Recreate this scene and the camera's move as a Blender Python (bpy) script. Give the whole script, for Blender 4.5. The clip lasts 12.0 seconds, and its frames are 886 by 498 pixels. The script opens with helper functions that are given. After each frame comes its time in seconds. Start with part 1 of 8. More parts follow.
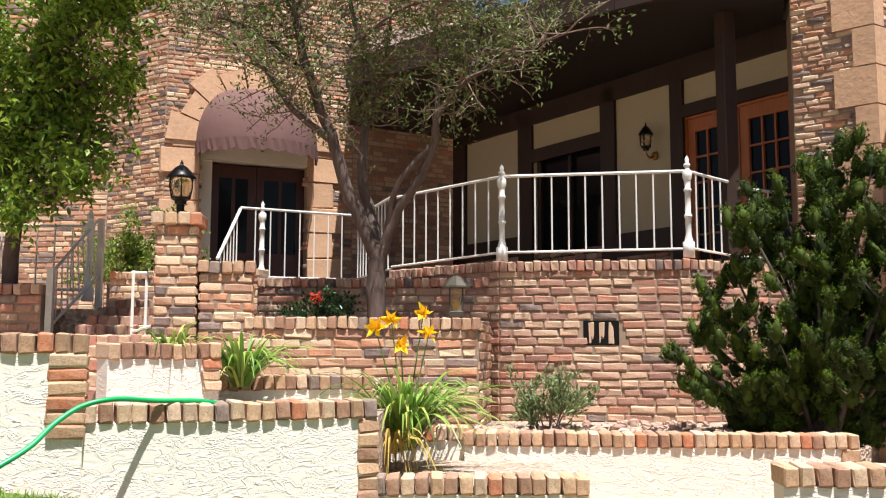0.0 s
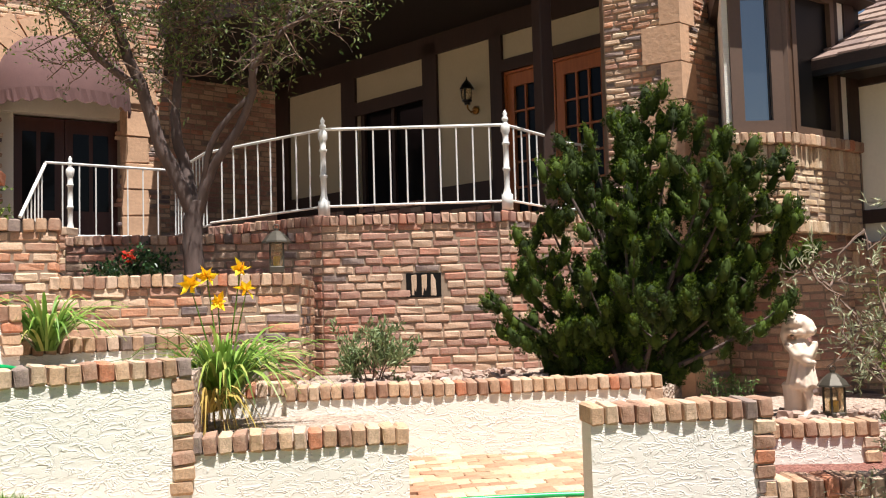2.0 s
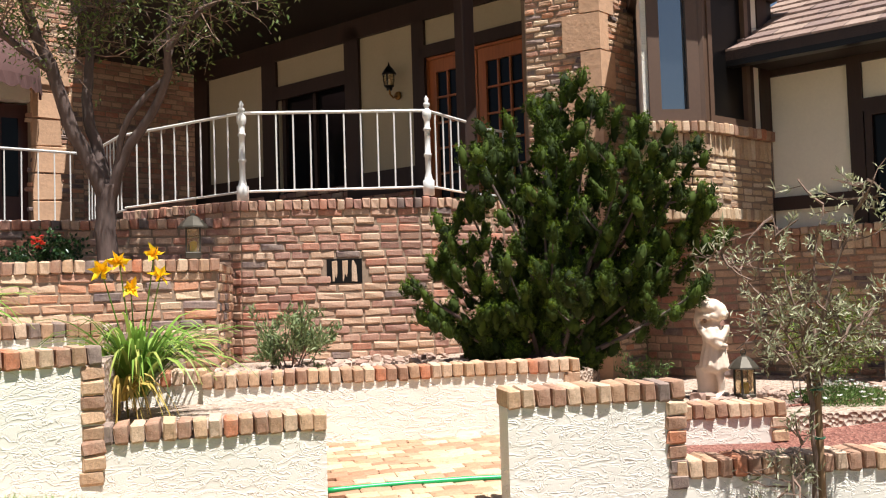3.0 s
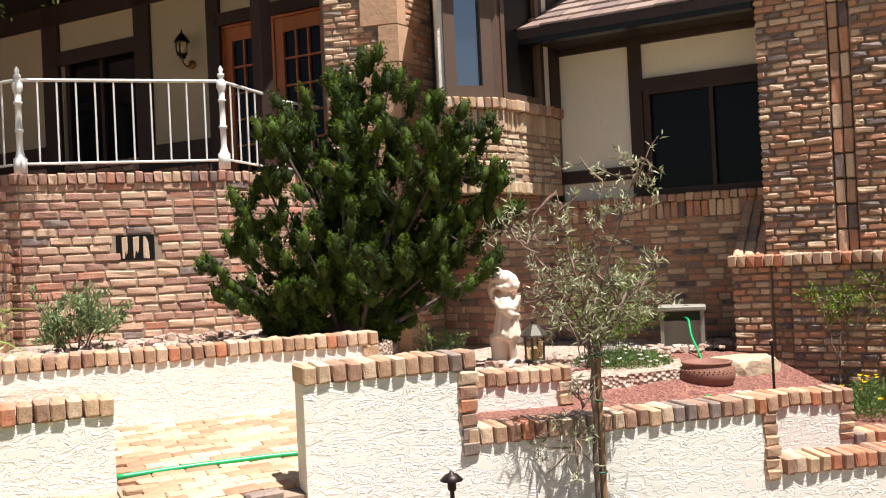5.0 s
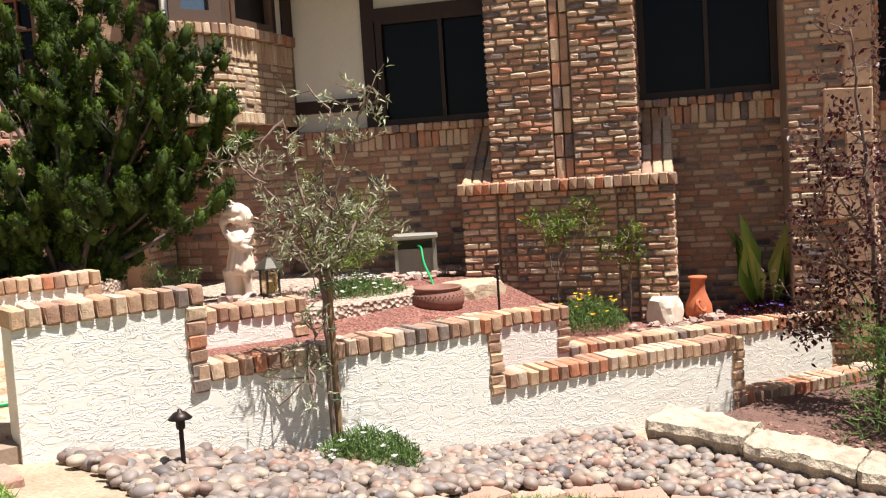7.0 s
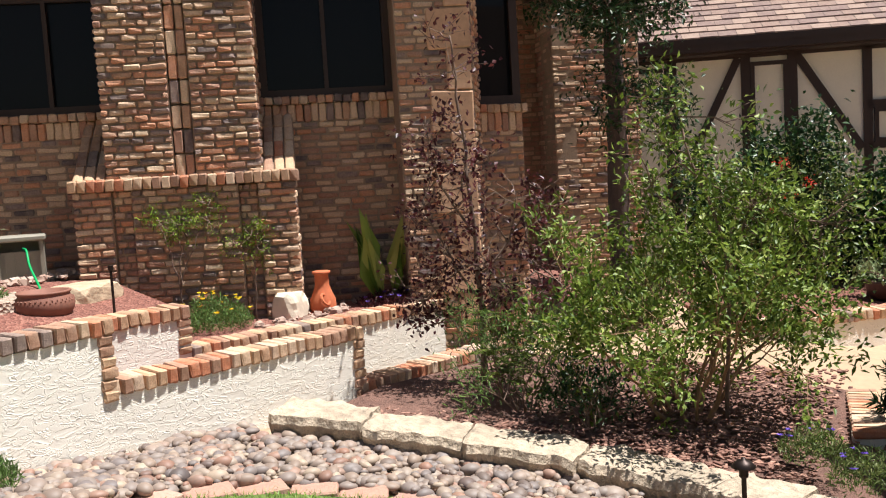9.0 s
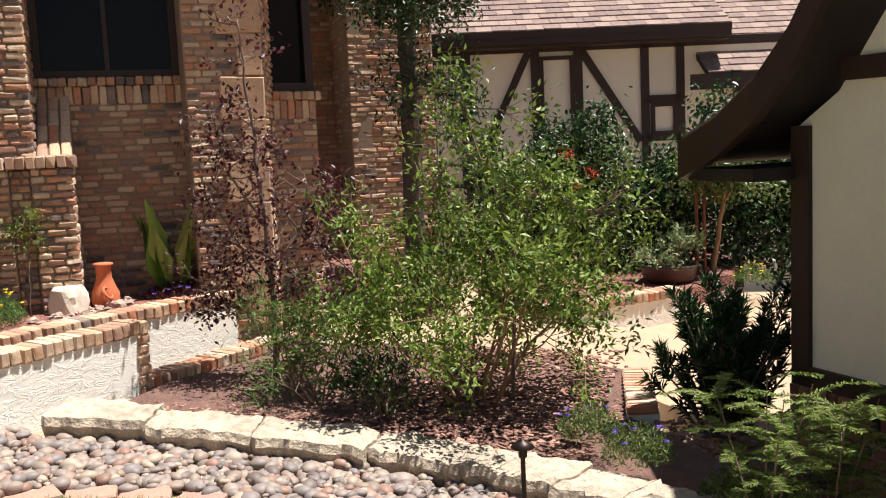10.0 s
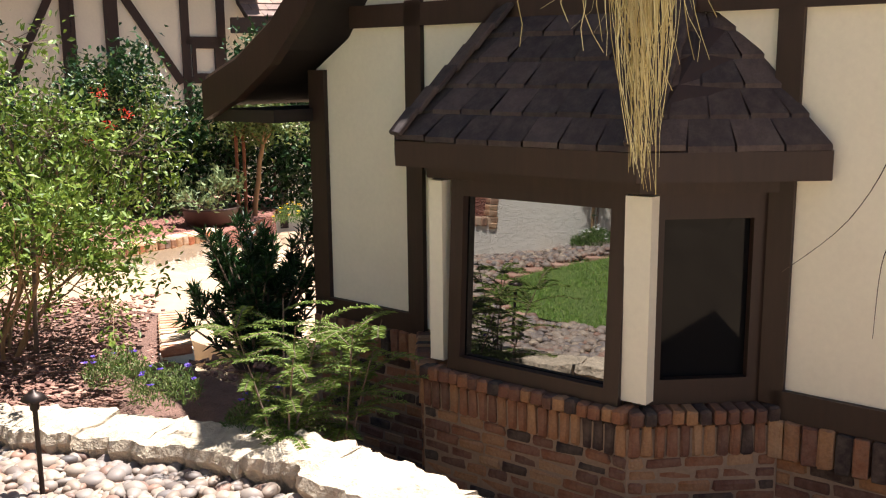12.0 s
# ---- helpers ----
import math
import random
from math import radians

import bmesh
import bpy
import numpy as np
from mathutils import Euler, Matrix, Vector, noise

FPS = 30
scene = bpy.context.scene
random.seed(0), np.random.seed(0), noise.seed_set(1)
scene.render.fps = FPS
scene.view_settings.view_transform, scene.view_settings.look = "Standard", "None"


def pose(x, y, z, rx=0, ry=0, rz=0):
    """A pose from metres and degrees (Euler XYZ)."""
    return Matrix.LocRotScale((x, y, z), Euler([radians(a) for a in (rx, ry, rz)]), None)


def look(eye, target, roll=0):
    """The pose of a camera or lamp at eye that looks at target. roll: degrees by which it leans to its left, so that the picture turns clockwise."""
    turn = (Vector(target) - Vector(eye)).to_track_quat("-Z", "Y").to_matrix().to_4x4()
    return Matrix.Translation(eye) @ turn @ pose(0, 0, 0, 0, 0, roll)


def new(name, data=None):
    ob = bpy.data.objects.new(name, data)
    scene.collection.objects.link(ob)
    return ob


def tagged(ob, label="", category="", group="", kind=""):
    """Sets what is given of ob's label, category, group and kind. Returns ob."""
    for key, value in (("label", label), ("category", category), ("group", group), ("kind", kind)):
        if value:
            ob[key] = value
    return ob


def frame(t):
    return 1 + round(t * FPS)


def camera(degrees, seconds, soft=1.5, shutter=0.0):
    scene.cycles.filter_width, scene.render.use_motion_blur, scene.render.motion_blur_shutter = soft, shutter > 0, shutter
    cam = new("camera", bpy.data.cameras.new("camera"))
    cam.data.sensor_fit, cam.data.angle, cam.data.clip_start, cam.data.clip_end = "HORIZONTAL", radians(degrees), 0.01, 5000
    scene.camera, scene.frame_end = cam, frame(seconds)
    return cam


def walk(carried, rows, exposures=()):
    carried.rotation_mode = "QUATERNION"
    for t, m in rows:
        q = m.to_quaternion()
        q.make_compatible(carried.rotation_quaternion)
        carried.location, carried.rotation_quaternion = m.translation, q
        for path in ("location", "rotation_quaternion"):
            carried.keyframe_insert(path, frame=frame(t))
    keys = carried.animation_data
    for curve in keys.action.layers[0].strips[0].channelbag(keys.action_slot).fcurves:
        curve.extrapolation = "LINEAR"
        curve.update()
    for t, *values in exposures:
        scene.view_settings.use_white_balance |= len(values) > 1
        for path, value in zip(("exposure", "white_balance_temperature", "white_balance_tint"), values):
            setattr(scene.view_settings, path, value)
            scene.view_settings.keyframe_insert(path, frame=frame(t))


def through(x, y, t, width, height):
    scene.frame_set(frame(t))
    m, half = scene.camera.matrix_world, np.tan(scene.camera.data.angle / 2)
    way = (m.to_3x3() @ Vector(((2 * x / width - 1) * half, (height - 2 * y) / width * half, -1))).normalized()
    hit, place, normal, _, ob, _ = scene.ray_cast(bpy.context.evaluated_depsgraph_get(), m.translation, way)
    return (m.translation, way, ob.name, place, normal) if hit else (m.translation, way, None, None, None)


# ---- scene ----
cam = camera(49.76, 12.0, soft=1.15)
EYE = 1.65
EXPOSURE = 0.85
REACH = 1.28
# seconds, place of the eye, yaw, pitch and lean in degrees
ROWS = [
    (0.0, 0.0, 0.0, 0.0, 0.0, 6.38, 0.123),
    (0.5, 0.0153, 0.0047, -0.0308, 0.843, 5.606, -1.58),
    (1.0, 0.0394, -0.0195, 0.017, -3.088, 4.604, -2.78),
    (1.5, 0.0684, -0.003, -0.0059, -6.55, 4.047, -1.914),
    (2.0, 0.0662, 0.0193, -0.014, -10.135, 3.598, -1.618),
    (2.5, 0.0791, 0.0285, -0.0169, -13.627, 3.737, -1.457),
    (3.0, 0.1003, 0.0271, -0.0244, -14.603, 2.695, -1.808),
    (5.0, 0.1458, -0.0007, -0.0055, -26.137, 0.518, -2.723),
    (5.5, 0.1635, -0.0188, -0.0104, -30.575, -0.453, -3.398),
    (6.0, 0.1785, -0.0421, -0.0185, -34.525, -1.517, -3.597),
    (6.5, 0.2039, 0.0099, -0.0269, -37.519, -3.154, -3.628),
    (8.5, 0.2769, -0.0886, -0.0694, -56.293, -5.144, -3.462),
    (9.0, 0.3161, -0.0928, -0.0902, -62.431, -5.354, -3.386),
    (9.5, 0.3449, -0.1252, -0.0899, -69.359, -5.968, -2.732),
    (10.0, 0.3644, -0.1602, -0.0904, -74.137, -6.662, -2.63),
    (10.5, 0.394, -0.2117, -0.1061, -81.526, -7.118, -2.589),
    (11.0, 0.3754, -0.2622, -0.1119, -87.523, -8.321, -2.446),
    (11.5, 0.3746, -0.2902, -0.1289, -92.464, -9.821, -1.693),
    (12.0, 0.3183, -0.3376, -0.1211, -100.294, -10.637, -0.541),
]
walk(cam, [(t, pose(REACH * x, REACH * y, EYE + REACH * z, 90 + pitch, 0, yaw) @ pose(0, 0, 0, 0, 0, lean))
           for t, x, y, z, yaw, pitch, lean in ROWS], exposures=[(0.0, EXPOSURE - 0.02), (1.0, EXPOSURE - 0.12), (3.0, EXPOSURE - 0.08), (5.0, EXPOSURE), (7.0, EXPOSURE), (9.5, EXPOSURE - 0.12), (10.5, EXPOSURE + 0.22), (11.0, EXPOSURE + 0.4), (12.0, EXPOSURE + 0.6)])

# ---- light ----
SUN_FROM = Vector((0.13, -0.30, 0.945)).normalized()
world = bpy.data.worlds.new("world")
scene.world = world
world.use_nodes = True
wn = world.node_tree
sky = wn.nodes.new("ShaderNodeTexSky")
sky.sky_type, sky.sun_disc = "NISHITA", False
sky.sun_elevation = math.asin(SUN_FROM.z)
sky.sun_rotation = math.atan2(SUN_FROM.x, SUN_FROM.y)
wn.nodes["Background"].inputs["Strength"].default_value = 0.046
wn.links.new(sky.outputs[0], wn.nodes["Background"].inputs["Color"])
sun_data = bpy.data.lights.new("sun", "SUN")
sun_data.energy, sun_data.angle, sun_data.color = 5.6, radians(0.53), (1.0, 0.98, 0.955)
sun = new("sun", sun_data)
sun.matrix_world = look(SUN_FROM * 40, (0, 0, 0))

# ---- materials ----
def srgb(r, g, b):
    return tuple(((c / 255) / 12.92 if c / 255 < 0.04045 else ((c / 255 + 0.055) / 1.055) ** 2.4) for c in (r, g, b)) + (1.0,)


class Mat:
    """A node material with a few short ways to add nodes."""

    def __init__(self, name, rough=0.8, metal=0.0):
        self.m = bpy.data.materials.new(name)
        self.m.use_nodes = True
        self.t = self.m.node_tree
        self.b = self.t.nodes["Principled BSDF"]
        self.b.inputs["Roughness"].default_value = rough
        self.b.inputs["Metallic"].default_value = metal
        self.co = None

    def node(self, kind, **sockets):
        n = self.t.nodes.new(kind)
        for k, v in sockets.items():
            n.inputs[k.replace("_", " ")].default_value = v
        return n

    def link(self, a, b):
        self.t.links.new(a, b)

    def place(self, scale=(1, 1, 1)):
        if self.co is None:
            self.co = self.node("ShaderNodeTexCoord")
        mp = self.node("ShaderNodeMapping")
        mp.inputs["Scale"].default_value = scale
        self.link(self.co.outputs["Object"], mp.inputs["Vector"])
        return mp.outputs[0]

    def noise(self, scale, detail=4.0, rough=0.55, stretch=(1, 1, 1), distort=0.0):
        n = self.node("ShaderNodeTexNoise", Scale=scale, Detail=detail, Roughness=rough, Distortion=distort)
        self.link(self.place(stretch), n.inputs["Vector"])
        return n.outputs[0]

    def ramp(self, fac, stops, constant=False):
        r = self.node("ShaderNodeValToRGB")
        cr = r.color_ramp
        cr.interpolation = "CONSTANT" if constant else "LINEAR"
        while len(cr.elements) < len(stops):
            cr.elements.new(0.5)
        for e, (p, c) in zip(cr.elements, stops):
            e.position, e.color = p, c
        self.link(fac, r.inputs[0])
        return r.outputs[0]

    def mix(self, fac, a, b, kind="MIX"):
        n = self.node("ShaderNodeMix")
        n.data_type, n.blend_type = "RGBA", kind
        for sock, v in ((n.inputs[0], fac), (n.inputs[6], a), (n.inputs[7], b)):
            if hasattr(v, "links"):
                self.link(v, sock)
            else:
                sock.default_value = v
        return n.outputs[2]

    def math(self, op, a, b=0.0):
        n = self.node("ShaderNodeMath")
        n.operation = op
        for sock, v in ((n.inputs[0], a), (n.inputs[1], b)):
            if hasattr(v, "links"):
                self.link(v, sock)
            else:
                sock.default_value = v
        return n.outputs[0]

    def each(self):
        """A chance number of each piece, be it an object or an island of a mesh."""
        a = self.node("ShaderNodeObjectInfo").outputs["Random"]
        b = self.node("ShaderNodeNewGeometry").outputs["Random Per Island"]
        return self.math("FRACT", self.math("ADD", self.math("MULTIPLY", a, 7.31), b))

    def colour(self, c):
        if hasattr(c, "links"):
            self.link(c, self.b.inputs["Base Color"])
        else:
            self.b.inputs["Base Color"].default_value = c
        return self

    def bump(self, height, strength=0.5, distance=0.01):
        n = self.node("ShaderNodeBump", Strength=strength, Distance=distance)
        self.link(height, n.inputs["Height"])
        self.link(n.outputs[0], self.b.inputs["Normal"])
        return self


def brick_material(name, stops, grime=0.5):
    k = Mat(name, 0.9)
    base = k.ramp(k.each(), stops, constant=True)
    n1 = k.noise(11, 6, 0.65)
    c = k.mix(k.math("MULTIPLY", k.ramp(n1, [(0.4, (0, 0, 0, 1)), (0.65, (1, 1, 1, 1))]), grime), base, k.mix(0.4, base, srgb(216, 196, 172)))
    n2 = k.noise(60, 3, 0.7)
    c = k.mix(k.ramp(n2, [(0.35, (0.55, 0.55, 0.55, 1)), (0.6, (1, 1, 1, 1))]), k.mix(0.55, c, (0.03, 0.02, 0.018, 1)), c)
    k.colour(c)
    k.bump(k.mix(0.5, n1, n2), 0.7, 0.012)
    return k.m


BRICK_STOPS = [(0.0, srgb(168, 122, 104)), (0.12, srgb(192, 152, 128)), (0.26, srgb(170, 124, 106)), (0.4, srgb(202, 166, 140)),
               (0.54, srgb(158, 114, 100)), (0.66, srgb(200, 162, 134)), (0.78, srgb(188, 126, 102)), (0.9, srgb(124, 104, 98)), (0.94, srgb(178, 136, 116)), (1.0, srgb(214, 188, 162))]
TAN_STOPS = [(0.0, srgb(184, 142, 112)), (0.14, srgb(206, 172, 142)), (0.3, srgb(176, 132, 106)), (0.44, srgb(216, 186, 154)),
             (0.56, srgb(168, 122, 100)), (0.68, srgb(198, 138, 104)), (0.78, srgb(104, 88, 86)), (0.86, srgb(140, 118, 110)), (0.93, srgb(204, 172, 144))]
# mixed brick tones, darkened to carry the shade on the side house
MIXED_SHADE_STOPS = [(0.0, srgb(129, 84, 61)), (0.16, srgb(151, 106, 72)), (0.32, srgb(113, 72, 55)), (0.46, srgb(161, 118, 82)), (0.58, srgb(61, 44, 39)),
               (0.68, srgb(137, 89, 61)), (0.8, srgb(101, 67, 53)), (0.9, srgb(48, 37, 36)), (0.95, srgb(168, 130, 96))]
CAP_STOPS = [(0.0, srgb(176, 138, 108)), (0.2, srgb(198, 160, 126)), (0.4, srgb(162, 122, 98)), (0.6, srgb(206, 174, 144)),
             (0.74, srgb(190, 120, 86)), (0.84, srgb(134, 114, 104)), (0.9, srgb(202, 172, 146))]
M_BRICK = brick_material("brick_red_brown", BRICK_STOPS)
M_TAN = brick_material("brick_tan", TAN_STOPS)
M_PALEBRICK = brick_material("brick_pale", [(0.0, srgb(206, 176, 142)), (0.2, srgb(190, 156, 124)), (0.4, srgb(216, 190, 156)), (0.6, srgb(198, 166, 130)), (0.8, srgb(176, 142, 116)), (0.92, srgb(222, 198, 168))])
M_MIXEDSHADE = brick_material("brick_mixed", MIXED_SHADE_STOPS, 0.3)
M_CAP = brick_material("brick_cap", CAP_STOPS)


def simple(name, colour, rough=0.8, metal=0.0, grain=0.0, scale=20, bump=0.0, dist=0.005, stretch=(1, 1, 1)):
    k = Mat(name, rough, metal)
    if grain:
        n = k.noise(scale, 5, 0.6, stretch)
        n2 = k.noise(scale * 0.13, 3, 0.5, stretch)
        lo = tuple(c * (1 - grain) for c in colour[:3]) + (1,)
        hi = tuple(min(1, c * (1 + grain * 0.6)) for c in colour[:3]) + (1,)
        k.colour(k.ramp(k.mix(0.45, n, n2), [(0.3, lo), (0.7, hi)]))
        if bump:
            k.bump(n, bump, dist)
    else:
        k.colour(colour)
    return k.m


def leaf_material(name, stops, gloss=0.45, through=0.25):
    k = Mat(name, gloss)
    k.colour(k.ramp(k.each(), stops))
    k.b.inputs["Specular IOR Level"].default_value = 0.28
    k.b.inputs["Subsurface Weight"].default_value = 0.0
    tr = k.node("ShaderNodeBsdfTranslucent")
    k.link(k.b.inputs["Base Color"].links[0].from_socket, tr.inputs["Color"])
    mx = k.node("ShaderNodeMixShader")
    mx.inputs[0].default_value = through
    out = k.t.nodes["Material Output"]
    k.link(k.b.outputs[0], mx.inputs[1])
    k.link(tr.outputs[0], mx.inputs[2])
    k.link(mx.outputs[0], out.inputs["Surface"])
    return k.m


def stucco_material(name, colour, coarse=1.0):
    """Trowelled plaster: thrown ridges with flattened tops, longer along the wall than upright."""
    k = Mat(name, 0.92)
    warp = k.noise(5, 2, 0.5, (1, 1, 1.5))
    ridge = k.noise(8.5, 3, 0.5, (1, 1, 2.3), 1.1)
    lips = k.ramp(ridge, [(0.40, (0.1, 0.1, 0.1, 1)), (0.45, (0.0, 0.0, 0.0, 1)), (0.49, (1, 1, 1, 1)), (0.54, (0.6, 0.6, 0.6, 1)), (0.7, (0.5, 0.5, 0.5, 1))])
    fine = k.noise(110, 3, 0.6)
    h = k.mix(0.06, lips, fine)
    tone = k.ramp(k.noise(1.3, 4, 0.6), [(0.3, tuple(c * 0.92 for c in colour[:3]) + (1,)), (0.7, colour)])
    k.colour(k.mix(k.math("MULTIPLY", warp, 0.1), tone, srgb(206, 196, 180)))
    k.bump(h, 0.46 * coarse, 0.022)
    return k.m


M_MORTAR = simple("mortar", srgb(152, 130, 110), 0.95, 0, 0.25, 40, 0.4)
M_STUCCO = stucco_material("white_stucco", srgb(234, 227, 214))
M_PLASTER = simple("cream_plaster", srgb(232, 224, 206), 0.9, 0, 0.06, 30, 0.25, 0.004)
# cream plaster with the shade of the porch put into its colour
M_SHADEPLASTER = simple("tan_plaster", srgb(178, 165, 138), 0.9, 0, 0.06, 30, 0.25, 0.004)
M_TIMBER = simple("dark_timber", srgb(50, 31, 22), 0.6, 0, 0.35, 26, 0.3, 0.004, (1, 1, 0.15))
M_SOFFIT = simple("soffit_timber", srgb(38, 28, 23), 0.7, 0, 0.3, 20, 0.3, 0.004)
M_DOORWOOD = simple("orange_wood", srgb(168, 98, 54), 0.45, 0, 0.3, 30, 0.2, 0.003, (1, 1, 0.1))
M_SANDSTONE = simple("sandstone", srgb(200, 160, 128), 0.9, 0, 0.22, 18, 0.5, 0.012)
M_IRON = simple("white_iron", srgb(222, 220, 214), 0.4, 0.0, 0.08, 30)
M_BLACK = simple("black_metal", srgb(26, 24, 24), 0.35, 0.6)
M_CONCRETE = simple("concrete", srgb(190, 176, 158), 0.95, 0, 0.2, 12, 0.4)

# ---- building tools ----
RNG = random.Random(7)


def thing(name, at=(0, 0, 0), label="", category="", group="", kind="", turn=0.0):
    ob = new(name)
    ob.matrix_world = pose(at[0], at[1], at[2], 0, 0, turn)
    return tagged(ob, label, category, group, kind)


def part(name, bm, material, parent=None, label="", smooth=False):
    """Links a bmesh as one mesh object, under a thing or a part where one is given."""
    me = bpy.data.meshes.new(name)
    bm.normal_update()
    bm.to_mesh(me)
    bm.free()
    if smooth:
        me.polygons.foreach_set("use_smooth", [True] * len(me.polygons))
    me.materials.append(material)
    ob = new(name, me)
    ob.parent = parent
    return tagged(ob, label)


def box(bm, c, s, turn=None):
    m = Matrix.Translation(c) @ (turn or Matrix()) @ Matrix.Diagonal((s[0], s[1], s[2], 1))
    return bmesh.ops.create_cube(bm, size=1, matrix=m)["verts"]


def soften(bm, w=0.01, n=1):
    bmesh.ops.bevel(bm, geom=bm.edges[:], offset=w, segments=n, affect="EDGES", clamp_overlap=True)


def seg(bm, a, b, z0, z1, t0, t1):
    """An upright slab along the plan line a-b, from t0 to t1 behind it (to the left of the way from a to b)."""
    a, b = Vector(a[:2]), Vector(b[:2])
    u = (b - a).normalized()
    n = Vector((-u.y, u.x))
    vs = [bm.verts.new((*(p + n * t), z)) for z in (z0, z1) for p, t in ((a, t0), (b, t0), (b, t1), (a, t1))]
    for q in ((3, 2, 1, 0), (4, 5, 6, 7), (0, 1, 5, 4), (1, 2, 6, 5), (2, 3, 7, 6), (3, 0, 4, 7)):
        bm.faces.new([vs[i] for i in q])


def prism(bm, pts, z0, z1):
    lo = [bm.verts.new((p[0], p[1], z0)) for p in pts]
    hi = [bm.verts.new((p[0], p[1], p[2] if len(p) > 2 else z1)) for p in pts]
    bm.faces.new(lo[::-1])
    bm.faces.new(hi)
    for i in range(len(pts)):
        j = (i + 1) % len(pts)
        bm.faces.new((lo[i], lo[j], hi[j], hi[i]))
    bmesh.ops.recalc_face_normals(bm, faces=bm.faces[:])


def tube(bm, pts, radii, sides=8, closed=True):
    pts = [Vector(p) for p in pts]
    if not hasattr(radii, "__len__"):
        radii = [radii] * len(pts)
    rings = []
    side = None
    for i, p in enumerate(pts):
        d = (pts[min(i + 1, len(pts) - 1)] - pts[max(i - 1, 0)]).normalized()
        if side is None:
            side = d.orthogonal().normalized()
        side = (side - d * side.dot(d)).normalized()
        up = d.cross(side)
        rings.append([bm.verts.new(p + (side * math.cos(q) + up * math.sin(q)) * radii[i]) for q in [2 * math.pi * k / sides for k in range(sides)]])
    for r0, r1 in zip(rings, rings[1:]):
        for k in range(sides):
            bm.faces.new((r0[k], r0[(k + 1) % sides], r1[(k + 1) % sides], r1[k]))
    if closed:
        bm.faces.new(rings[0][::-1])
        bm.faces.new(rings[-1])


def lathe(bm, profile, sides=16, at=(0, 0, 0)):
    """Turned shape from (radius, height) pairs, from the bottom up."""
    rings = []
    for r, z in profile:
        r = max(r, 0.0008)
        rings.append([bm.verts.new((at[0] + r * math.cos(2 * math.pi * k / sides), at[1] + r * math.sin(2 * math.pi * k / sides), at[2] + z)) for k in range(sides)])
    for r0, r1 in zip(rings, rings[1:]):
        for k in range(sides):
            bm.faces.new((r0[k], r0[(k + 1) % sides], r1[(k + 1) % sides], r1[k]))
    bm.faces.new(rings[0][::-1])
    bm.faces.new(rings[-1])


# a worn block: a box with its edges cut, as signs and a mark for the cut side
_bm = bmesh.new()
bmesh.ops.create_cube(_bm, size=2)
bmesh.ops.bevel(_bm, geom=_bm.edges[:], offset=0.2, segments=1, affect="EDGES")
_bm.verts.index_update()
BLOCK = np.array([v.co[:] for v in _bm.verts])
BLOCK_FACES = [[v.index for v in fc.verts] for fc in _bm.faces]
_bm.free()
BLOCK_SIGN, BLOCK_CUT = np.sign(BLOCK), np.abs(BLOCK) < 0.95


def block_verts(size, rng, cut=0.011, rough=0.0055):
    half = np.array(size) / 2
    v = BLOCK_SIGN * (half - BLOCK_CUT * cut)
    return v + np.array([rng.uniform(-rough, rough) for _ in range(v.size)]).reshape(v.shape)


def blocks_joined(name, places, material, parent=None, label="", kind="stuff", cut=0.011, rough=0.005):
    """Many blocks (centre, turn about z, size) in one mesh."""
    verts, faces, base = [], [], 0
    for c, ang, size in places:
        v = block_verts(size, RNG, cut, rough)
        ca, sa = math.cos(ang), math.sin(ang)
        verts.append(np.stack([v[:, 0] * ca - v[:, 1] * sa + c[0], v[:, 0] * sa + v[:, 1] * ca + c[1], v[:, 2] + c[2]], 1))
        faces += [[i + base for i in fc] for fc in BLOCK_FACES]
        base += len(v)
    me = bpy.data.meshes.new(name)
    if verts:
        me.from_pydata(np.concatenate(verts).tolist(), [], faces)
    me.materials.append(material)
    ob = new(name, me)
    ob.parent = parent
    return tagged(ob, label, "", "", kind)


BLOCK_MESHES = {}


def block_mesh(name, size, material, which):
    key = (name, tuple(round(s, 2) for s in size), material.name, which)
    if key not in BLOCK_MESHES:
        me = bpy.data.meshes.new(name)
        me.from_pydata(block_verts([max(round(s, 2), 0.01) for s in size], random.Random(str(key))).tolist(), [], BLOCK_FACES)
        me.materials.append(material)
        BLOCK_MESHES[key] = me
    return BLOCK_MESHES[key]


def blocks_apart(name, places, material, parent=None):
    """Blocks as objects of their own that share a few meshes."""
    for c, ang, size in places:
        ob = new(name, block_mesh(name, size, material, RNG.randrange(3)))
        ob.matrix_world = pose(c[0], c[1], c[2], RNG.uniform(-1.8, 1.8), RNG.uniform(-1.8, 1.8), math.degrees(ang) + RNG.uniform(-1.2, 1.2))
        ob.parent = parent


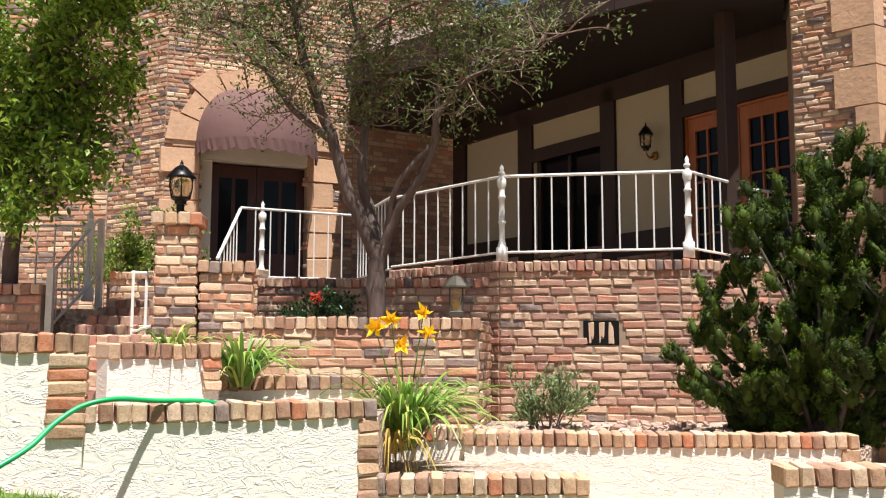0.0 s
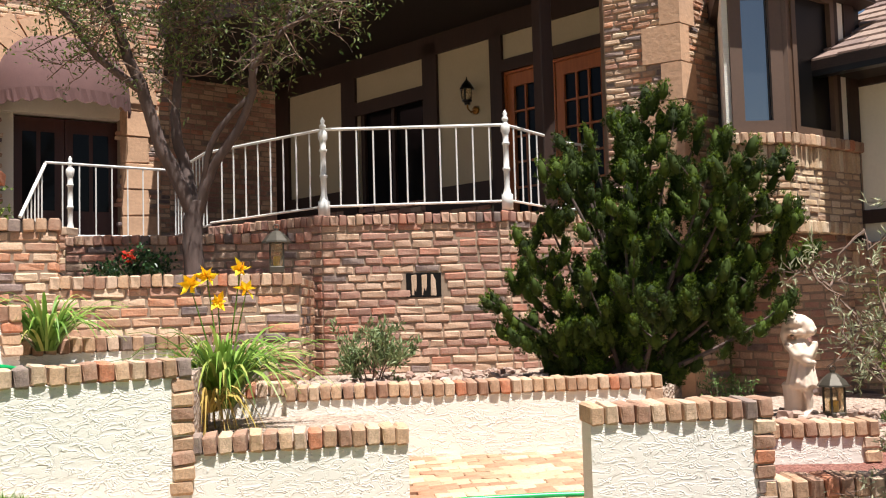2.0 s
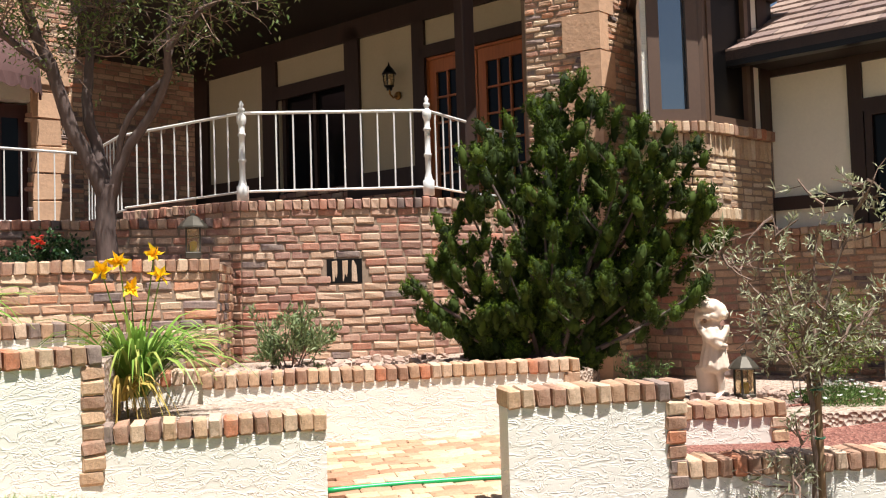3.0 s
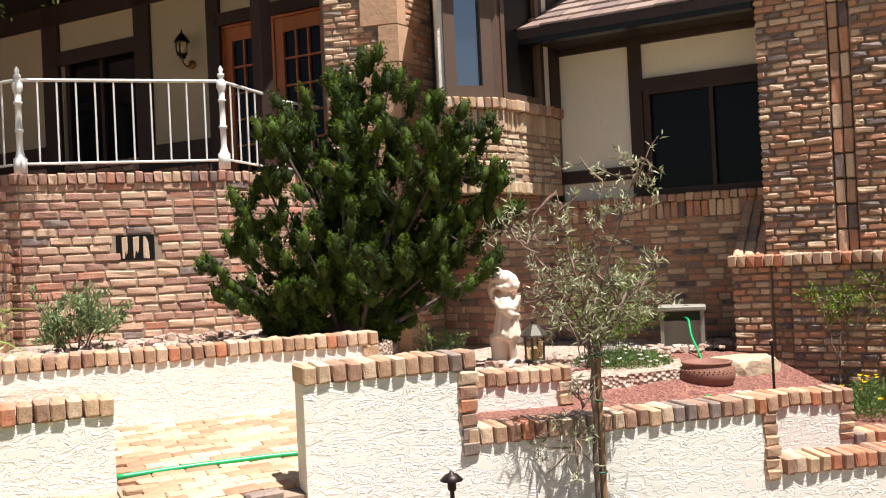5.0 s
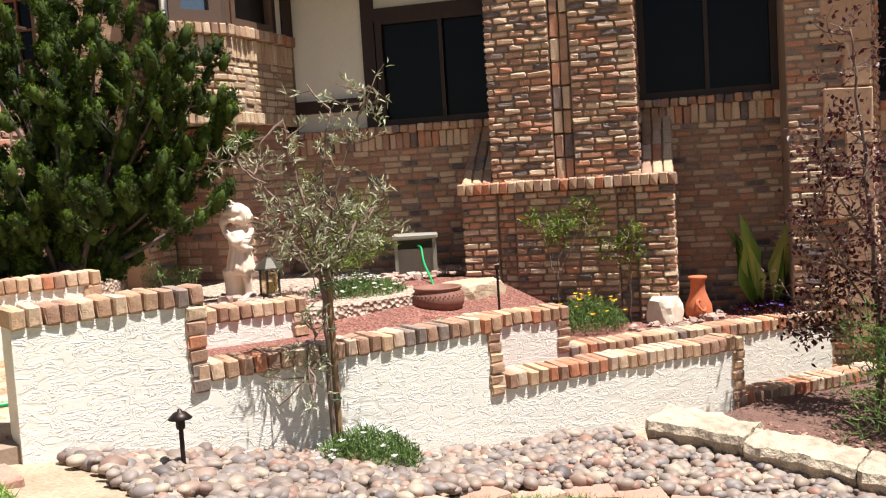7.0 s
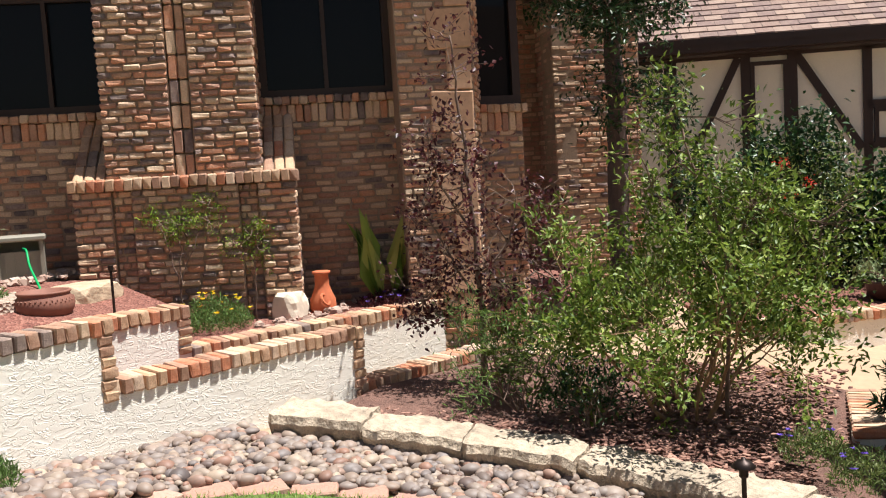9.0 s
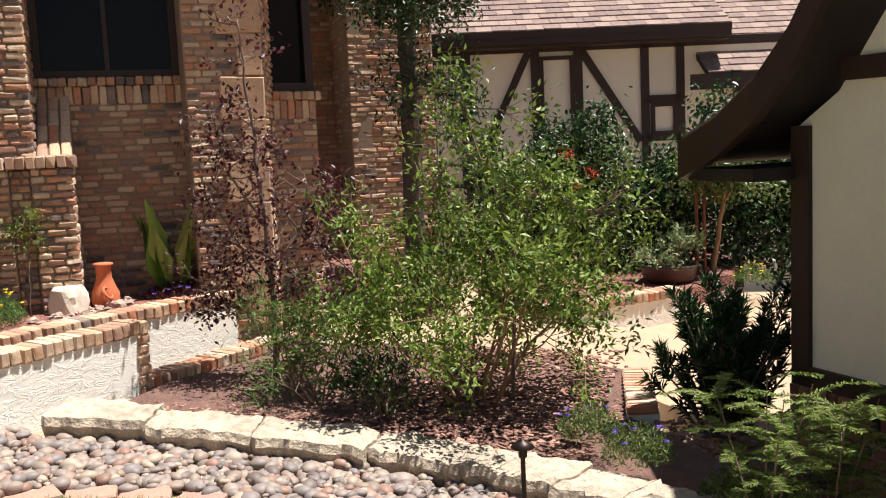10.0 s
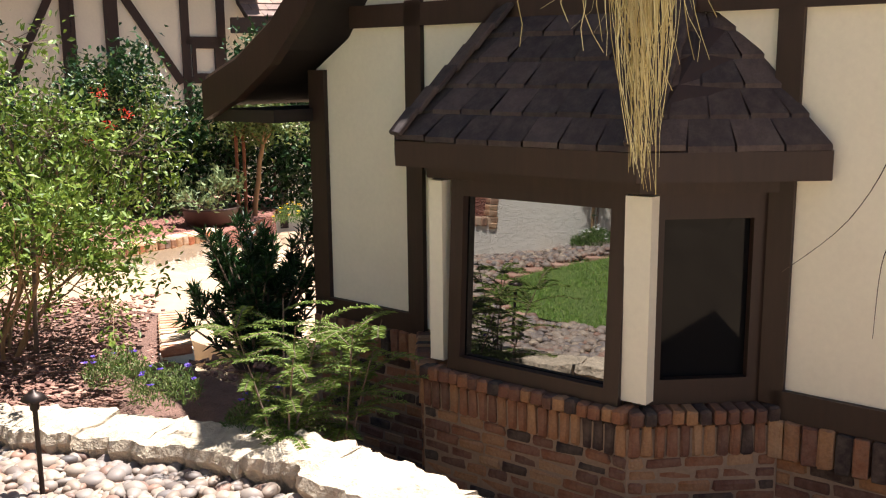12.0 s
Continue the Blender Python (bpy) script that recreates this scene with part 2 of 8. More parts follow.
def courses(a, b, z0, z1, course=0.085, length=0.235, depth=0.07, skip=None, proud=0.0, joint=0.015):
    """Places of the bricks of one face of a wall along a-b."""
    a, b = Vector(a[:2]), Vector(b[:2])
    u = (b - a).normalized()
    n = Vector((-u.y, u.x))
    ang, total = math.atan2(u.y, u.x), (b - a).length
    out = []
    rows = max(1, round((z1 - z0) / course))
    h = (z1 - z0) / rows
    for r in range(rows):
        s = 0.0
        first = True
        while s < total - 0.01:
            w = length * RNG.uniform(0.72, 1.2) * ((0.55 if r % 2 else 1.0) if first else 1.0)
            first = False
            w = min(w, total - s)
            if total - s - w < 0.06:
                w = total - s
            zc = z0 + (r + 0.5) * h
            if w > 0.03 and not (skip and skip(s + w / 2, zc)):
                c = a + u * (s + w / 2) + n * (depth / 2 - proud + RNG.uniform(-0.007, 0.008))
                out.append(((c.x, c.y, zc + RNG.uniform(-0.003, 0.003)), ang + RNG.uniform(-0.006, 0.006), (w - joint, depth, h - joint)))
            s += w
    return out


def soldiers(a, b, z0, z1, pitch=0.086, depth=0.1, t=0.0, joint=0.007, rise=0.005, skip=None):
    """Upright or on-edge bricks side by side along a-b."""
    a, b = Vector(a[:2]), Vector(b[:2])
    u = (b - a).normalized()
    n = Vector((-u.y, u.x))
    ang, total = math.atan2(u.y, u.x), (b - a).length
    k = max(1, round(total / pitch))
    w = total / k
    out = []
    for i in range(k):
        if skip and skip((i + 0.5) * w):
            continue
        c = a + u * (i + 0.5) * w + n * (t + depth / 2 + RNG.uniform(-0.006, 0.006))
        out.append(((c.x, c.y, (z0 + z1) / 2 + RNG.uniform(-rise, rise)), ang + RNG.uniform(-0.03, 0.03), (w - joint, depth, z1 - z0)))
    return out


def brick_wall(name, a, b, z0, z1, thick=0.25, label="", material=None, near=False, skip=None, course=0.085, length=0.235, core=True, parent=None, holes=()):
    """A wall with real bricks on its front face over a mortar core."""
    material = material or M_BRICK
    w = parent or thing(name, (0, 0, 0), label, "wall", "", "structure")
    if core:
        bm = bmesh.new()
        seg(bm, a, b, z0, z1, 0.013, thick)
        part("mortar", bm, M_MORTAR, w)
    places = courses(a, b, z0, z1, course, length, skip=skip)
    if near:
        blocks_apart("brick", places[-300:], material, w)
        places = places[:-300]
    if places:
        blocks_joined("brickwork", places, material, w)
    return w


def stucco_wall(a, b, top, bottom=-1.2, thick=0.2, quoin=0.14, label="", cap=0.11, left_quoin=0.0, steps=None, quoin_low=None, pitch=0.088):
    """A white rendered garden wall with a brick-on-edge coping and brick quoins at its end."""
    w = thing("garden_wall", (0, 0, 0), label or "white stucco garden wall with a brick coping", "garden wall", "stepped garden walls", "structure")
    a, b = Vector(a[:2]), Vector(b[:2])
    u = (b - a).normalized()
    n = Vector((-u.y, u.x))
    bm = bmesh.new()
    seg(bm, a, b, bottom, top - cap, 0.0, thick)
    part("stucco_face", bm, M_STUCCO, w)
    places = soldiers(a - u * 0.01, b + u * 0.012, top - cap, top, pitch, thick + 0.05, -0.025)
    blocks_apart("coping_brick", places, M_CAP, w)
    places = []
    low = bottom if quoin_low is None else quoin_low
    ang = math.atan2(u.y, u.x)
    for size, at in ((quoin, b - u * (quoin / 2 - 0.012)), (left_quoin, a + u * (left_quoin / 2 - 0.012))):
        if size:
            k = round((top - cap - low) / 0.082)
            for i in range(k):
                h = (top - cap - low) / k
                c = at + n * (thick / 2 + RNG.uniform(-0.008, 0.008)) + u * RNG.uniform(-0.008, 0.008)
                places.append(((c.x, c.y, low + (i + 0.5) * h), ang + RNG.uniform(-0.02, 0.02), (size, thick + 0.035, h - 0.009)))
    blocks_apart("quoin_brick", places, M_CAP, w)
    return w


N_FACADE = Vector((math.sin(radians(55)), math.cos(radians(55))))
U_FACADE = Vector((math.cos(radians(55)), -math.sin(radians(55))))


def on_facade(c, s):
    """A plan point of the house's main front: c metres deep, s metres along."""
    p = N_FACADE * c + U_FACADE * s
    return (p.x, p.y)

# ---- ground ----
def ground_height(x, y):
    z = float(np.interp(x, [-40, -6, -2, -1, 0, 1.86, 4.35, 7.1, 9.5, 16, 60], [2.0, 1.6, 0.9, 0.64, 0.47, 0.28, -0.27, -0.5, -0.85, -1.3, -1.6]))
    t = (x - 7.63) * -0.65 + (y + 0.8) * 0.76
    f = min(max((1.55 - t) / 0.6, 0.0), 1.0) if x < 8.2 and y < 0.4 else 0.0
    return z - 0.12 * min(max(4.0 - y, 0.0), 2.5) - 0.6 * f * f * (3 - 2 * f)


def sheet(bm, xs, ys, fn):
    grid = [[bm.verts.new((x, y, fn(x, y))) for x in xs] for y in ys]
    for j in range(len(ys) - 1):
        for i in range(len(xs) - 1):
            bm.faces.new((grid[j][i], grid[j][i + 1], grid[j + 1][i + 1], grid[j + 1][i]))


def spread(lo, hi, step, far):
    core = list(np.arange(lo, hi + step / 2, step))
    return [-far, -far / 4, lo - 30] + core + [hi + 30, far / 4, far]


k = Mat("earth", 0.95)
n1, n2 = k.noise(3, 6, 0.6), k.noise(40, 4, 0.6)
k.colour(k.ramp(k.mix(0.5, n1, n2), [(0.3, srgb(120, 100, 82)), (0.5, srgb(158, 136, 112)), (0.7, srgb(182, 162, 138))]))
k.bump(n2, 0.6, 0.02)
M_EARTH = k.m
bm = bmesh.new()
sheet(bm, spread(-14, 24, 0.5, 1500), spread(-12, 24, 0.5, 1500), lambda x, y: ground_height(x, y) - 0.02)
tagged(part("ground", bm, M_EARTH, None, "dry sandy earth of the sloping garden", True), "", "ground", "", "structure")



def bed(name, pts, top, material, label):
    bm = bmesh.new()
    prism(bm, pts, -1.6, top)
    return tagged(part(name, bm, material, None, label), "", "planting bed", "", "structure")


k = Mat("red_gravel", 0.95)
vor = k.node("ShaderNodeTexVoronoi", Scale=42.0)
k.link(k.place(), vor.inputs["Vector"])
k.colour(k.mix(k.noise(2, 3), k.ramp(vor.outputs["Color"], [(0.2, srgb(112, 66, 56)), (0.5, srgb(150, 94, 80)), (0.8, srgb(178, 124, 106))]), srgb(128, 84, 72)))
k.bump(vor.outputs["Distance"], 1.0, 0.03)
M_GRAVEL = k.m
k = Mat("pale_gravel", 0.95)
vor = k.node("ShaderNodeTexVoronoi", Scale=26.0)
k.link(k.place(), vor.inputs["Vector"])
k.colour(k.mix(0.4, k.ramp(vor.outputs["Color"], [(0.2, srgb(150, 124, 108)), (0.5, srgb(186, 164, 146)), (0.8, srgb(206, 190, 174))]), srgb(170, 148, 130)))
k.bump(vor.outputs["Distance"], 1.0, 0.04)
M_PALE = k.m

# ---- stepped garden walls along the lawn ----
stucco_wall((-5.2, 4.2), (-1.93, 5.2), 1.77, label="white stucco end wall with brick coping and quoins", quoin=0.2, quoin_low=1.2)
stucco_wall((-1.95, 5.24), (-0.4, 5.84), 1.385, quoin=0.13, quoin_low=0.6)
stucco_wall((-0.42, 5.86), (0.88, 5.86), 0.93, quoin=0.0)
stucco_wall((1.81, 5.17), (2.86, 5.10), 1.075, quoin=0.12, quoin_low=0.45, label="white stucco wall beside the paved walk")
stucco_wall((2.8, 5.114), (4.98, 4.813), 0.615, quoin=0.12, quoin_low=0.05)
stucco_wall((4.93, 4.822), (7.1, 4.193), 0.19, quoin=0.12, quoin_low=-0.5)
stucco_wall((7.05, 4.198), (9.4, 3.603), -0.29, quoin=0.0)
# second tier
stucco_wall((0.17, 7.54), (3.14, 7.33), 1.065, label="long white stucco planter wall under the cypress", quoin=0.14, quoin_low=0.85)
stucco_wall((-0.5, 7.6), (0.2, 7.6), 1.1, quoin=0.0)
stucco_wall((-1.68, 7.21), (-0.55, 7.5), 1.5, quoin=0.12, quoin_low=1.2)
stucco_wall((-2.17, 6.23), (-1.56, 6.72), 1.735, quoin=0.14, quoin_low=1.4)
stucco_wall((3.2, 6.29), (4.23, 6.14), 0.775, quoin=0.12, quoin_low=0.3)
stucco_wall((5.35, 5.48), (6.19, 5.24), 0.5, quoin=0.12, quoin_low=0.1)
stucco_wall((6.19, 5.23), (8.9, 4.2), 0.16, quoin=0.0)

bed("planting_bed", [(-5.2, 4.35), (-1.95, 5.35), (-0.4, 6.0), (-0.4, 7.55), (-5.2, 8.3)], 1.28, M_PALE, "dry gravel bed behind the stepped white walls")
bed("planting_bed", [(-0.4, 6.0), (0.86, 6.0), (0.86, 7.6), (-0.4, 7.6)], 0.84, M_PALE, "dry gravel bed beside the paved walk")
bed("planting_bed", [(-1.7, 7.4), (-0.5, 7.62), (-0.5, 8.5), (-2.2, 8.3)], 1.46, M_PALE, "raised gravel bed with daylilies")
bed("planting_bed", [(-0.5, 7.7), (0.2, 7.7), (3.1, 7.5), (3.3, 8.6), (4.4, 9.6), (3.4, 10.2), (-0.5, 9.9)], 0.99, M_PALE, "pale rock bed below the terrace wall")
bed("planting_bed", [(3.1, 6.4), (4.25, 6.3), (5.4, 6.2), (5.9, 6.9), (6.9, 7.4), (7.2, 9.0), (4.2, 10.2), (3.15, 8.4)], 0.64, M_PALE, "gravel bed with the statue at the foot of the house")
bed("planting_bed", [(2.86, 5.25, 0.45), (5.0, 4.95, 0.45), (5.4, 5.6, 0.45), (6.25, 5.4, 0.45), (6.9, 6.9, 0.6), (5.9, 7.3, 0.67), (5.3, 6.75, 0.66), (4.25, 6.7, 0.66), (3.0, 6.6, 0.5)], 0.45, M_GRAVEL, "red gravel bed with a low pot")
bed("planting_bed", [(5.0, 4.95), (7.1, 4.35), (6.3, 5.5), (5.4, 5.6)], 0.02, M_GRAVEL, "red gravel strip between two walls")
bed("planting_bed", [(6.2, 5.4), (8.9, 4.35), (9.6, 5.3), (7.0, 7.6)], 0.12, M_GRAVEL, "red gravel bed at the foot of the chimney")

# walk with brick pavers between the walls
M_PAVER = brick_material("paver", [(0.0, srgb(176, 138, 106)), (0.25, srgb(194, 164, 130)), (0.5, srgb(170, 122, 92)), (0.75, srgb(204, 178, 146)), (1.0, srgb(180, 140, 112))], 0.4)
bm = bmesh.new()
prism(bm, [(0.88, 5.2, 0.35), (1.82, 5.2, 0.35), (3.1, 6.3, 0.42), (3.1, 7.4, 0.47), (0.88, 7.6, 0.47)], -1.0, 0.4)
walkway = tagged(part("walkway", bm, M_MORTAR, None, "walk of pale orange brick pavers"), "", "walkway", "", "structure")
places = []
for j in range(20):
    y = 5.3 + j * 0.115
    x = 0.9 - (0.1 if j % 2 else 0.0)
    while x < 3.1:
        if x > 0.87 and (y > 5.36 + max(0, x - 1.75) * 0.85):
            places.append(((x + 0.1, y, 0.355 + (y - 5.2) * 0.05 + RNG.uniform(-0.002, 0.002)), 0.0, (0.2, 0.115, 0.05)))
        x += 0.2
blocks_apart("paver", places[:300], M_PAVER, walkway)
blocks_joined("paving", places[300:], M_PAVER, walkway)
blocks_apart("edge_brick", [((0.93 + i * 0.215, 5.22, 0.36), 0.0, (0.205, 0.11, 0.07)) for i in range(4)], M_CAP, walkway)

# ---- terrace ----
M_PORCHTILE = simple("porch_tile", srgb(92, 72, 62), 0.7, 0, 0.2, 12, 0.3)
TER = [(-0.61, 10.98), (0.58, 9.88), (2.51, 9.63), (3.43, 10.03), (3.76, 10.05)]
bm = bmesh.new()
prism(bm, [(-0.61, 11.0), (0.6, 9.95), (2.5, 9.75), (3.4, 10.12), (4.0, 10.6), (0.3, 17.0), (-4.3, 16.5), (-4.3, 12.2)], 0.5, 2.55)
tagged(part("terrace_floor", bm, M_PORCHTILE, None, "concrete porch floor behind the railing"), "", "floor", "", "structure")


def vent_gap(s, z):
    return 0.86 < s < 1.22 and 1.76 < z < 2.01


for i, (a, b) in enumerate(zip(TER, TER[1:])):
    w = brick_wall("terrace_wall", a, b, 0.9, 2.53, 0.3, "terrace wall of worn red-brown bricks", near=(i == 1), skip=vent_gap if i == 1 else None)
    blocks_apart("coping_brick", soldiers(a, b, 2.52, 2.63, 0.09, 0.32, -0.02), M_BRICK, w)
    if i == 1:
        A, B = Vector(a), Vector(b)
        u = (B - A).normalized()
        nn = Vector((-u.y, u.x))
        places = []
        for s in (0.94, 1.045, 1.14):
            p = A + u * s + nn * 0.04
            places.append(((p.x, p.y, 1.885), math.atan2(u.y, u.x), (0.062, 0.07, 0.235)))
        blocks_apart("vent_brick", places, M_CAP, w)
        bm = bmesh.new()
        seg(bm, A + u * 0.86, A + u * 1.22, 1.76, 2.01, 0.008, 0.02)
        part("vent_shadow_gap", bm, M_BLACK, w)

# planter wall, lamp pillar and the wall behind the rose bed
w = brick_wall("planter_wall", (-1.72, 8.33), (0.32, 8.49), 0.9, 1.88, 0.25, "planter wall of tan and orange bricks", M_TAN, near=True)
blocks_apart("coping_brick", soldiers((-1.74, 8.33), (0.34, 8.49), 1.88, 1.99, 0.09, 0.28, -0.02), M_CAP, w)
brick_wall("planter_wall", (0.32, 8.49), (0.5, 9.9), 0.9, 1.96, 0.2, "short return of the planter wall", M_TAN)
w = brick_wall("rose_bed_wall", (-1.95, 10.02), (0.5, 9.98), 1.6, 2.36, 0.25, "shaded brick wall behind the rose bed")
blocks_apart("coping_brick", soldiers((-1.95, 10.02), (0.5, 9.98), 2.36, 2.46, 0.09, 0.28, -0.02), M_BRICK, w)
bed("planting_bed", [(-2.0, 8.5), (0.3, 8.6), (0.45, 9.98), (-2.0, 10.0)], 1.9, M_PALE, "raised bed with the tree and roses")


def pillar(at, ang, wx, wy, z0, z1, cap_over, label, material, cap_h=0.11):
    w = thing("brick_pillar", (0, 0, 0), label, "pillar", "", "structure")
    u = Vector((math.cos(ang), math.sin(ang)))
    n = Vector((-u.y, u.x))
    c = Vector(at)
    cor = [c - u * wx / 2 - n * wy / 2, c + u * wx / 2 - n * wy / 2, c + u * wx / 2 + n * wy / 2, c - u * wx / 2 + n * wy / 2]
    bm = bmesh.new()
    prism(bm, [tuple(p + (c - p).normalized() * 0.02) for p in cor], z0, z1)
    part("mortar", bm, M_MORTAR, w)
    places = []
    for i in range(4):
        places += courses(cor[i], cor[(i + 1) % 4], z0, z1, 0.085, 0.2, 0.06)
    blocks_joined("brickwork", places, material, w)
    a, b = c - u * (wx / 2 + cap_over) - n * (wy / 2 + cap_over), c + u * (wx / 2 + cap_over) - n * (wy / 2 + cap_over)
    blocks_apart("coping_brick", soldiers(a, b, z1, z1 + cap_h, 0.1, wy + 2 * cap_over), M_CAP, w)
    return w


pillar((-2.33, 8.38), 0.15, 0.36, 0.36, 1.2, 2.77, 0.04, "tan brick lamp pillar at the entrance steps", M_TAN)
pillar((-1.915, 8.47), 0.15, 0.46, 0.34, 1.2, 2.36, 0.02, "low tan brick pillar beside the lamp pillar", M_TAN)

# ---- house: tower, porch, quoined column ----
w = brick_wall("tower_wall", (-4.33, 14.57), (-1.51, 15.73), 2.3, 9.5, 0.5, "tan brick entrance tower wall", M_TAN, course=0.075, length=0.22,
               skip=lambda s, z: (0.55 < s < 2.3 and z < 5.0) or ((s - 1.42) ** 2 + (z - 5.0) ** 2 < 0.98 ** 2), core=False)
bm = bmesh.new()
seg(bm, (-4.33, 14.57), (-3.82, 14.78), 2.3, 9.5, 0.012, 0.5)
seg(bm, (-2.2, 15.446), (-1.51, 15.73), 2.3, 9.5, 0.012, 0.5)
seg(bm, (-3.82, 14.78), (-2.2, 15.446), 5.9, 9.5, 0.012, 0.5)
part("mortar", bm, M_MORTAR, w)
bm = bmesh.new()
seg(bm, (-3.84, 14.77), (-2.18, 15.456), 4.75, 5.95, 0.1, 0.45)
seg(bm, (-3.84, 14.77), (-3.62, 14.86), 2.3, 4.75, 0.2, 0.45)
part("arch_plaster", bm, M_PLASTER, w, "cream plaster round the entrance door")
places = []
ua = Vector((-1.51 + 4.33, 15.73 - 14.57)).normalized()
na = Vector((-ua.y, ua.x))
aa = math.atan2(ua.y, ua.x)
for side, s0 in ((0, 0.33), (1, 2.5)):
    z, i = 2.4, 0
    while z < 4.9:
        wd = 0.62 if i % 2 else 0.44
        p = Vector((-4.33, 14.57)) + ua * (s0 + (0.22 - wd / 2 if side == 0 else wd / 2 - 0.22)) + na * 0.03
        places.append(((p.x, p.y, z + 0.2), aa, (wd - 0.015, 0.12, 0.4)))
        z += 0.415
        i += 1
blocks_apart("quoin_stone", places, M_SANDSTONE, w)
bm = bmesh.new()
for i in range(9):
    q0, q1 = math.pi * i / 9 + 0.012, math.pi * (i + 1) / 9 - 0.012
    r1 = 1.28 if i % 2 else 1.42
    vs = []
    for t in (-0.06, 0.08):
        for r, q in ((0.9, q0), (r1, q0), (r1, q1), (0.9, q1)):
            p = Vector((-4.33, 14.57)) + ua * (1.42 - r * math.cos(q)) + na * t
            vs.append(bm.verts.new((p.x, p.y, 4.98 + r * math.sin(q))))
    for qd in ((0, 1, 2, 3), (7, 6, 5, 4), (0, 4, 5, 1), (1, 5, 6, 2), (2, 6, 7, 3), (3, 7, 4, 0)):
        bm.faces.new([vs[j] for j in qd])
bmesh.ops.recalc_face_normals(bm, faces=bm.faces[:])
part("arch_stones", bm, M_SANDSTONE, w, "sandstone voussoirs over the door")
brick_wall("tower_wall", (-5.43, 15.26), (-4.33, 14.57), 1.8, 9.5, 0.3, "tan brick side of the entrance tower", M_TAN, course=0.075, length=0.22)
brick_wall("house_wall", (-10.5, 15.6), (-5.43, 15.26), 1.0, 9.0, 0.3, "tan brick house wall behind the leafy tree", M_TAN, length=0.3)
brick_wall("house_wall", (-1.51, 15.73), (0.5, 16.95), 2.3, 8.0, 0.3, "dark brick wall at the back of the porch")

DW = 9.5


def board(bm, s0, s1, z0, z1, c, thick=0.05):
    """A board on the house's main front."""
    seg(bm, on_facade(c, s0), on_facade(c, s1), z0, z1, -thick, 0.0)


def boards(name, rows, c, material, parent, label="", thick=0.05):
    for s0, s1, z0, z1 in rows:
        bm = bmesh.new()
        board(bm, s0, s1, z0, z1, c, thick)
        part(name, bm, material, parent, label)


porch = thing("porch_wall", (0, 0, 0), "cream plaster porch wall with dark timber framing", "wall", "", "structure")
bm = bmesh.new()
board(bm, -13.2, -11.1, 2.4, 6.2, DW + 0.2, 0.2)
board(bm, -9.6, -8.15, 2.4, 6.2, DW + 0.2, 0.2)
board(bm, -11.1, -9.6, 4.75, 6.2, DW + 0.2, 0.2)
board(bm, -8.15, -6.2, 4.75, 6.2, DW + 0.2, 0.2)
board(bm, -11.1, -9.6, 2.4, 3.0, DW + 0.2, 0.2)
# darker than the other cream walls: porch shade is in the colour
part("plaster", bm, M_SHADEPLASTER, porch)
boards("timber", [(-13.2, -12.85, 2.5, 5.4), (-11.45, -11.12, 2.5, 5.4), (-9.62, -9.34, 2.5, 5.4), (-8.33, -8.12, 2.5, 5.4), (-6.5, -6.2, 2.5, 5.4),
                  (-13.2, -6.2, 5.22, 5.55), (-13.2, -11.4, 3.2, 3.5), (-11.2, -9.5, 4.62, 4.82), (-9.4, -8.3, 3.0, 3.32), (-8.2, -6.3, 4.72, 4.88)], DW, M_TIMBER, porch)
brick_wall("porch_base", on_facade(DW - 0.03, -12.9), on_facade(DW - 0.03, -8.4), 2.5, 3.2, 0.1, "low brick base of the porch wall", core=False)

# porch ceiling and roof edge
bm = bmesh.new()
prism(bm, [(-1.3, 13.3), (0.11, 11.85), (1.92, 10.25), (3.05, 9.4), (3.7, 10.0), (3.92, 10.7), (0.4, 17.0), (-1.6, 15.8)], 5.5, 5.75)
tagged(part("porch_ceiling", bm, M_SOFFIT, None, "dark stained porch soffit"), "", "ceiling", "", "structure")
bm = bmesh.new()
seg(bm, (-1.35, 13.3), (1.92, 10.2), 5.44, 5.85, -0.06, 0.0)
seg(bm, (1.92, 10.2), (3.05, 9.34), 5.44, 5.85, -0.06, 0.0)
tagged(part("porch_fascia", bm, M_TIMBER, None, "dark brown porch roof fascia"), "", "trim", "", "structure")
M_TILE = brick_material("roof_tile", [(0.0, srgb(132, 107, 96)), (0.3, srgb(147, 123, 110)), (0.6, srgb(121, 98, 91)), (1.0, srgb(158, 135, 124))], 0.3)
bm = bmesh.new()
prism(bm, [(-1.3, 13.35, 5.87), (0.11, 11.85, 5.87), (3.05, 9.38, 5.87), (3.92, 10.6, 6.4), (4.2, 13.0, 7.4), (2.0, 17.5, 8.0), (-1.3, 16.5, 7.4)], 5.78, 5.9)
tagged(part("porch_roof", bm, M_TILE, None, "brown tiled porch roof"), "", "roof", "", "structure")
# quoined column
col = brick_wall("quoined_column", (3.73, 9.96), (4.37, 9.41), 0.4, 7.4, 0.3, "tan brick column with sandstone quoins", M_TAN, length=0.2, course=0.068)
brick_wall("", (4.37, 9.41), (4.98, 9.79), 0.4, 7.4, 0.3, material=M_TAN, parent=col, length=0.18, course=0.068)
bm = bmesh.new()
prism(bm, [(3.78, 9.98), (4.385, 9.45), (4.97, 9.83), (4.7, 10.7), (4.0, 10.8)], 0.3, 7.35)
part("mortar", bm, M_MORTAR, col)
z, i = 0.5, 0
u1, u2 = (Vector((3.73, 9.96)) - Vector((4.37, 9.41))).normalized(), (Vector((4.98, 9.79)) - Vector((4.37, 9.41))).normalized()
corner = Vector((4.37, 9.41))
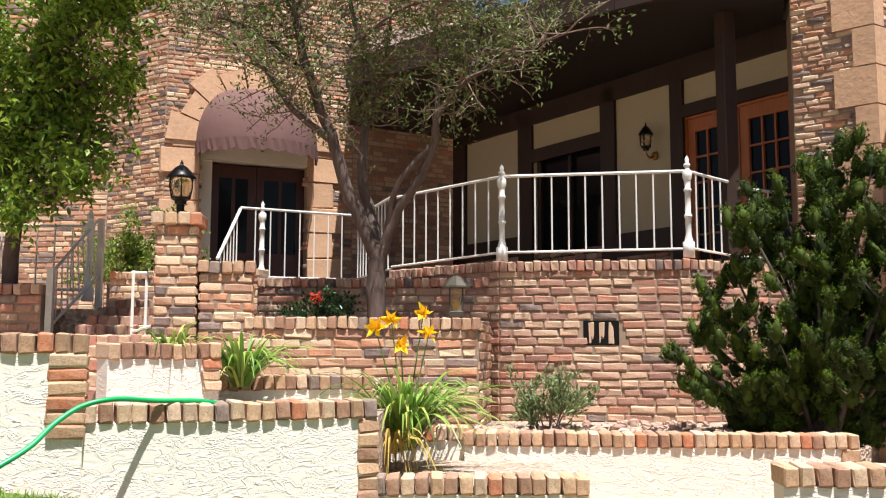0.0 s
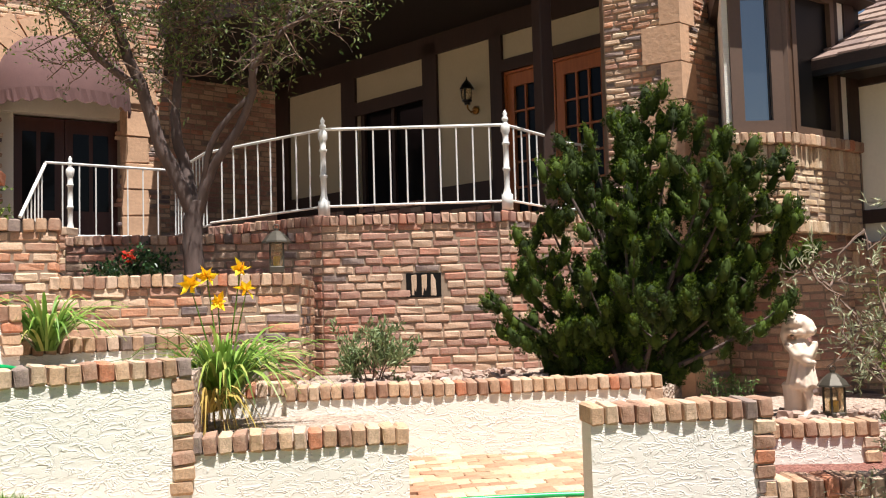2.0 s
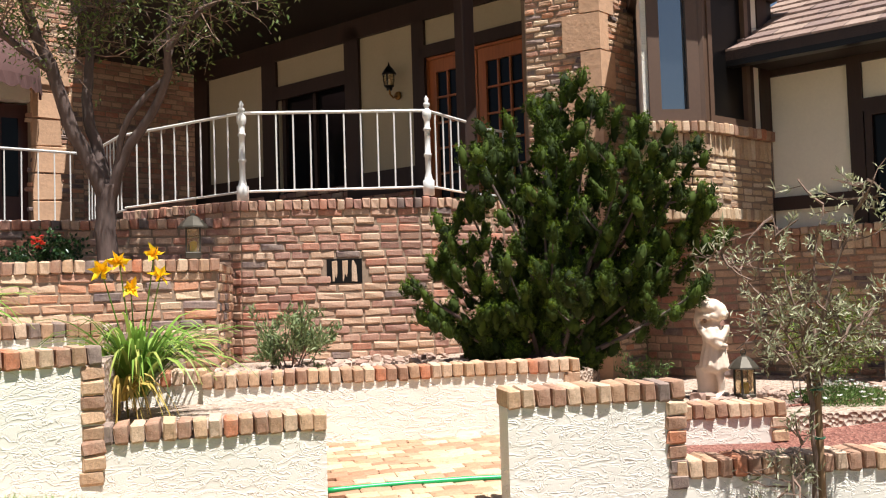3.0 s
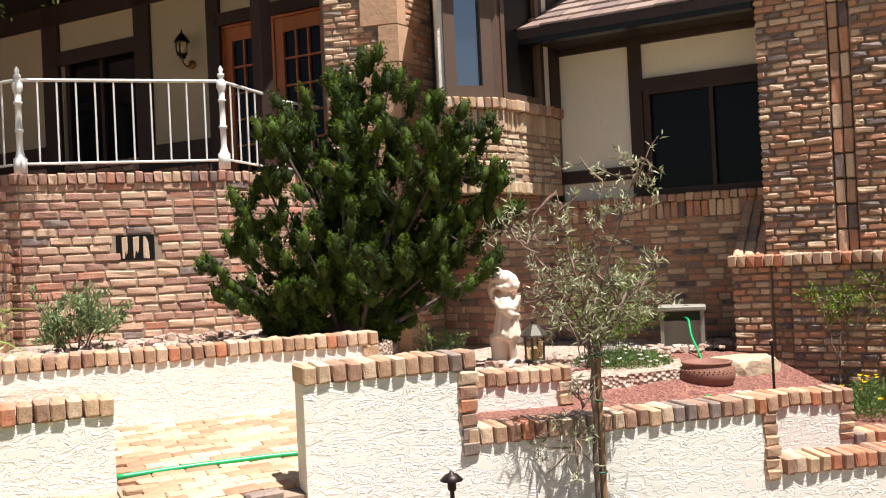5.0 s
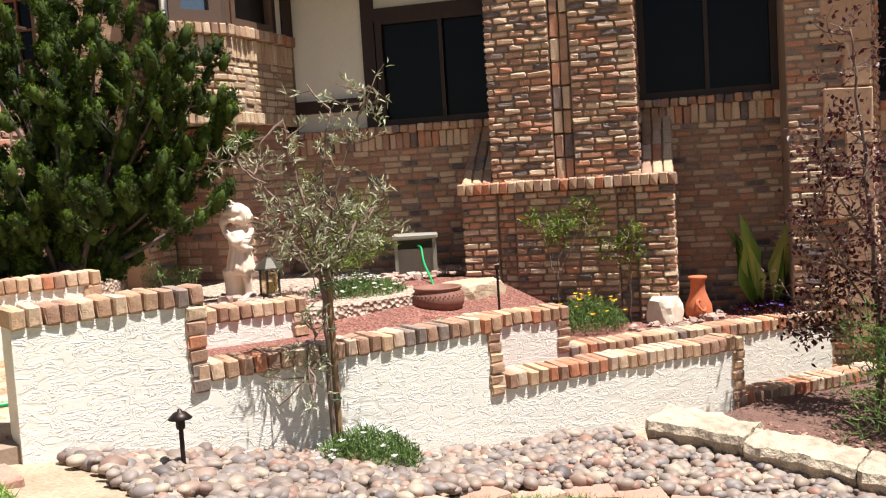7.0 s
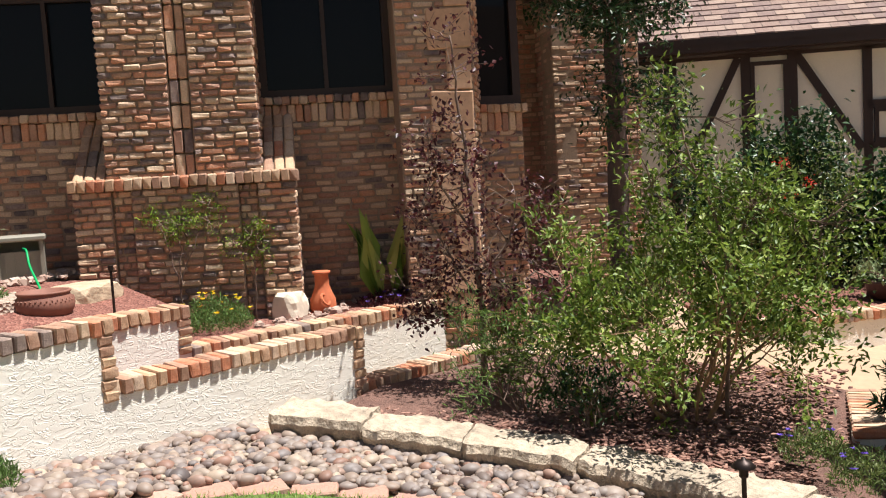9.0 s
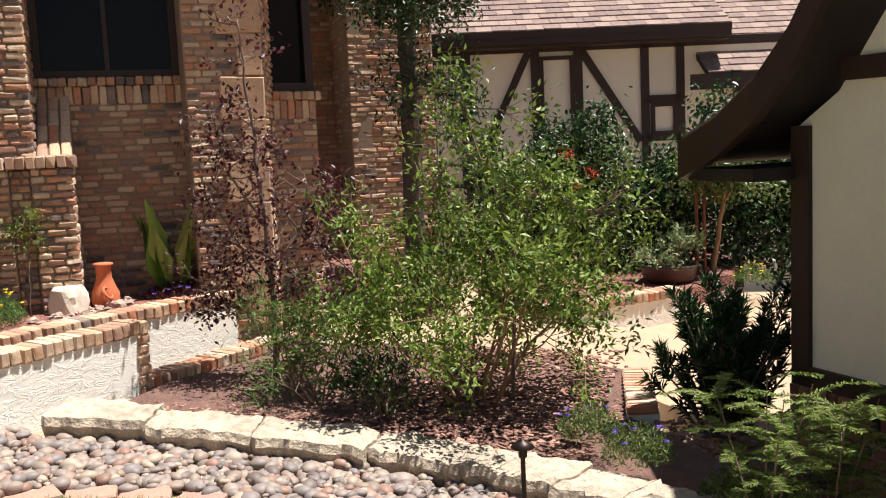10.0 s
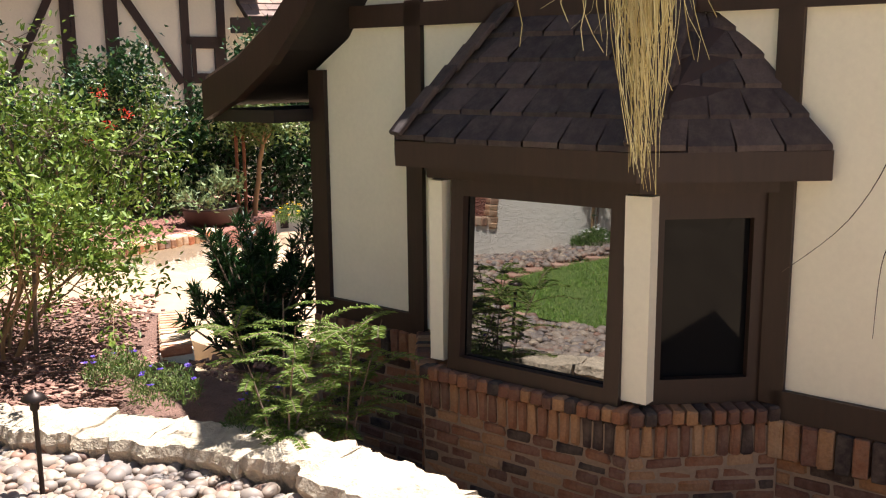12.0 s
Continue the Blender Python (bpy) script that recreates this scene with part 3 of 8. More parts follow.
while z < 7.2:
    la, lb = (0.4, 0.16) if i % 2 else (0.2, 0.27)
    bm = bmesh.new()
    seg(bm, corner + u1 * la, corner - u1 * 0.024, z + 0.006, z + 0.402, -0.024, 0.06)
    part("quoin_stone", bm, M_SANDSTONE, col)
    bm = bmesh.new()
    seg(bm, corner + u2 * 0.004, corner + u2 * lb, z + 0.006, z + 0.402, -0.022, 0.06)
    part("quoin_stone", bm, M_SANDSTONE, col)
    z += 0.41
    i += 1
# porch post
bm = bmesh.new()
box(bm, (3.17, 10.44, 4.0), (0.17, 0.17, 3.2), pose(0, 0, 0, 0, 0, 20))
soften(bm, 0.012)
tagged(part("porch_post", bm, M_TIMBER, None, "square dark brown timber porch post"), "", "post", "", "structure")

# ---- bay with window beside the column ----
M_GLASS = Mat("window_glass", 0.03)
M_GLASS.colour((0.008, 0.008, 0.009, 1))
M_GLASS.b.inputs["IOR"].default_value = 1.45
M_GLASS.b.inputs["Specular IOR Level"].default_value = 0.16
M_GLASS = M_GLASS.m
k = Mat("sky_pane", 0.02)
k.colour((0.02, 0.024, 0.03, 1))
k.b.inputs["IOR"].default_value = 2.6
k.b.inputs["Specular IOR Level"].default_value = 0.8
M_SKYPANE = k.m
M_FRAME = simple("brown_frame", srgb(96, 74, 60), 0.5, 0, 0.12, 30)
BAY = [(4.96, 9.76), (4.48, 8.60), (5.06, 8.51), (6.16, 9.05)]
bay = thing("bay_window", (0, 0, 0), "brick bay with brown framed windows beside the column", "bay window", "", "structure")
bm = bmesh.new()
prism(bm, [(x + 0.05, y + 0.03) for x, y in BAY] + [(6.2, 10.0), (5.0, 10.2)], 2.32, 3.2)
part("mortar", bm, M_MORTAR, bay)
for a, b in zip(BAY, BAY[1:]):
    blocks_joined("brickwork", courses(a, b, 2.4, 2.92, 0.074, 0.2, 0.06, proud=0.004), M_PALEBRICK, bay)
    blocks_joined("soldier_course", soldiers(a, b, 2.92, 3.14, 0.075, 0.08, -0.015) + soldiers(a, b, 2.28, 2.4, 0.075, 0.1, -0.02), M_PALEBRICK, bay)
    blocks_joined("sill_course", soldiers(a, b, 3.14, 3.25, 0.085, 0.2, -0.07), M_CAP, bay)
LOWB = [(5.0, 9.8), (5.3, 9.0), (5.95, 9.05), (6.25, 9.25)]
bm = bmesh.new()
prism(bm, LOWB + [(6.2, 10.0), (5.0, 10.2)], 0.3, 2.3)
part("mortar", bm, M_MORTAR, bay)
for a, b in zip(LOWB, LOWB[1:]):
    blocks_joined("brickwork", courses(a, b, 0.4, 2.3, proud=0.012), M_BRICK, bay)
# solid black block stands for the unlit room behind the panes
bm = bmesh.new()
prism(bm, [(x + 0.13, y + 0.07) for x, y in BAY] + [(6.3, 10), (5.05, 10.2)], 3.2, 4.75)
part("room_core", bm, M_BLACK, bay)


def window_face(parent, a, b, z0, z1, frame_w, material, mull=(), inner=0.05, glass=None, lean=0.0):
    """Frame boards and a pane on an upright face along a-b; lean: how far its foot stands out."""
    A, B = Vector(a), Vector(b)
    u = (B - A).normalized()
    L = (B - A).length

    def slab(s0, s1, q0, q1, t0, t1):
        bm = bmesh.new()
        seg(bm, A + u * s0, A + u * s1, q0, q1, t0, t1)
        for v in bm.verts:
            v.co += Vector((u.y, -u.x, 0)) * lean * (z1 - v.co.z) / (z1 - z0)
        return bm

    win = part("window_pane", slab(frame_w * 0.5, L - frame_w * 0.5, z0 + frame_w * 0.5, z1 - frame_w * 0.5, 0.012, 0.02), glass or M_GLASS, parent)
    edges = [(0, frame_w, z0, z1), (L - frame_w, L, z0, z1), (frame_w, L - frame_w, z0, z0 + frame_w), (frame_w, L - frame_w, z1 - frame_w, z1)]
    edges += [(m - frame_w * 0.3, m + frame_w * 0.3, z0 + frame_w, z1 - frame_w) for m in mull]
    for s0, s1, q0, q1 in edges:
        part("window_frame", slab(s0, s1, q0, q1, -inner, 0.004), material, win)
    return win


window_face(bay, (4.51, 8.60), (5.02, 8.52), 3.25, 4.72, 0.12, M_FRAME, glass=M_SKYPANE)
bm = bmesh.new()
seg(bm, (4.975, 9.7), (4.47, 8.60), 3.27, 4.75, -0.012, 0.05)
part("plaster_strip", bm, M_STUCCO, bay)
BU = (Vector(BAY[3]) - Vector(BAY[2])).normalized()
BL = (Vector(BAY[3]) - Vector(BAY[2])).length
window_face(bay, tuple(Vector(BAY[2]) + BU * 0.06), tuple(Vector(BAY[2]) + BU * (BL * 0.66)), 3.25, 4.72, 0.07, M_FRAME, glass=M_SKYPANE)
bm = bmesh.new()
seg(bm, Vector(BAY[2]) + BU * (BL * 0.74), Vector(BAY[2]) + BU * (BL * 0.84), 3.25, 4.72, -0.012, 0.05)
part("plaster_strip", bm, M_STUCCO, bay)
for k0, k1 in ((0.66, 0.74), (0.84, 1.0)):
    bm = bmesh.new()
    seg(bm, Vector(BAY[2]) + BU * (BL * k0), Vector(BAY[2]) + BU * (BL * k1), 3.25, 4.75, -0.03, 0.05)
    part("timber", bm, M_TIMBER, bay)
bm = bmesh.new()
prism(bm, [(5.00, 8.49), (5.06, 8.46), (5.16, 8.53), (5.10, 8.61)], 3.25, 4.75)
part("corner_post", bm, M_FRAME, bay)
bm = bmesh.new()
prism(bm, [(4.86, 9.7), (4.36, 8.40), (5.12, 8.26), (6.35, 8.9), (6.3, 10.2), (4.95, 10.2)], 4.7, 4.9)
part("bay_eave", bm, M_TIMBER, bay)
bm = bmesh.new()
prism(bm, [(4.83, 9.7, 4.98), (4.33, 8.35, 4.98), (5.14, 8.21, 4.98), (6.5, 8.9, 5.0), (6.4, 10.4, 6.0), (5.0, 10.4, 6.2)], 4.9, 5.0)
part("bay_roof", bm, M_TILE, bay)

# ---- main front: plaster, timber, windows, chimney ----
MF = 10.3
front = thing("front_wall", (0, 0, 0), "plaster and dark timber front wall over a brick base", "wall", "", "structure")
bm = bmesh.new()
board(bm, -4.5, 1.3, -1.0, 4.2, MF + 0.4, 0.39)
part("plaster", bm, M_PLASTER, front)
boards("timber", [(-4.4, -3.88, 2.2, 4.2), (-3.06, -2.92, 2.2, 3.85), (-2.92, -1.4, 3.34, 3.47), (-3.88, -1.2, 3.85, 4.2), (-3.88, -3.06, 2.4, 2.54)], MF, M_TIMBER, front)
boards("timber", [(-0.3, -0.14, 2.26, 4.4), (1.18, 1.3, 2.26, 4.4), (-0.3, 1.3, 3.7, 4.4)], MF, M_TIMBER, front)
window_face(front, on_facade(MF - 0.02, -2.9), on_facade(MF - 0.02, -1.45), 2.2, 3.36, 0.07, M_TIMBER, mull=(0.72,))
window_face(front, on_facade(MF - 0.02, -0.14), on_facade(MF - 0.02, 1.2), 2.26, 3.75, 0.07, M_TIMBER, mull=(0.67,))
b1 = brick_wall("front_base_wall", on_facade(MF - 0.1, -4.4), on_facade(MF - 0.1, -1.3), -0.2, 1.95, 0.1, "shaded brick base under the window", M_TAN, course=0.067, length=0.19)
blocks_joined("soldier_course", soldiers(on_facade(MF - 0.1, -4.4), on_facade(MF - 0.1, -1.3), 1.95, 2.12, 0.08, 0.1) + soldiers(on_facade(MF - 0.1, -4.4), on_facade(MF - 0.1, -1.3), 2.12, 2.2, 0.09, 0.16, -0.05), M_TAN, b1)
b2 = brick_wall("front_base_wall", on_facade(MF - 0.1, -0.2), on_facade(MF - 0.1, 1.3), -0.4, 2.0, 0.1, "shaded brick base between chimney and column", M_TAN, course=0.067, length=0.19)
blocks_joined("soldier_course", soldiers(on_facade(MF - 0.1, -0.2), on_facade(MF - 0.1, 1.3), 2.0, 2.18, 0.08, 0.1) + soldiers(on_facade(MF - 0.1, -0.2), on_facade(MF - 0.1, 1.3), 2.18, 2.26, 0.09, 0.16, -0.05), M_TAN, b2)

PC = 9.5
chim = thing("brick_chimney", (0, 0, 0), "broad tan brick chimney breast with a stepped base", "chimney", "", "structure")
bm = bmesh.new()
board(bm, -1.57, -0.95, 1.4, 7.0, PC + 0.85, 0.82)
board(bm, -0.76, -0.155, 1.4, 7.0, PC + 0.85, 0.82)
board(bm, -0.95, -0.76, 1.4, 7.0, PC + 0.85, 0.75)
board(bm, -1.86, 0.13, -0.5, 1.42, PC + 0.8, 0.77)
board(bm, -1.86, -1.54, -0.5, 1.42, PC + 0.1, 0.13)
board(bm, -1.36, -0.38, -0.5, 1.42, PC + 0.1, 0.13)
board(bm, -0.2, 0.13, -0.5, 1.42, PC + 0.1, 0.13)
part("mortar", bm, M_MORTAR, chim)


def strip(s0, s1, z0, z1, c, length=0.165):
    return courses(on_facade(c, s0), on_facade(c, s1), z0, z1, 0.067, length, 0.07)


upper = strip(-1.585, -0.95, 1.5, 4.2, PC) + strip(-0.76, -0.14, 1.5, 4.2, PC)
blocks_apart("brick", upper[:300], M_TAN, chim)
blocks_joined("brickwork", upper[300:] + strip(-1.585, -0.14, 4.2, 7.0, PC), M_TAN, chim)
places = []
for z in np.arange(1.5, 4.2, 0.23):
    for s0, s1 in ((-0.945, -0.855), (-0.85, -0.765)):
        p = on_facade(PC + 0.055, (s0 + s1) / 2)
        places.append(((p[0], p[1], z + 0.115), math.atan2(U_FACADE.y, U_FACADE.x), (s1 - s0 - 0.008, 0.06, 0.215)))
blocks_joined("groove_bricks", places, M_TAN, chim)
LC = PC - 0.06
lower = strip(-1.89, -1.54, -0.2, 1.42, LC) + strip(-1.36, -0.38, -0.2, 1.42, LC) + strip(-0.2, 0.16, -0.2, 1.42, LC)
blocks_apart("base_brick", lower[-300:], M_TAN, chim)
blocks_joined("base_brickwork", lower[:-300] + strip(-1.54, -1.36, -0.2, 1.42, LC + 0.06, length=0.09) + strip(-0.38, -0.2, -0.2, 1.42, LC + 0.06, length=0.09), M_TAN, chim)
blocks_apart("ledge_brick", soldiers(on_facade(LC - 0.03, -1.92), on_facade(LC - 0.03, 0.19), 1.42, 1.53, 0.085, 0.2), M_CAP, chim)
for sa, sb in ((-1.89, -1.585), (-0.14, 0.16)):
    bm = bmesh.new()
    vs = [bm.verts.new((*on_facade(c, s), z)) for c, s, z in ((PC, sa, 1.5), (PC, sb, 1.5), (MF, sb, 1.5), (MF, sa, 1.5), (MF - 0.05, sa, 2.08), (MF - 0.05, sb, 2.08))]
    for q in ((0, 1, 5, 4), (0, 4, 3), (1, 2, 5), (3, 4, 5, 2), (0, 3, 2, 1)):
        bm.faces.new([vs[i] for i in q])
    bmesh.ops.recalc_face_normals(bm, faces=bm.faces[:])
    part("sloped_shoulder", bm, M_MORTAR, chim, "sloping brick shoulder of the chimney base")
    for i in range(4):
        for j in range(3):
            f, s_ = (i + 0.5) / 4, sa + (sb - sa) * (j + 0.5) / 3
            c_ = PC + (MF - 0.05 - PC) * f
            ob = new("shoulder_brick", block_mesh("shoulder_brick", ((sb - sa) / 3 - 0.012, 0.23, 0.05), M_CAP, (i + j) % 3))
            ob.matrix_world = pose(*on_facade(c_, s_), 1.5 + 0.58 * f + 0.005, 0, 0, -55) @ pose(0, 0, 0, math.degrees(math.atan2(0.58, MF - 0.05 - PC)), 0, 0)
            ob.parent = chim
side = courses(on_facade(LC, 0.16), on_facade(MF, 0.16), -0.2, 1.42, proud=0.0) + courses(on_facade(PC, -0.14), on_facade(MF, -0.14), 1.5, 4.3)
blocks_joined("side_brickwork", side, M_TAN, chim)
# quoined column to the right of the window
c2 = brick_wall("quoined_column", on_facade(9.6, 1.2), on_facade(9.6, 1.95), -0.6, 6.0, 0.6, "tan brick column with sandstone quoins by the window", M_TAN, course=0.067, length=0.18)
blocks_joined("side_brickwork", courses(on_facade(9.6, 1.95), on_facade(10.6, 2.2), -0.6, 6.0, 0.067, 0.18), M_TAN, c2)
places = []
z, i = -0.2, 0
while z < 5.5:
    wd = 0.42 if i % 2 else 0.24
    p = on_facade(9.64, 1.93 - wd / 2)
    places.append(((p[0], p[1], z + 0.2), math.atan2(U_FACADE.y, U_FACADE.x), (wd, 0.12, 0.385)))
    z += 0.4
    i += 1
blocks_apart("quoin_stone", places, M_SANDSTONE, c2)

# eave and roof over the front wall
EV = 9.55
bm = bmesh.new()
seg(bm, on_facade(EV, -4.0), on_facade(EV, -1.6), 3.86, 4.02, -0.08, 0.05)
tagged(part("roof_gutter", bm, M_BLACK, None, "black gutter along the tiled eave"), "", "trim", "", "structure")


def tiled_roof(name, a, b, z0, rise, run, label, tile=(0.3, 0.26), over=0.0, material=None, parent=None):
    """A roof plane rising behind the plan line a-b, with overlapping tiles."""
    material = material or M_TILE
    A, B = Vector(a), Vector(b)
    u = (B - A).normalized()
    n = Vector((-u.y, u.x))
    L = (B - A).length
    r = parent or thing(name, (0, 0, 0), label, "roof", "", "structure")
    bm = bmesh.new()
    vs = [bm.verts.new((*(p + n * t), z)) for p, t, z in ((A, 0, z0), (B, 0, z0), (B, run, z0 + rise), (A, run, z0 + rise))]
    lo = [bm.verts.new(v.co - Vector((0, 0, 0.1))) for v in vs]
    bm.faces.new(vs)
    bm.faces.new(lo[::-1])
    for i in range(4):
        j = (i + 1) % 4
        bm.faces.new((vs[i], lo[i], lo[j], vs[j]))
    bmesh.ops.recalc_face_normals(bm, faces=bm.faces[:])
    part("roof_deck", bm, M_TIMBER, r)
    slope = math.hypot(run, rise)
    rows, cols = int(slope / tile[1]), int(L / tile[0])
    verts, faces = [], []
    tw = L / cols
    for j in range(rows):
        off = 0.5 * (j % 2)
        for i in range(-1, cols + 1):
            s0, s1 = max(0, (i + off) * tw + 0.004), min(L, (i + 1 + off) * tw - 0.004)
            if s1 - s0 < 0.03:
                continue
            lift = RNG.uniform(0.022, 0.034)
            q = []
            for s, d, h in ((s0, 0, lift), (s1, 0, lift), (s1, 1.05, 0.004), (s0, 1.05, 0.004)):
                t = (j + d) * tile[1] / slope
                t = min(t, 1.0)
                p = A + u * s + n * run * t
                q.append(Vector((p.x, p.y, z0 + rise * t + h)))
            k0 = len(verts)
            verts += [v[:] for v in q] + [(v - Vector((0, 0, 0.022)))[:] for v in q[:2]]
            faces += [(k0, k0 + 1, k0 + 2, k0 + 3), (k0 + 4, k0 + 5, k0 + 1, k0)]
    me = bpy.data.meshes.new("roof_tiles")
    me.from_pydata(verts, [], faces)
    me.materials.append(material)
    ob = new("roof_tiles", me)
    ob.parent = r
    tagged(ob, "", "", "", "stuff")
    return r


tiled_roof("main_roof", on_facade(EV - 0.08, -4.05), on_facade(EV - 0.08, 3.9), 4.02, 2.4, 4.5, "brown tiled main roof over the front wall")
bm = bmesh.new()
board(bm, -4.0, 3.8, 3.92, 3.98, MF, MF - EV)
tagged(part("eave_soffit", bm, M_SOFFIT, None, "dark soffit under the main eave"), "", "ceiling", "", "structure")

# ---- recess and column beyond, far half-timbered wing ----
rb = thing("recess_wall", (0, 0, 0), "shaded brick recess with a narrow door", "wall", "", "structure")
brick_wall("", on_facade(14.0, 1.4), on_facade(14.0, 3.7), -0.8, 5.5, 0.3, material=M_BRICK, parent=rb, course=0.07, length=0.2)
brick_wall("", on_facade(14.0, 3.63), on_facade(13.05, 3.63), -0.8, 5.5, 0.3, material=M_BRICK, parent=rb, course=0.07, length=0.2)
window_face(rb, on_facade(13.96, 2.55), on_facade(13.96, 3.2), 0.4, 2.9, 0.09, M_TIMBER)
# unseen slab added over the recess to keep its walls in shade
bm = bmesh.new()
board(bm, 1.5, 3.75, 4.6, 4.7, 14.0, 4.0)
part("recess_ceiling", bm, M_SOFFIT, rb)
sb2 = brick_wall("side_window_bay", on_facade(10.35, 1.95), on_facade(10.5, 2.62), -0.6, 1.95, 0.4, "narrow brick bay with a dark window", M_TAN, course=0.067, length=0.18)
blocks_joined("sill_course", soldiers(on_facade(10.3, 1.97), on_facade(10.45, 2.68), 2.0, 2.09, 0.085, 0.4), M_CAP, sb2)
blocks_joined("soldier_course", soldiers(on_facade(10.34, 1.97), on_facade(10.49, 2.62), 1.8, 2.0, 0.08, 0.1), M_TAN, sb2)
window_face(sb2, on_facade(10.42, 1.97), on_facade(10.56, 2.6), 2.09, 3.8, 0.09, M_TIMBER)
# black slab in place of the dark interior behind this window
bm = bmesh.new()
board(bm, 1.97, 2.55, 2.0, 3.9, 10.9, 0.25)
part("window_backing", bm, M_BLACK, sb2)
c3 = brick_wall("far_column", (12.77, 4.51), (13.47, 3.51), -0.8, 5.5, 0.6, "tan brick column with a soldier strip", M_TAN, course=0.07, length=0.2)
FA, FB = Vector((17.2, 4.95)), Vector((19.0, -0.76))
fu = (FB - FA).normalized()


def far(s):
    return FA + fu * s


wing = thing("far_wing", (0, 0, 0), "half-timbered white plaster wing with dark diagonal braces", "house wing", "", "structure")
bm = bmesh.new()
seg(bm, far(-4.0), far(9.0), -2.0, 3.1, 0.0, 0.3)
part("plaster", bm, M_PLASTER, wing)


def strut(s0, z0, s1, z1, wd, parent, base=FA, uu=fu, t=-0.04):
    """A timber board on a wall, from one point to another."""
    d = Vector((s1 - s0, z1 - z0))
    e = Vector((-d.y, d.x)).normalized() * wd / 2
    nn = Vector((-uu.y, uu.x))
    bm = bmesh.new()
    vs = []
    for tt in (t, 0.006):
        for s, z in ((s0 - e.x, z0 - e.y), (s1 - e.x, z1 - e.y), (s1 + e.x, z1 + e.y), (s0 + e.x, z0 + e.y)):
            p = base + uu * s + nn * tt
            vs.append(bm.verts.new((p.x, p.y, z)))
    for q in ((0, 1, 2, 3), (7, 6, 5, 4), (0, 4, 5, 1), (1, 5, 6, 2), (2, 6, 7, 3), (3, 7, 4, 0)):
        bm.faces.new([vs[i] for i in q])
    bmesh.ops.recalc_face_normals(bm, faces=bm.faces[:])
    return part("timber", bm, M_TIMBER, parent)


for row in ((0.95, -1.5, 0.95, 3.0, 0.16), (2.08, 2.98, 1.2, 1.2, 0.13), (2.2, -1.5, 2.2, 3.0, 0.16), (2.98, -1.5, 2.98, 3.0, 0.16), (3.05, 2.98, 4.1, 1.3, 0.14),
            (4.2, -1.5, 4.2, 3.05, 0.15), (4.85, -1.5, 4.85, 3.05, 0.15), (-3, 3.06, 9, 3.06, 0.16), (4.2, 2.05, 4.85, 2.05, 0.14), (4.2, 1.35, 4.85, 1.35, 0.12), (0.2, -1.5, 0.2, 3.0, 0.14), (5.9, -1.5, 5.9, 2.5, 0.15)):
    strut(*row, wing)
for s0, s1, z0, z1 in ((2.28, 2.9, 1.25, 2.9), (0.3, 0.88, 0.6, 2.9), (4.3, 4.78, 1.4, 1.98)):
    window_face(wing, tuple(far(s0)), tuple(far(s1)), z0, z1, 0.07, M_TIMBER)
bm = bmesh.new()
nfar = Vector((-fu.y, fu.x))
seg(bm, far(-4), far(5.6), 3.08, 3.3, -0.62, -0.5)
seg(bm, far(-4), far(5.6), 3.04, 3.1, -0.5, 0.0)
part("eave_board", bm, M_TIMBER, wing)
tiled_roof("wing_roof", tuple(far(-4) - nfar * 0.65), tuple(far(5.6) - nfar * 0.65), 3.3, 2.6, 5.0, "brown tiled roof of the half-timbered wing")
low = thing("low_roof", (0, 0, 0), "lower tiled roof beside the wing", "roof", "", "structure")
tiled_roof("", tuple(far(5.15) - nfar * 0.7), tuple(far(11) - nfar * 0.7), 2.44, 2.8, 5.0, "", parent=low)
bm = bmesh.new()
seg(bm, far(4.86), far(11), 2.16, 2.43, -0.72, -0.6)
part("eave_board", bm, M_TIMBER, low)

# ---- house with the bay, in shade ----
RA, RB = Vector((7.63, -0.8)), Vector((3.2, -4.6))
ru = (RB - RA).normalized()
rn = Vector((-ru.y, ru.x))
rh = thing("side_house", (0, 0, 0), "shaded cream and timber house end with brick base", "house", "", "structure")


def side(s, t=0.0):
    p = RA + ru * s + rn * t
    return (p.x, p.y)


bm = bmesh.new()
pts = [(0, -0.3), (6.0, -0.3), (6.0, 3.4), (1.8, 3.4), (0.75, 2.25), (0.35, 1.72), (0, 1.5)]
for t in (0.0, 0.3):
    fv = [bm.verts.new((*side(s, t), z)) for s, z in pts]
    bm.faces.new(fv if t else fv[::-1])
bm.verts.ensure_lookup_table()
m = len(pts)
for i in range(m):
    j = (i + 1) % m
    bm.faces.new((bm.verts[i], bm.verts[j], bm.verts[m + j], bm.verts[m + i]))
bmesh.ops.recalc_face_normals(bm, faces=bm.faces[:])
part("plaster", bm, M_PLASTER, rh)
for row in ((0.04, -0.4, 0.04, 1.5, 0.16), (0.98, -0.4, 0.98, 1.95, 0.14), (-0.02, -0.27, 1.0, -0.27, 0.14), (0.4, 1.86, 6.0, 1.86, 0.15), (3.5, -0.3, 3.5, 1.8, 0.13),
            (2.75, 1.84, 3.47, 1.25, 0.15), (1.72, 1.85, 1.0, 1.15, 0.13), (3.5, -0.3, 6.0, -0.3, 0.16)):
    strut(*row, rh, RA, ru)
b = brick_wall("side_house_base", side(-0.05, 0.0), side(1.0, 0.0), -2.2, -0.55, 0.3, "shaded brick base of the side house", M_MIXEDSHADE)
blocks_joined("sill_course", soldiers(side(-0.05), side(1.0), -0.55, -0.34, 0.088, 0.2, -0.06), M_MIXEDSHADE, b)
b = brick_wall("side_house_base", side(3.5, 0.0), side(6.0, 0.0), -2.2, -0.6, 0.3, "shaded brick base of the side house", M_MIXEDSHADE)
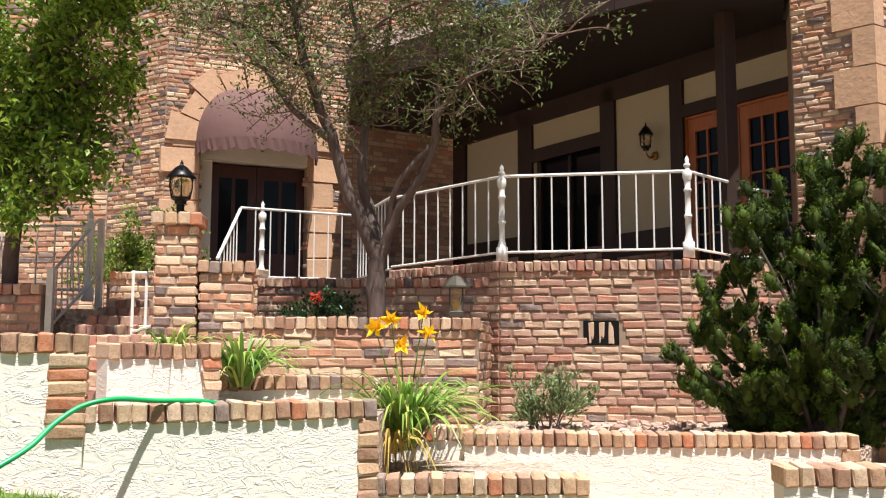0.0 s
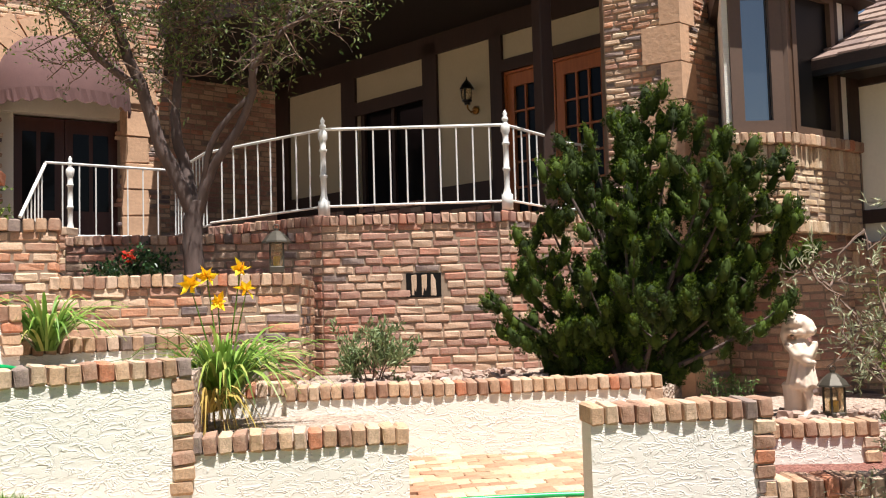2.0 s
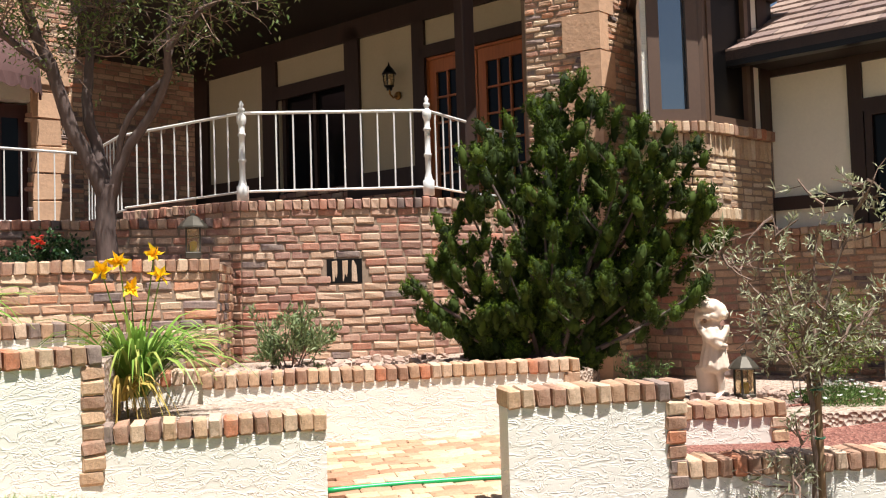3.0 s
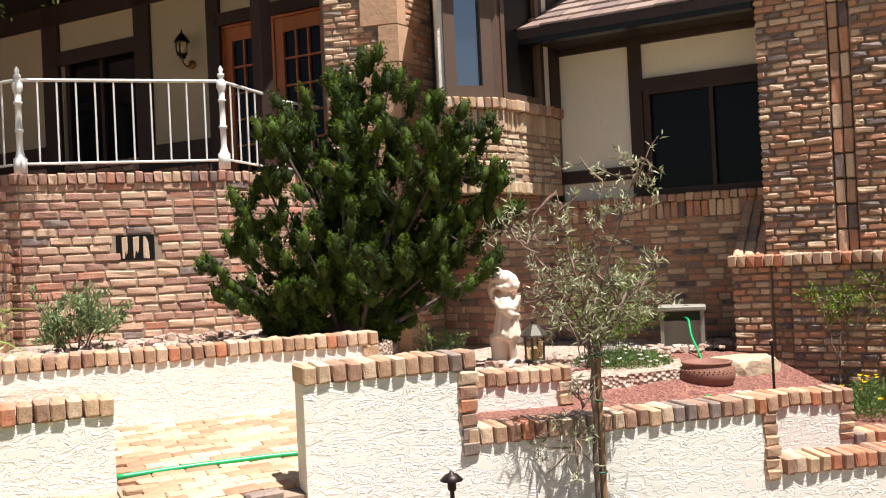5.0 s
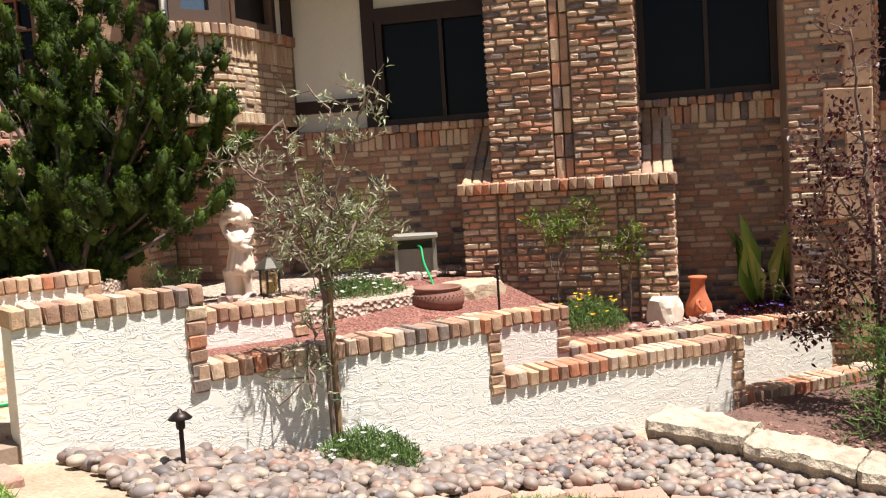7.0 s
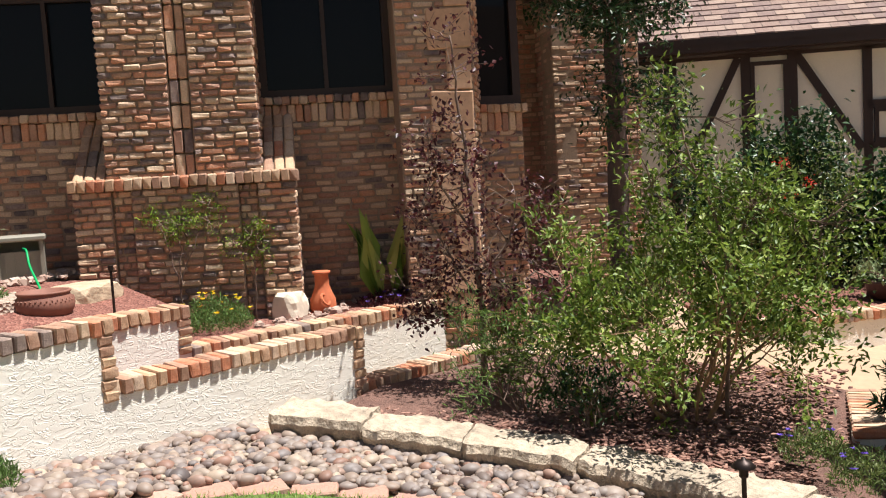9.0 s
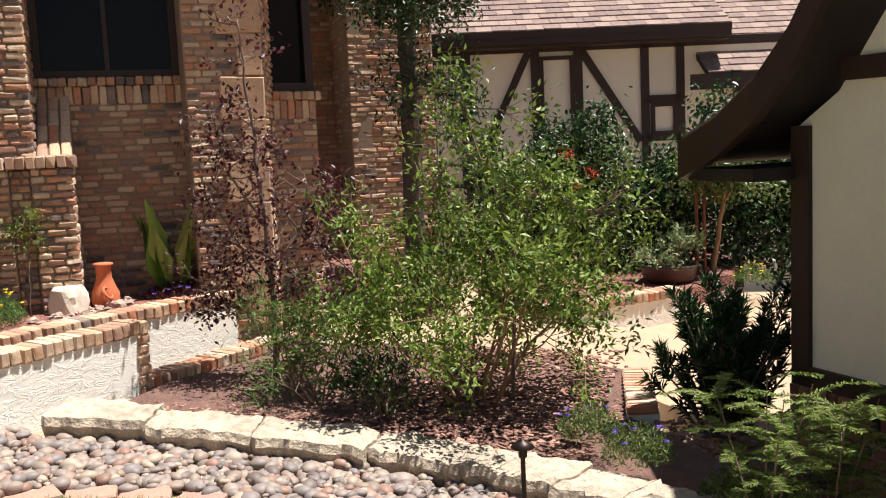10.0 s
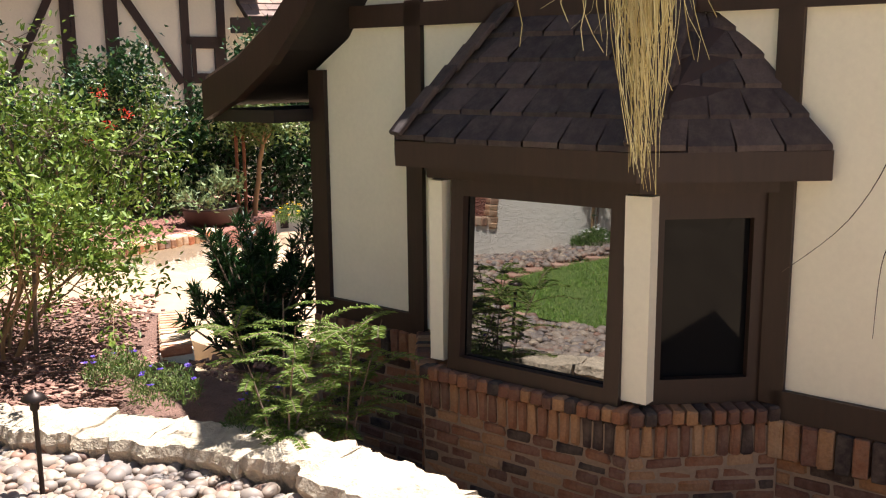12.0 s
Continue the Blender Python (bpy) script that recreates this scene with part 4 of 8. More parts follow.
blocks_joined("sill_course", soldiers(side(3.5), side(6.0), -0.6, -0.38, 0.088, 0.25, -0.06), M_MIXEDSHADE, b)
bm = bmesh.new()
seg(bm, side(0.25, 0.05), side(0.25, 5.0), -2.2, 1.5, 0.0, 0.2)
part("plaster_side", bm, M_TIMBER, rh)

# flared rake board of the roof
def rake(z_off, thick, t0, t1, name, material):
    pts = [(-0.7, 1.24), (-0.3, 1.4), (0.08, 1.64), (0.4, 1.95), (0.68, 2.35), (1.1, 3.1), (1.7, 4.1)]
    bm = bmesh.new()
    for (s0, q0), (s1, q1) in zip(pts, pts[1:]):
        vs = [bm.verts.new((*side(s, t), z + z_off + d)) for t in (t0, t1) for s, z, d in ((s0, q0, 0), (s1, q1, 0), (s1, q1, thick), (s0, q0, thick))]
        for q in ((0, 1, 2, 3), (7, 6, 5, 4), (0, 4, 5, 1), (1, 5, 6, 2), (2, 6, 7, 3), (3, 7, 4, 0)):
            bm.faces.new([vs[i] for i in q])
    bmesh.ops.remove_doubles(bm, verts=bm.verts[:], dist=0.001)
    bmesh.ops.recalc_face_normals(bm, faces=bm.faces[:])
    return part(name, bm, material, rh)


rake(-0.1, 0.28, -0.5, -0.42, "rake_board", M_TIMBER)
rake(0.0, 0.05, -0.42, 4.0, "roof_underside", M_SOFFIT)
rake(0.1, 0.12, -0.46, 4.0, "roof_skin", M_TILE)
bm = bmesh.new()
seg(bm, side(-0.68, -0.42), side(0.0, -0.42), 1.13, 1.22, 0.0, 4.2)
part("eave_soffit", bm, M_SOFFIT, rh)

# the bay of the side house
SB = [(6.87, -1.46), (6.08, -1.33), (5.02, -2.27), (4.93, -3.1)]
sb = thing("side_bay", (0, 0, 0), "bay window with brown frames under a dark shingled roof", "bay window", "", "structure")
bm = bmesh.new()
prism(bm, SB + [(5.6, -3.6), (7.4, -2.0)], -2.3, -0.42)
part("mortar", bm, M_MORTAR, sb)
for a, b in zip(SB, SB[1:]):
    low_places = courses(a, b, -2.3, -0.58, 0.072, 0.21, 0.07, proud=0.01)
    blocks_apart("brick", low_places[-90:], M_MIXEDSHADE, sb)
    blocks_joined("brickwork", low_places[:-90], M_MIXEDSHADE, sb)
    blocks_apart("soldier_brick", soldiers(a, b, -0.58, -0.39, 0.07, 0.1, -0.02), M_MIXEDSHADE, sb)
    blocks_apart("sill_brick", soldiers(a, b, -0.39, -0.31, 0.075, 0.24, -0.05), M_MIXEDSHADE, sb)


def inset(p, k=0.1):
    q = Vector((6.4, -3.0)) - Vector(p)
    return tuple(Vector(p) + q.normalized() * k)


IB = [inset(p, 0.13) for p in SB]
# the bay's unlit interior, as a solid black block
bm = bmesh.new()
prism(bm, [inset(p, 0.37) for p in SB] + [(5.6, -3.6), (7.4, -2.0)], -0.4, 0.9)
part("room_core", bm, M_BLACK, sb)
M_PANE = Mat("reflecting_pane", 0.015)
M_PANE.colour((0.012, 0.011, 0.01, 1))
M_PANE.b.inputs["Specular IOR Level"].default_value = 1.0
M_PANE.b.inputs["IOR"].default_value = 2.0
M_PANE = M_PANE.m
A, B = Vector(IB[1]), Vector(IB[2])
u = (B - A).normalized()
L = (B - A).length
window_face(sb, tuple(A + u * 0.12), tuple(B - u * 0.028), -0.31, 0.85, 0.09, M_TIMBER, glass=M_PANE, lean=0.06)
window_face(sb, IB[2], IB[3], -0.31, 0.85, 0.14, M_TIMBER)
window_face(sb, IB[0], IB[1], -0.31, 0.85, 0.14, M_TIMBER, glass=M_PANE)
for s0, s1 in ((-0.04, 0.06), (L - 0.03, L + 0.12)):
    bm = bmesh.new()
    seg(bm, A + u * s0, A + u * s1, -0.28, 0.84, -0.07, 0.02)
    part("plaster_post", bm, M_PLASTER, sb, "cream plaster corner post")
GROUND_DROP = -1.36
bm = bmesh.new()
prism(bm, [(7.6, -0.55), (6.6, -0.55), (5.6, -1.2), (4.7, -2.0), (3.6, -3.2), (3.4, -4.6), (5.5, -3.4), (7.7, -1.2)], -2.4, GROUND_DROP)
tagged(part("planting_bed", bm, M_GRAVEL, None, "shaded gravel bed at the foot of the bay"), "", "planting bed", "", "structure")
EB = [(7.05, -1.3), (6.1, -1.18), (4.87, -2.22), (4.74, -3.2)]
bm = bmesh.new()
prism(bm, [inset(p, 0.2) for p in EB] + [(5.6, -3.6), (7.4, -2.0)], 0.85, 0.95)
part("bay_head", bm, M_TIMBER, sb)
bm = bmesh.new()
prism(bm, EB + [(5.6, -3.8), (7.6, -2.0)], 0.93, 1.08)
part("bay_eave", bm, M_TIMBER, sb)
M_SLATE = brick_material("dark_shingle", [(0.0, srgb(62, 50, 50)), (0.4, srgb(78, 64, 62)), (0.7, srgb(54, 44, 46)), (1.0, srgb(90, 74, 70))], 0.12)
TOP = [(6.55, -1.9), (6.3, -1.92), (5.42, -2.69), (5.3, -2.85)]


def hip(a, b, c, d, z0, z1, rows, wd):
    """Shingles between an eave line a-b and a top line d-c."""
    verts, faces = [], []
    a, b, c, d = (Vector((*p, z)) for p, z in ((a, z0), (b, z0), (c, z1), (d, z1)))
    for j in range(rows):
        t0, t1 = j / rows, min(1.0, (j + 1.12) / rows)
        l0, r0, l1, r1 = a.lerp(d, t0), b.lerp(c, t0), a.lerp(d, t1), b.lerp(c, t1)
        k = max(1, round((r0 - l0).length / wd))
        off = 0.5 * (j % 2)
        cuts = sorted({0.0, 1.0} | {min(1.0, max(0.0, (i + off) / k)) for i in range(k + 1)})
        for f0, f1 in zip(cuts, cuts[1:]):
            if f1 - f0 < 0.02:
                continue
            lift = Vector((0, 0, RNG.uniform(0.028, 0.042)))
            e = 0.006 / max(0.1, (r0 - l0).length)
            q = [l0.lerp(r0, f0 + e) + lift, l0.lerp(r0, f1 - e) + lift, l1.lerp(r1, f1) + Vector((0, 0, 0.008)), l1.lerp(r1, f0) + Vector((0, 0, 0.008))]
            n0 = len(verts)
            verts += [v[:] for v in q] + [(v - Vector((0, 0, 0.03)))[:] for v in q[:2]]
            faces += [(n0, n0 + 1, n0 + 2, n0 + 3), (n0 + 4, n0 + 5, n0 + 1, n0)]
    me = bpy.data.meshes.new("shingles")
    me.from_pydata(verts, [], faces)
    me.materials.append(M_SLATE)
    ob = new("shingles", me)
    ob.parent = sb
    tagged(ob, "", "", "", "stuff")


for i in range(3):
    hip(EB[i], EB[i + 1], TOP[i + 1], TOP[i], 1.08, 1.82, 5, 0.22)
bm = bmesh.new()
prism(bm, [inset(p, 0.02) for p in TOP] + [(5.6, -3.0), (6.8, -2.0)], 0.95, 1.8)
vs = [bm.verts.new((*p, 1.07)) for p in EB] + [bm.verts.new((*p, 1.8)) for p in TOP]
for i in range(3):
    bm.faces.new((vs[i], vs[i + 1], vs[i + 5], vs[i + 4]))
part("bay_roof_deck", bm, M_TIMBER, sb)
for i in (1, 2):
    e, tp = Vector((*EB[i], 1.1)), Vector((*TOP[i], 1.85))
    for j in range(6):
        c = e.lerp(tp, (j + 0.5) / 6)
        d = (tp - e).normalized()
        bm = bmesh.new()
        box(bm, (0, 0, 0), (0.15, (tp - e).length / 6 * 1.12, 0.035))
        soften(bm, 0.008)
        q = d.to_track_quat("Y", "Z").to_matrix().to_4x4()
        bmesh.ops.transform(bm, matrix=Matrix.Translation(c + Vector((0, 0, 0.03))) @ q @ pose(0, 0, 0, 4), verts=bm.verts[:])
        part("ridge_tile", bm, M_SLATE, sb)

# ---- porch: doors, lamps, railing ----
def lantern_parts(parent, z, r=0.085, h=0.2, pane=None):
    """Cage lantern: base, glass, posts, roof and finial."""
    bm = bmesh.new()
    lathe(bm, [(r * 0.5, 0), (r * 0.55, 0.03), (r * 0.85, 0.045), (r * 0.9, 0.06)], 10, (0, 0, z))
    part("lantern_base", bm, M_BLACK, parent)
    bm = bmesh.new()
    lathe(bm, [(r * 0.8, 0.06), (r, 0.06 + h * 0.6), (r * 0.95, 0.06 + h)], 10, (0, 0, z))
    part("lantern_glass", bm, M_LAMPGLASS, parent, "amber lantern glass", True)
    bm = bmesh.new()
    lathe(bm, [(0.012, 0.06), (0.014, 0.1), (0.012, h)], 8, (0, 0, z))
    part("bulb", bm, M_CREAM, parent)
    for i in range(5):
        q = 2 * math.pi * i / 5
        bm = bmesh.new()
        tube(bm, [(r * 0.84 * math.cos(q), r * 0.84 * math.sin(q), z + 0.05), (r * 1.04 * math.cos(q), r * 1.04 * math.sin(q), z + 0.06 + h * 0.6), (r * math.cos(q), r * math.sin(q), z + 0.07 + h)], 0.006, 5)
        part("cage_bar", bm, M_BLACK, parent)
    bm = bmesh.new()
    lathe(bm, [(r * 1.35, 0.06 + h), (r * 1.3, 0.075 + h), (r * 0.95, 0.12 + h), (r * 0.5, 0.165 + h), (r * 0.15, 0.185 + h), (r * 0.16, 0.2 + h), (0.004, 0.23 + h)], 12, (0, 0, z))
    part("lantern_roof", bm, M_BLACK, parent, "", True)


k = Mat("lamp_glass", 0.08)
k.colour((0.85, 0.72, 0.5, 1))
k.b.inputs["Transmission Weight"].default_value = 0.85
k.b.inputs["IOR"].default_value = 1.2
M_LAMPGLASS = k.m
M_CREAM = simple("cream_enamel", srgb(226, 214, 186), 0.4)
M_BRASS = simple("aged_brass", srgb(150, 108, 56), 0.4, 0.9)
M_PATINA = simple("green_bronze", srgb(76, 70, 60), 0.55, 0.5, 0.25, 40)

lamp = thing("pillar_lantern", (-2.33, 8.38, 2.88), "black cage lantern on the brick lamp pillar", "lantern")
bm = bmesh.new()
lathe(bm, [(0.06, 0), (0.06, 0.02), (0.035, 0.03), (0.035, 0.11)], 12)
part("lantern_foot", bm, M_BLACK, lamp)
lantern_parts(lamp, 0.1, 0.1, 0.17)


def small_lantern(at, label, r=0.075):
    l = thing("garden_lantern", at, label, "lantern", "garden lanterns")
    bm = bmesh.new()
    box(bm, (0, 0, 0.03), (r * 1.8, r * 1.8, 0.06))
    soften(bm, 0.006)
    part("foot", bm, M_PATINA, l)
    for i in range(4):
        q = math.pi / 4 + math.pi / 2 * i
        bm = bmesh.new()
        box(bm, (r * 1.1 * math.cos(q), r * 1.1 * math.sin(q), 0.16), (0.014, 0.014, 0.22))
        part("corner_bar", bm, M_PATINA, l)
    bm = bmesh.new()
    box(bm, (0, 0, 0.16), (r * 1.45, r * 1.45, 0.2))
    part("pane_box", bm, M_LAMPGLASS, l)
    bm = bmesh.new()
    lathe(bm, [(0.03, 0.06), (0.03, 0.15), (0.004, 0.16)], 10)
    part("candle", bm, simple("yellow_wax", srgb(224, 190, 70), 0.5), l, "yellow candle")
    bm = bmesh.new()
    lathe(bm, [(r * 1.75, 0.27), (r * 1.7, 0.285), (r * 1.2, 0.33), (r * 0.6, 0.37), (r * 0.25, 0.38), (r * 0.25, 0.4)], 8)
    part("lantern_roof", bm, M_PATINA, l)
    bm = bmesh.new()
    tube(bm, [(0.025 * math.cos(q), 0, 0.41 + 0.025 * math.sin(q)) for q in np.linspace(0, 2 * math.pi, 12)], 0.005, 5, False)
    part("ring", bm, M_PATINA, l)


small_lantern((0.12, 8.62, 1.99), "bronze garden lantern on the planter coping")
small_lantern((4.6, 7.25, 0.64), "bronze garden lantern beside the statue")
small_lantern((9.0, 4.62, 0.12), "bronze garden lantern at the foot of the column", 0.065)

# wall lamp
sx, sy = on_facade(DW - 0.02, -8.62)
wl = thing("wall_lamp", (sx, sy, 4.3), "black and brass coach lamp on the porch wall", "wall lamp", turn=-55)
bm = bmesh.new()
lathe(bm, [(0.06, 0), (0.055, 0.02), (0.02, 0.035)], 12)
bmesh.ops.rotate(bm, matrix=Matrix.Rotation(radians(90), 3, "X"), verts=bm.verts[:])
part("back_plate", bm, M_BRASS, wl)
bm = bmesh.new()
tube(bm, [(0, -0.02, 0), (0, -0.1, -0.04), (0, -0.16, 0.0), (0, -0.17, 0.06)], 0.012, 6)
part("arm", bm, M_BRASS, wl)
head = new("lamp_head")
head.parent = wl
head.location = (0, -0.17, 0.05)
lantern_parts(head, 0.0, 0.075, 0.15)

# french doors
door = thing("french_door", (0, 0, 0), "pair of orange-stained wooden glazed doors", "door", "", "structure")
for s0, s1 in ((-8.12, -7.32), (-7.3, -6.5)):
    bm = bmesh.new()
    for q in ((s0, s0 + 0.12, 2.55, 4.7), (s1 - 0.12, s1, 2.55, 4.7), (s0 + 0.12, s1 - 0.12, 2.55, 2.85), (s0 + 0.12, s1 - 0.12, 4.52, 4.7)):
        board(bm, *q, DW + 0.1, 0.05)
    leaf = part("door_leaf", bm, M_DOORWOOD, door)
    for i in range(1, 3):
        bm = bmesh.new()
        sm = s0 + 0.12 + (s1 - s0 - 0.24) * i / 3
        board(bm, sm - 0.012, sm + 0.012, 2.85, 4.52, DW + 0.1, 0.045)
        part("glazing_bar", bm, M_DOORWOOD, leaf)
    for i in range(1, 5):
        zz = 2.85 + 1.67 * i / 5
        bm = bmesh.new()
        board(bm, s0 + 0.12, s1 - 0.12, zz - 0.012, zz + 0.012, DW + 0.1, 0.042)
        part("glazing_bar", bm, M_DOORWOOD, leaf)
    bm = bmesh.new()
    board(bm, s0 + 0.1, s1 - 0.1, 2.85, 4.52, DW + 0.11, 0.02)
    part("door_glass", bm, M_GLASS, leaf)
for s0, s1, z0, z1 in ((-8.2, -8.11, 2.55, 4.8), (-6.5, -6.4, 2.55, 4.8), (-8.2, -6.4, 4.69, 4.79)):
    bm = bmesh.new()
    board(bm, s0, s1, z0, z1, DW + 0.1, 0.09)
    part("door_frame", bm, M_DOORWOOD, door)
pw = thing("porch_window", (0, 0, 0), "dark window in the porch wall", "window", "", "structure")
window_face(pw, on_facade(DW + 0.1, -11.12), on_facade(DW + 0.1, -9.62), 2.95, 4.75, 0.1, M_TIMBER, mull=(0.75,), glass=M_GLASS)

# entrance door under the awning
ed = thing("entrance_door", (0, 0, 0), "dark red-brown entrance doors with leaded glass", "door", "", "structure")
M_MAHOGANY = simple("mahogany", srgb(70, 34, 26), 0.4, 0, 0.3, 30, 0.2, 0.003, (1, 1, 0.1))
E0 = Vector((-4.33, 14.57))
for s0, s1 in ((0.78, 1.5), (1.51, 2.3)):
    bm = bmesh.new()
    seg(bm, E0 + ua * s0, E0 + ua * s1, 2.5, 4.72, 0.3, 0.36)
    leaf = part("door_leaf", bm, M_MAHOGANY, ed)
    for i in range(2):
        bm = bmesh.new()
        q0 = s0 + 0.12 + i * (s1 - s0 - 0.2) / 2
        seg(bm, E0 + ua * q0, E0 + ua * (q0 + (s1 - s0) / 2 - 0.16), 3.3, 4.5, 0.285, 0.31)
        part("leaded_glass", bm, M_GLASS, leaf)
# recess back wall behind openings
bm = bmesh.new()
seg(bm, E0 + ua * 0.4, E0 + ua * 2.5, 2.3, 6.0, 0.45, 0.55)
tagged(part("hall_wall", bm, M_MAHOGANY, None, "dark panelled hall wall"), "", "wall", "", "structure")
bm = bmesh.new()
board(bm, -13.2, -6.0, 2.3, 6.2, DW + 0.5, 0.1)
tagged(part("room_wall", bm, M_TIMBER, None, "dark room wall behind the porch windows"), "", "wall", "", "structure")

# awning: half dome of brown canvas with a scalloped valance
M_CANVAS = simple("brown_canvas", srgb(104, 74, 70), 0.9, 0, 0.15, 60, 0.3, 0.003)
aw = thing("door_awning", (0, 0, 0), "faded brown domed canvas awning over the entrance", "awning")
bm = bmesh.new()
cen = E0 + ua * 1.42
rows = []
for j in range(9):
    v = math.pi / 2 * j / 8
    ring = []
    for i in range(25):
        q = math.pi * i / 24
        p = cen - ua * 0.96 * math.cos(q) * math.cos(v) ** 0.6 - na * (1.0 * math.sin(q) ** 0.8 * math.cos(v))
        ring.append(bm.verts.new((p.x, p.y, 4.92 + 0.98 * math.sin(v))))
    rows.append(ring)
for r0, r1 in zip(rows, rows[1:]):
    for i in range(24):
        bm.faces.new((r0[i], r0[i + 1], r1[i + 1], r1[i]))
part("canopy", bm, M_CANVAS, aw, "", True)
bm = bmesh.new()
top, bot = [], []
for i in range(49):
    q = math.pi * i / 48
    p = cen - ua * 0.965 * math.cos(q) - na * (1.0 * math.sin(q) ** 0.8)
    w_ = 1 + 0.012 * math.sin(q * 40)
    p2 = cen + (p - cen) * w_
    top.append(bm.verts.new((p.x, p.y, 4.93)))
    bot.append(bm.verts.new((p2.x, p2.y, 4.77 - 0.05 * abs(math.sin(i * math.pi / 4)))))
for i in range(48):
    bm.faces.new((top[i], top[i + 1], bot[i + 1], bot[i]))
part("valance", bm, M_CANVAS, aw)

# railing
POST_PROFILE = [(0.062, 0), (0.062, 0.16), (0.045, 0.17), (0.04, 0.2), (0.03, 0.24), (0.032, 0.42), (0.042, 0.43), (0.042, 0.45), (0.031, 0.46), (0.03, 0.7), (0.042, 0.71), (0.042, 0.73),
                (0.03, 0.74), (0.034, 0.82), (0.05, 0.86), (0.05, 0.92), (0.03, 0.94), (0.022, 0.96), (0.036, 0.98), (0.036, 1.0), (0.016, 1.02), (0.026, 1.05), (0.004, 1.09)]


def turned_post(at, h, parent):
    bm = bmesh.new()
    lathe(bm, [(r, z * h / 1.09) for r, z in POST_PROFILE], 12, at)
    return part("turned_post", bm, M_IRON, parent, "white turned iron post", True)


def rail_panel(parent, a, b, low, high, count, skip_ends=True):
    A, B = Vector(a), Vector(b)
    for z in (low, high):
        bm = bmesh.new()
        tube(bm, [A + Vector((0, 0, z)), B + Vector((0, 0, z))], 0.017 if z == high else 0.013, 8)
        part("rail", bm, M_IRON, parent)
    for i in range(1, count):
        p = A.lerp(B, i / count)
        bm = bmesh.new()
        tube(bm, [p + Vector((0, 0, low)), p + Vector((0, 0, high))], 0.009, 6)
        part("baluster", bm, M_IRON, parent)


rl = thing("porch_railing", (0, 0, 0), "white iron railing with turned posts on the terrace wall", "railing")
pA, pB = (0.62, 9.98), (2.53, 9.76)
turned_post((*pA, 2.63), 1.04, rl)
turned_post((*pB, 2.66), 1.06, rl)
rail_panel(rl, (*pA, 2.63), (*pB, 2.65), 0.1, 0.91, 11)
rail_panel(rl, (-0.6, 11.1, 2.58), (*pA, 2.63), 0.1, 0.91, 9)
rail_panel(rl, (*pB, 2.66), (3.08, 10.2, 2.63), 0.1, 0.9, 5)
rail_panel(rl, (3.25, 10.35, 2.63), (3.9, 10.72, 2.63), 0.1, 0.86, 5)
er = thing("entry_railing", (0, 0, 0), "white iron railing along the entrance landing", "railing")
turned_post((-2.31, 12.1, 2.56), 1.05, er)
rail_panel(er, (-2.58, 12.03, 2.56), (-1.2, 12.98, 2.6), 0.08, 0.96, 8)
rail_panel(er, (-1.2, 12.98, 2.6), (-0.6, 11.1, 2.58), 0.08, 0.93, 12)
for i in range(2):
    bm = bmesh.new()
    tube(bm, [(-2.58, 12.03, 3.5 - i * 0.75), (-2.66, 11.2, 2.78 - i * 0.75 + 0.2 * i), ], 0.02, 8)
    part("rail", bm, M_IRON, er)
for i in range(1, 7):
    p = Vector((-2.58, 12.03, 3.5)).lerp(Vector((-2.66, 11.2, 2.78)), i / 7)
    bm = bmesh.new()
    tube(bm, [p, p - Vector((0, 0, 0.6))], 0.009, 6)
    part("baluster", bm, M_IRON, er)

# stair railing by the steps
M_GREYIRON = simple("grey_iron", srgb(206, 200, 190), 0.5, 0.0, 0.15, 30)
sr = thing("stair_railing", (0, 0, 0), "weathered grey iron stair railing by the brick steps", "railing")
for a, b in (((-3.62, 8.8, 1.8), (-3.62, 8.8, 2.45)), ((-3.6, 9.98, 2.1), (-3.6, 9.98, 3.08))):
    bm = bmesh.new()
    tube(bm, [a, b], 0.042, 4)
    part("newel", bm, M_GREYIRON, sr)
turned_post((-3.66, 9.83, 2.2), 0.95, sr)
for a, b in (((-3.62, 8.8, 2.4), (-3.66, 10.0, 3.05)), ((-3.62, 8.8, 1.9), (-3.6, 10.0, 2.5)), ((-5.2, 9.6, 2.95), (-3.66, 9.83, 2.98)), ((-5.2, 9.6, 2.3), (-3.66, 9.83, 2.32))):
    bm = bmesh.new()
    tube(bm, [a, b], 0.016, 6)
    part("rail", bm, M_GREYIRON, sr)
for i in range(1, 9):
    p, q = Vector((-3.62, 8.8, 1.9)).lerp(Vector((-3.6, 10.0, 2.5)), i / 9), Vector((-3.62, 8.8, 2.4)).lerp(Vector((-3.66, 10.0, 3.05)), i / 9)
    bm = bmesh.new()
    tube(bm, [p, q], 0.009, 6)
    part("baluster", bm, M_GREYIRON, sr)
    p, q = Vector((-5.2, 9.6, 2.3)).lerp(Vector((-3.66, 9.83, 2.32)), i / 9), Vector((-5.2, 9.6, 2.95)).lerp(Vector((-3.66, 9.83, 2.98)), i / 9)
    bm = bmesh.new()
    tube(bm, [p, q], 0.009, 6)
    part("baluster", bm, M_GREYIRON, sr)
gate = thing("iron_gate", (0, 0, 0), "narrow white iron gate beside the lamp pillar", "gate")
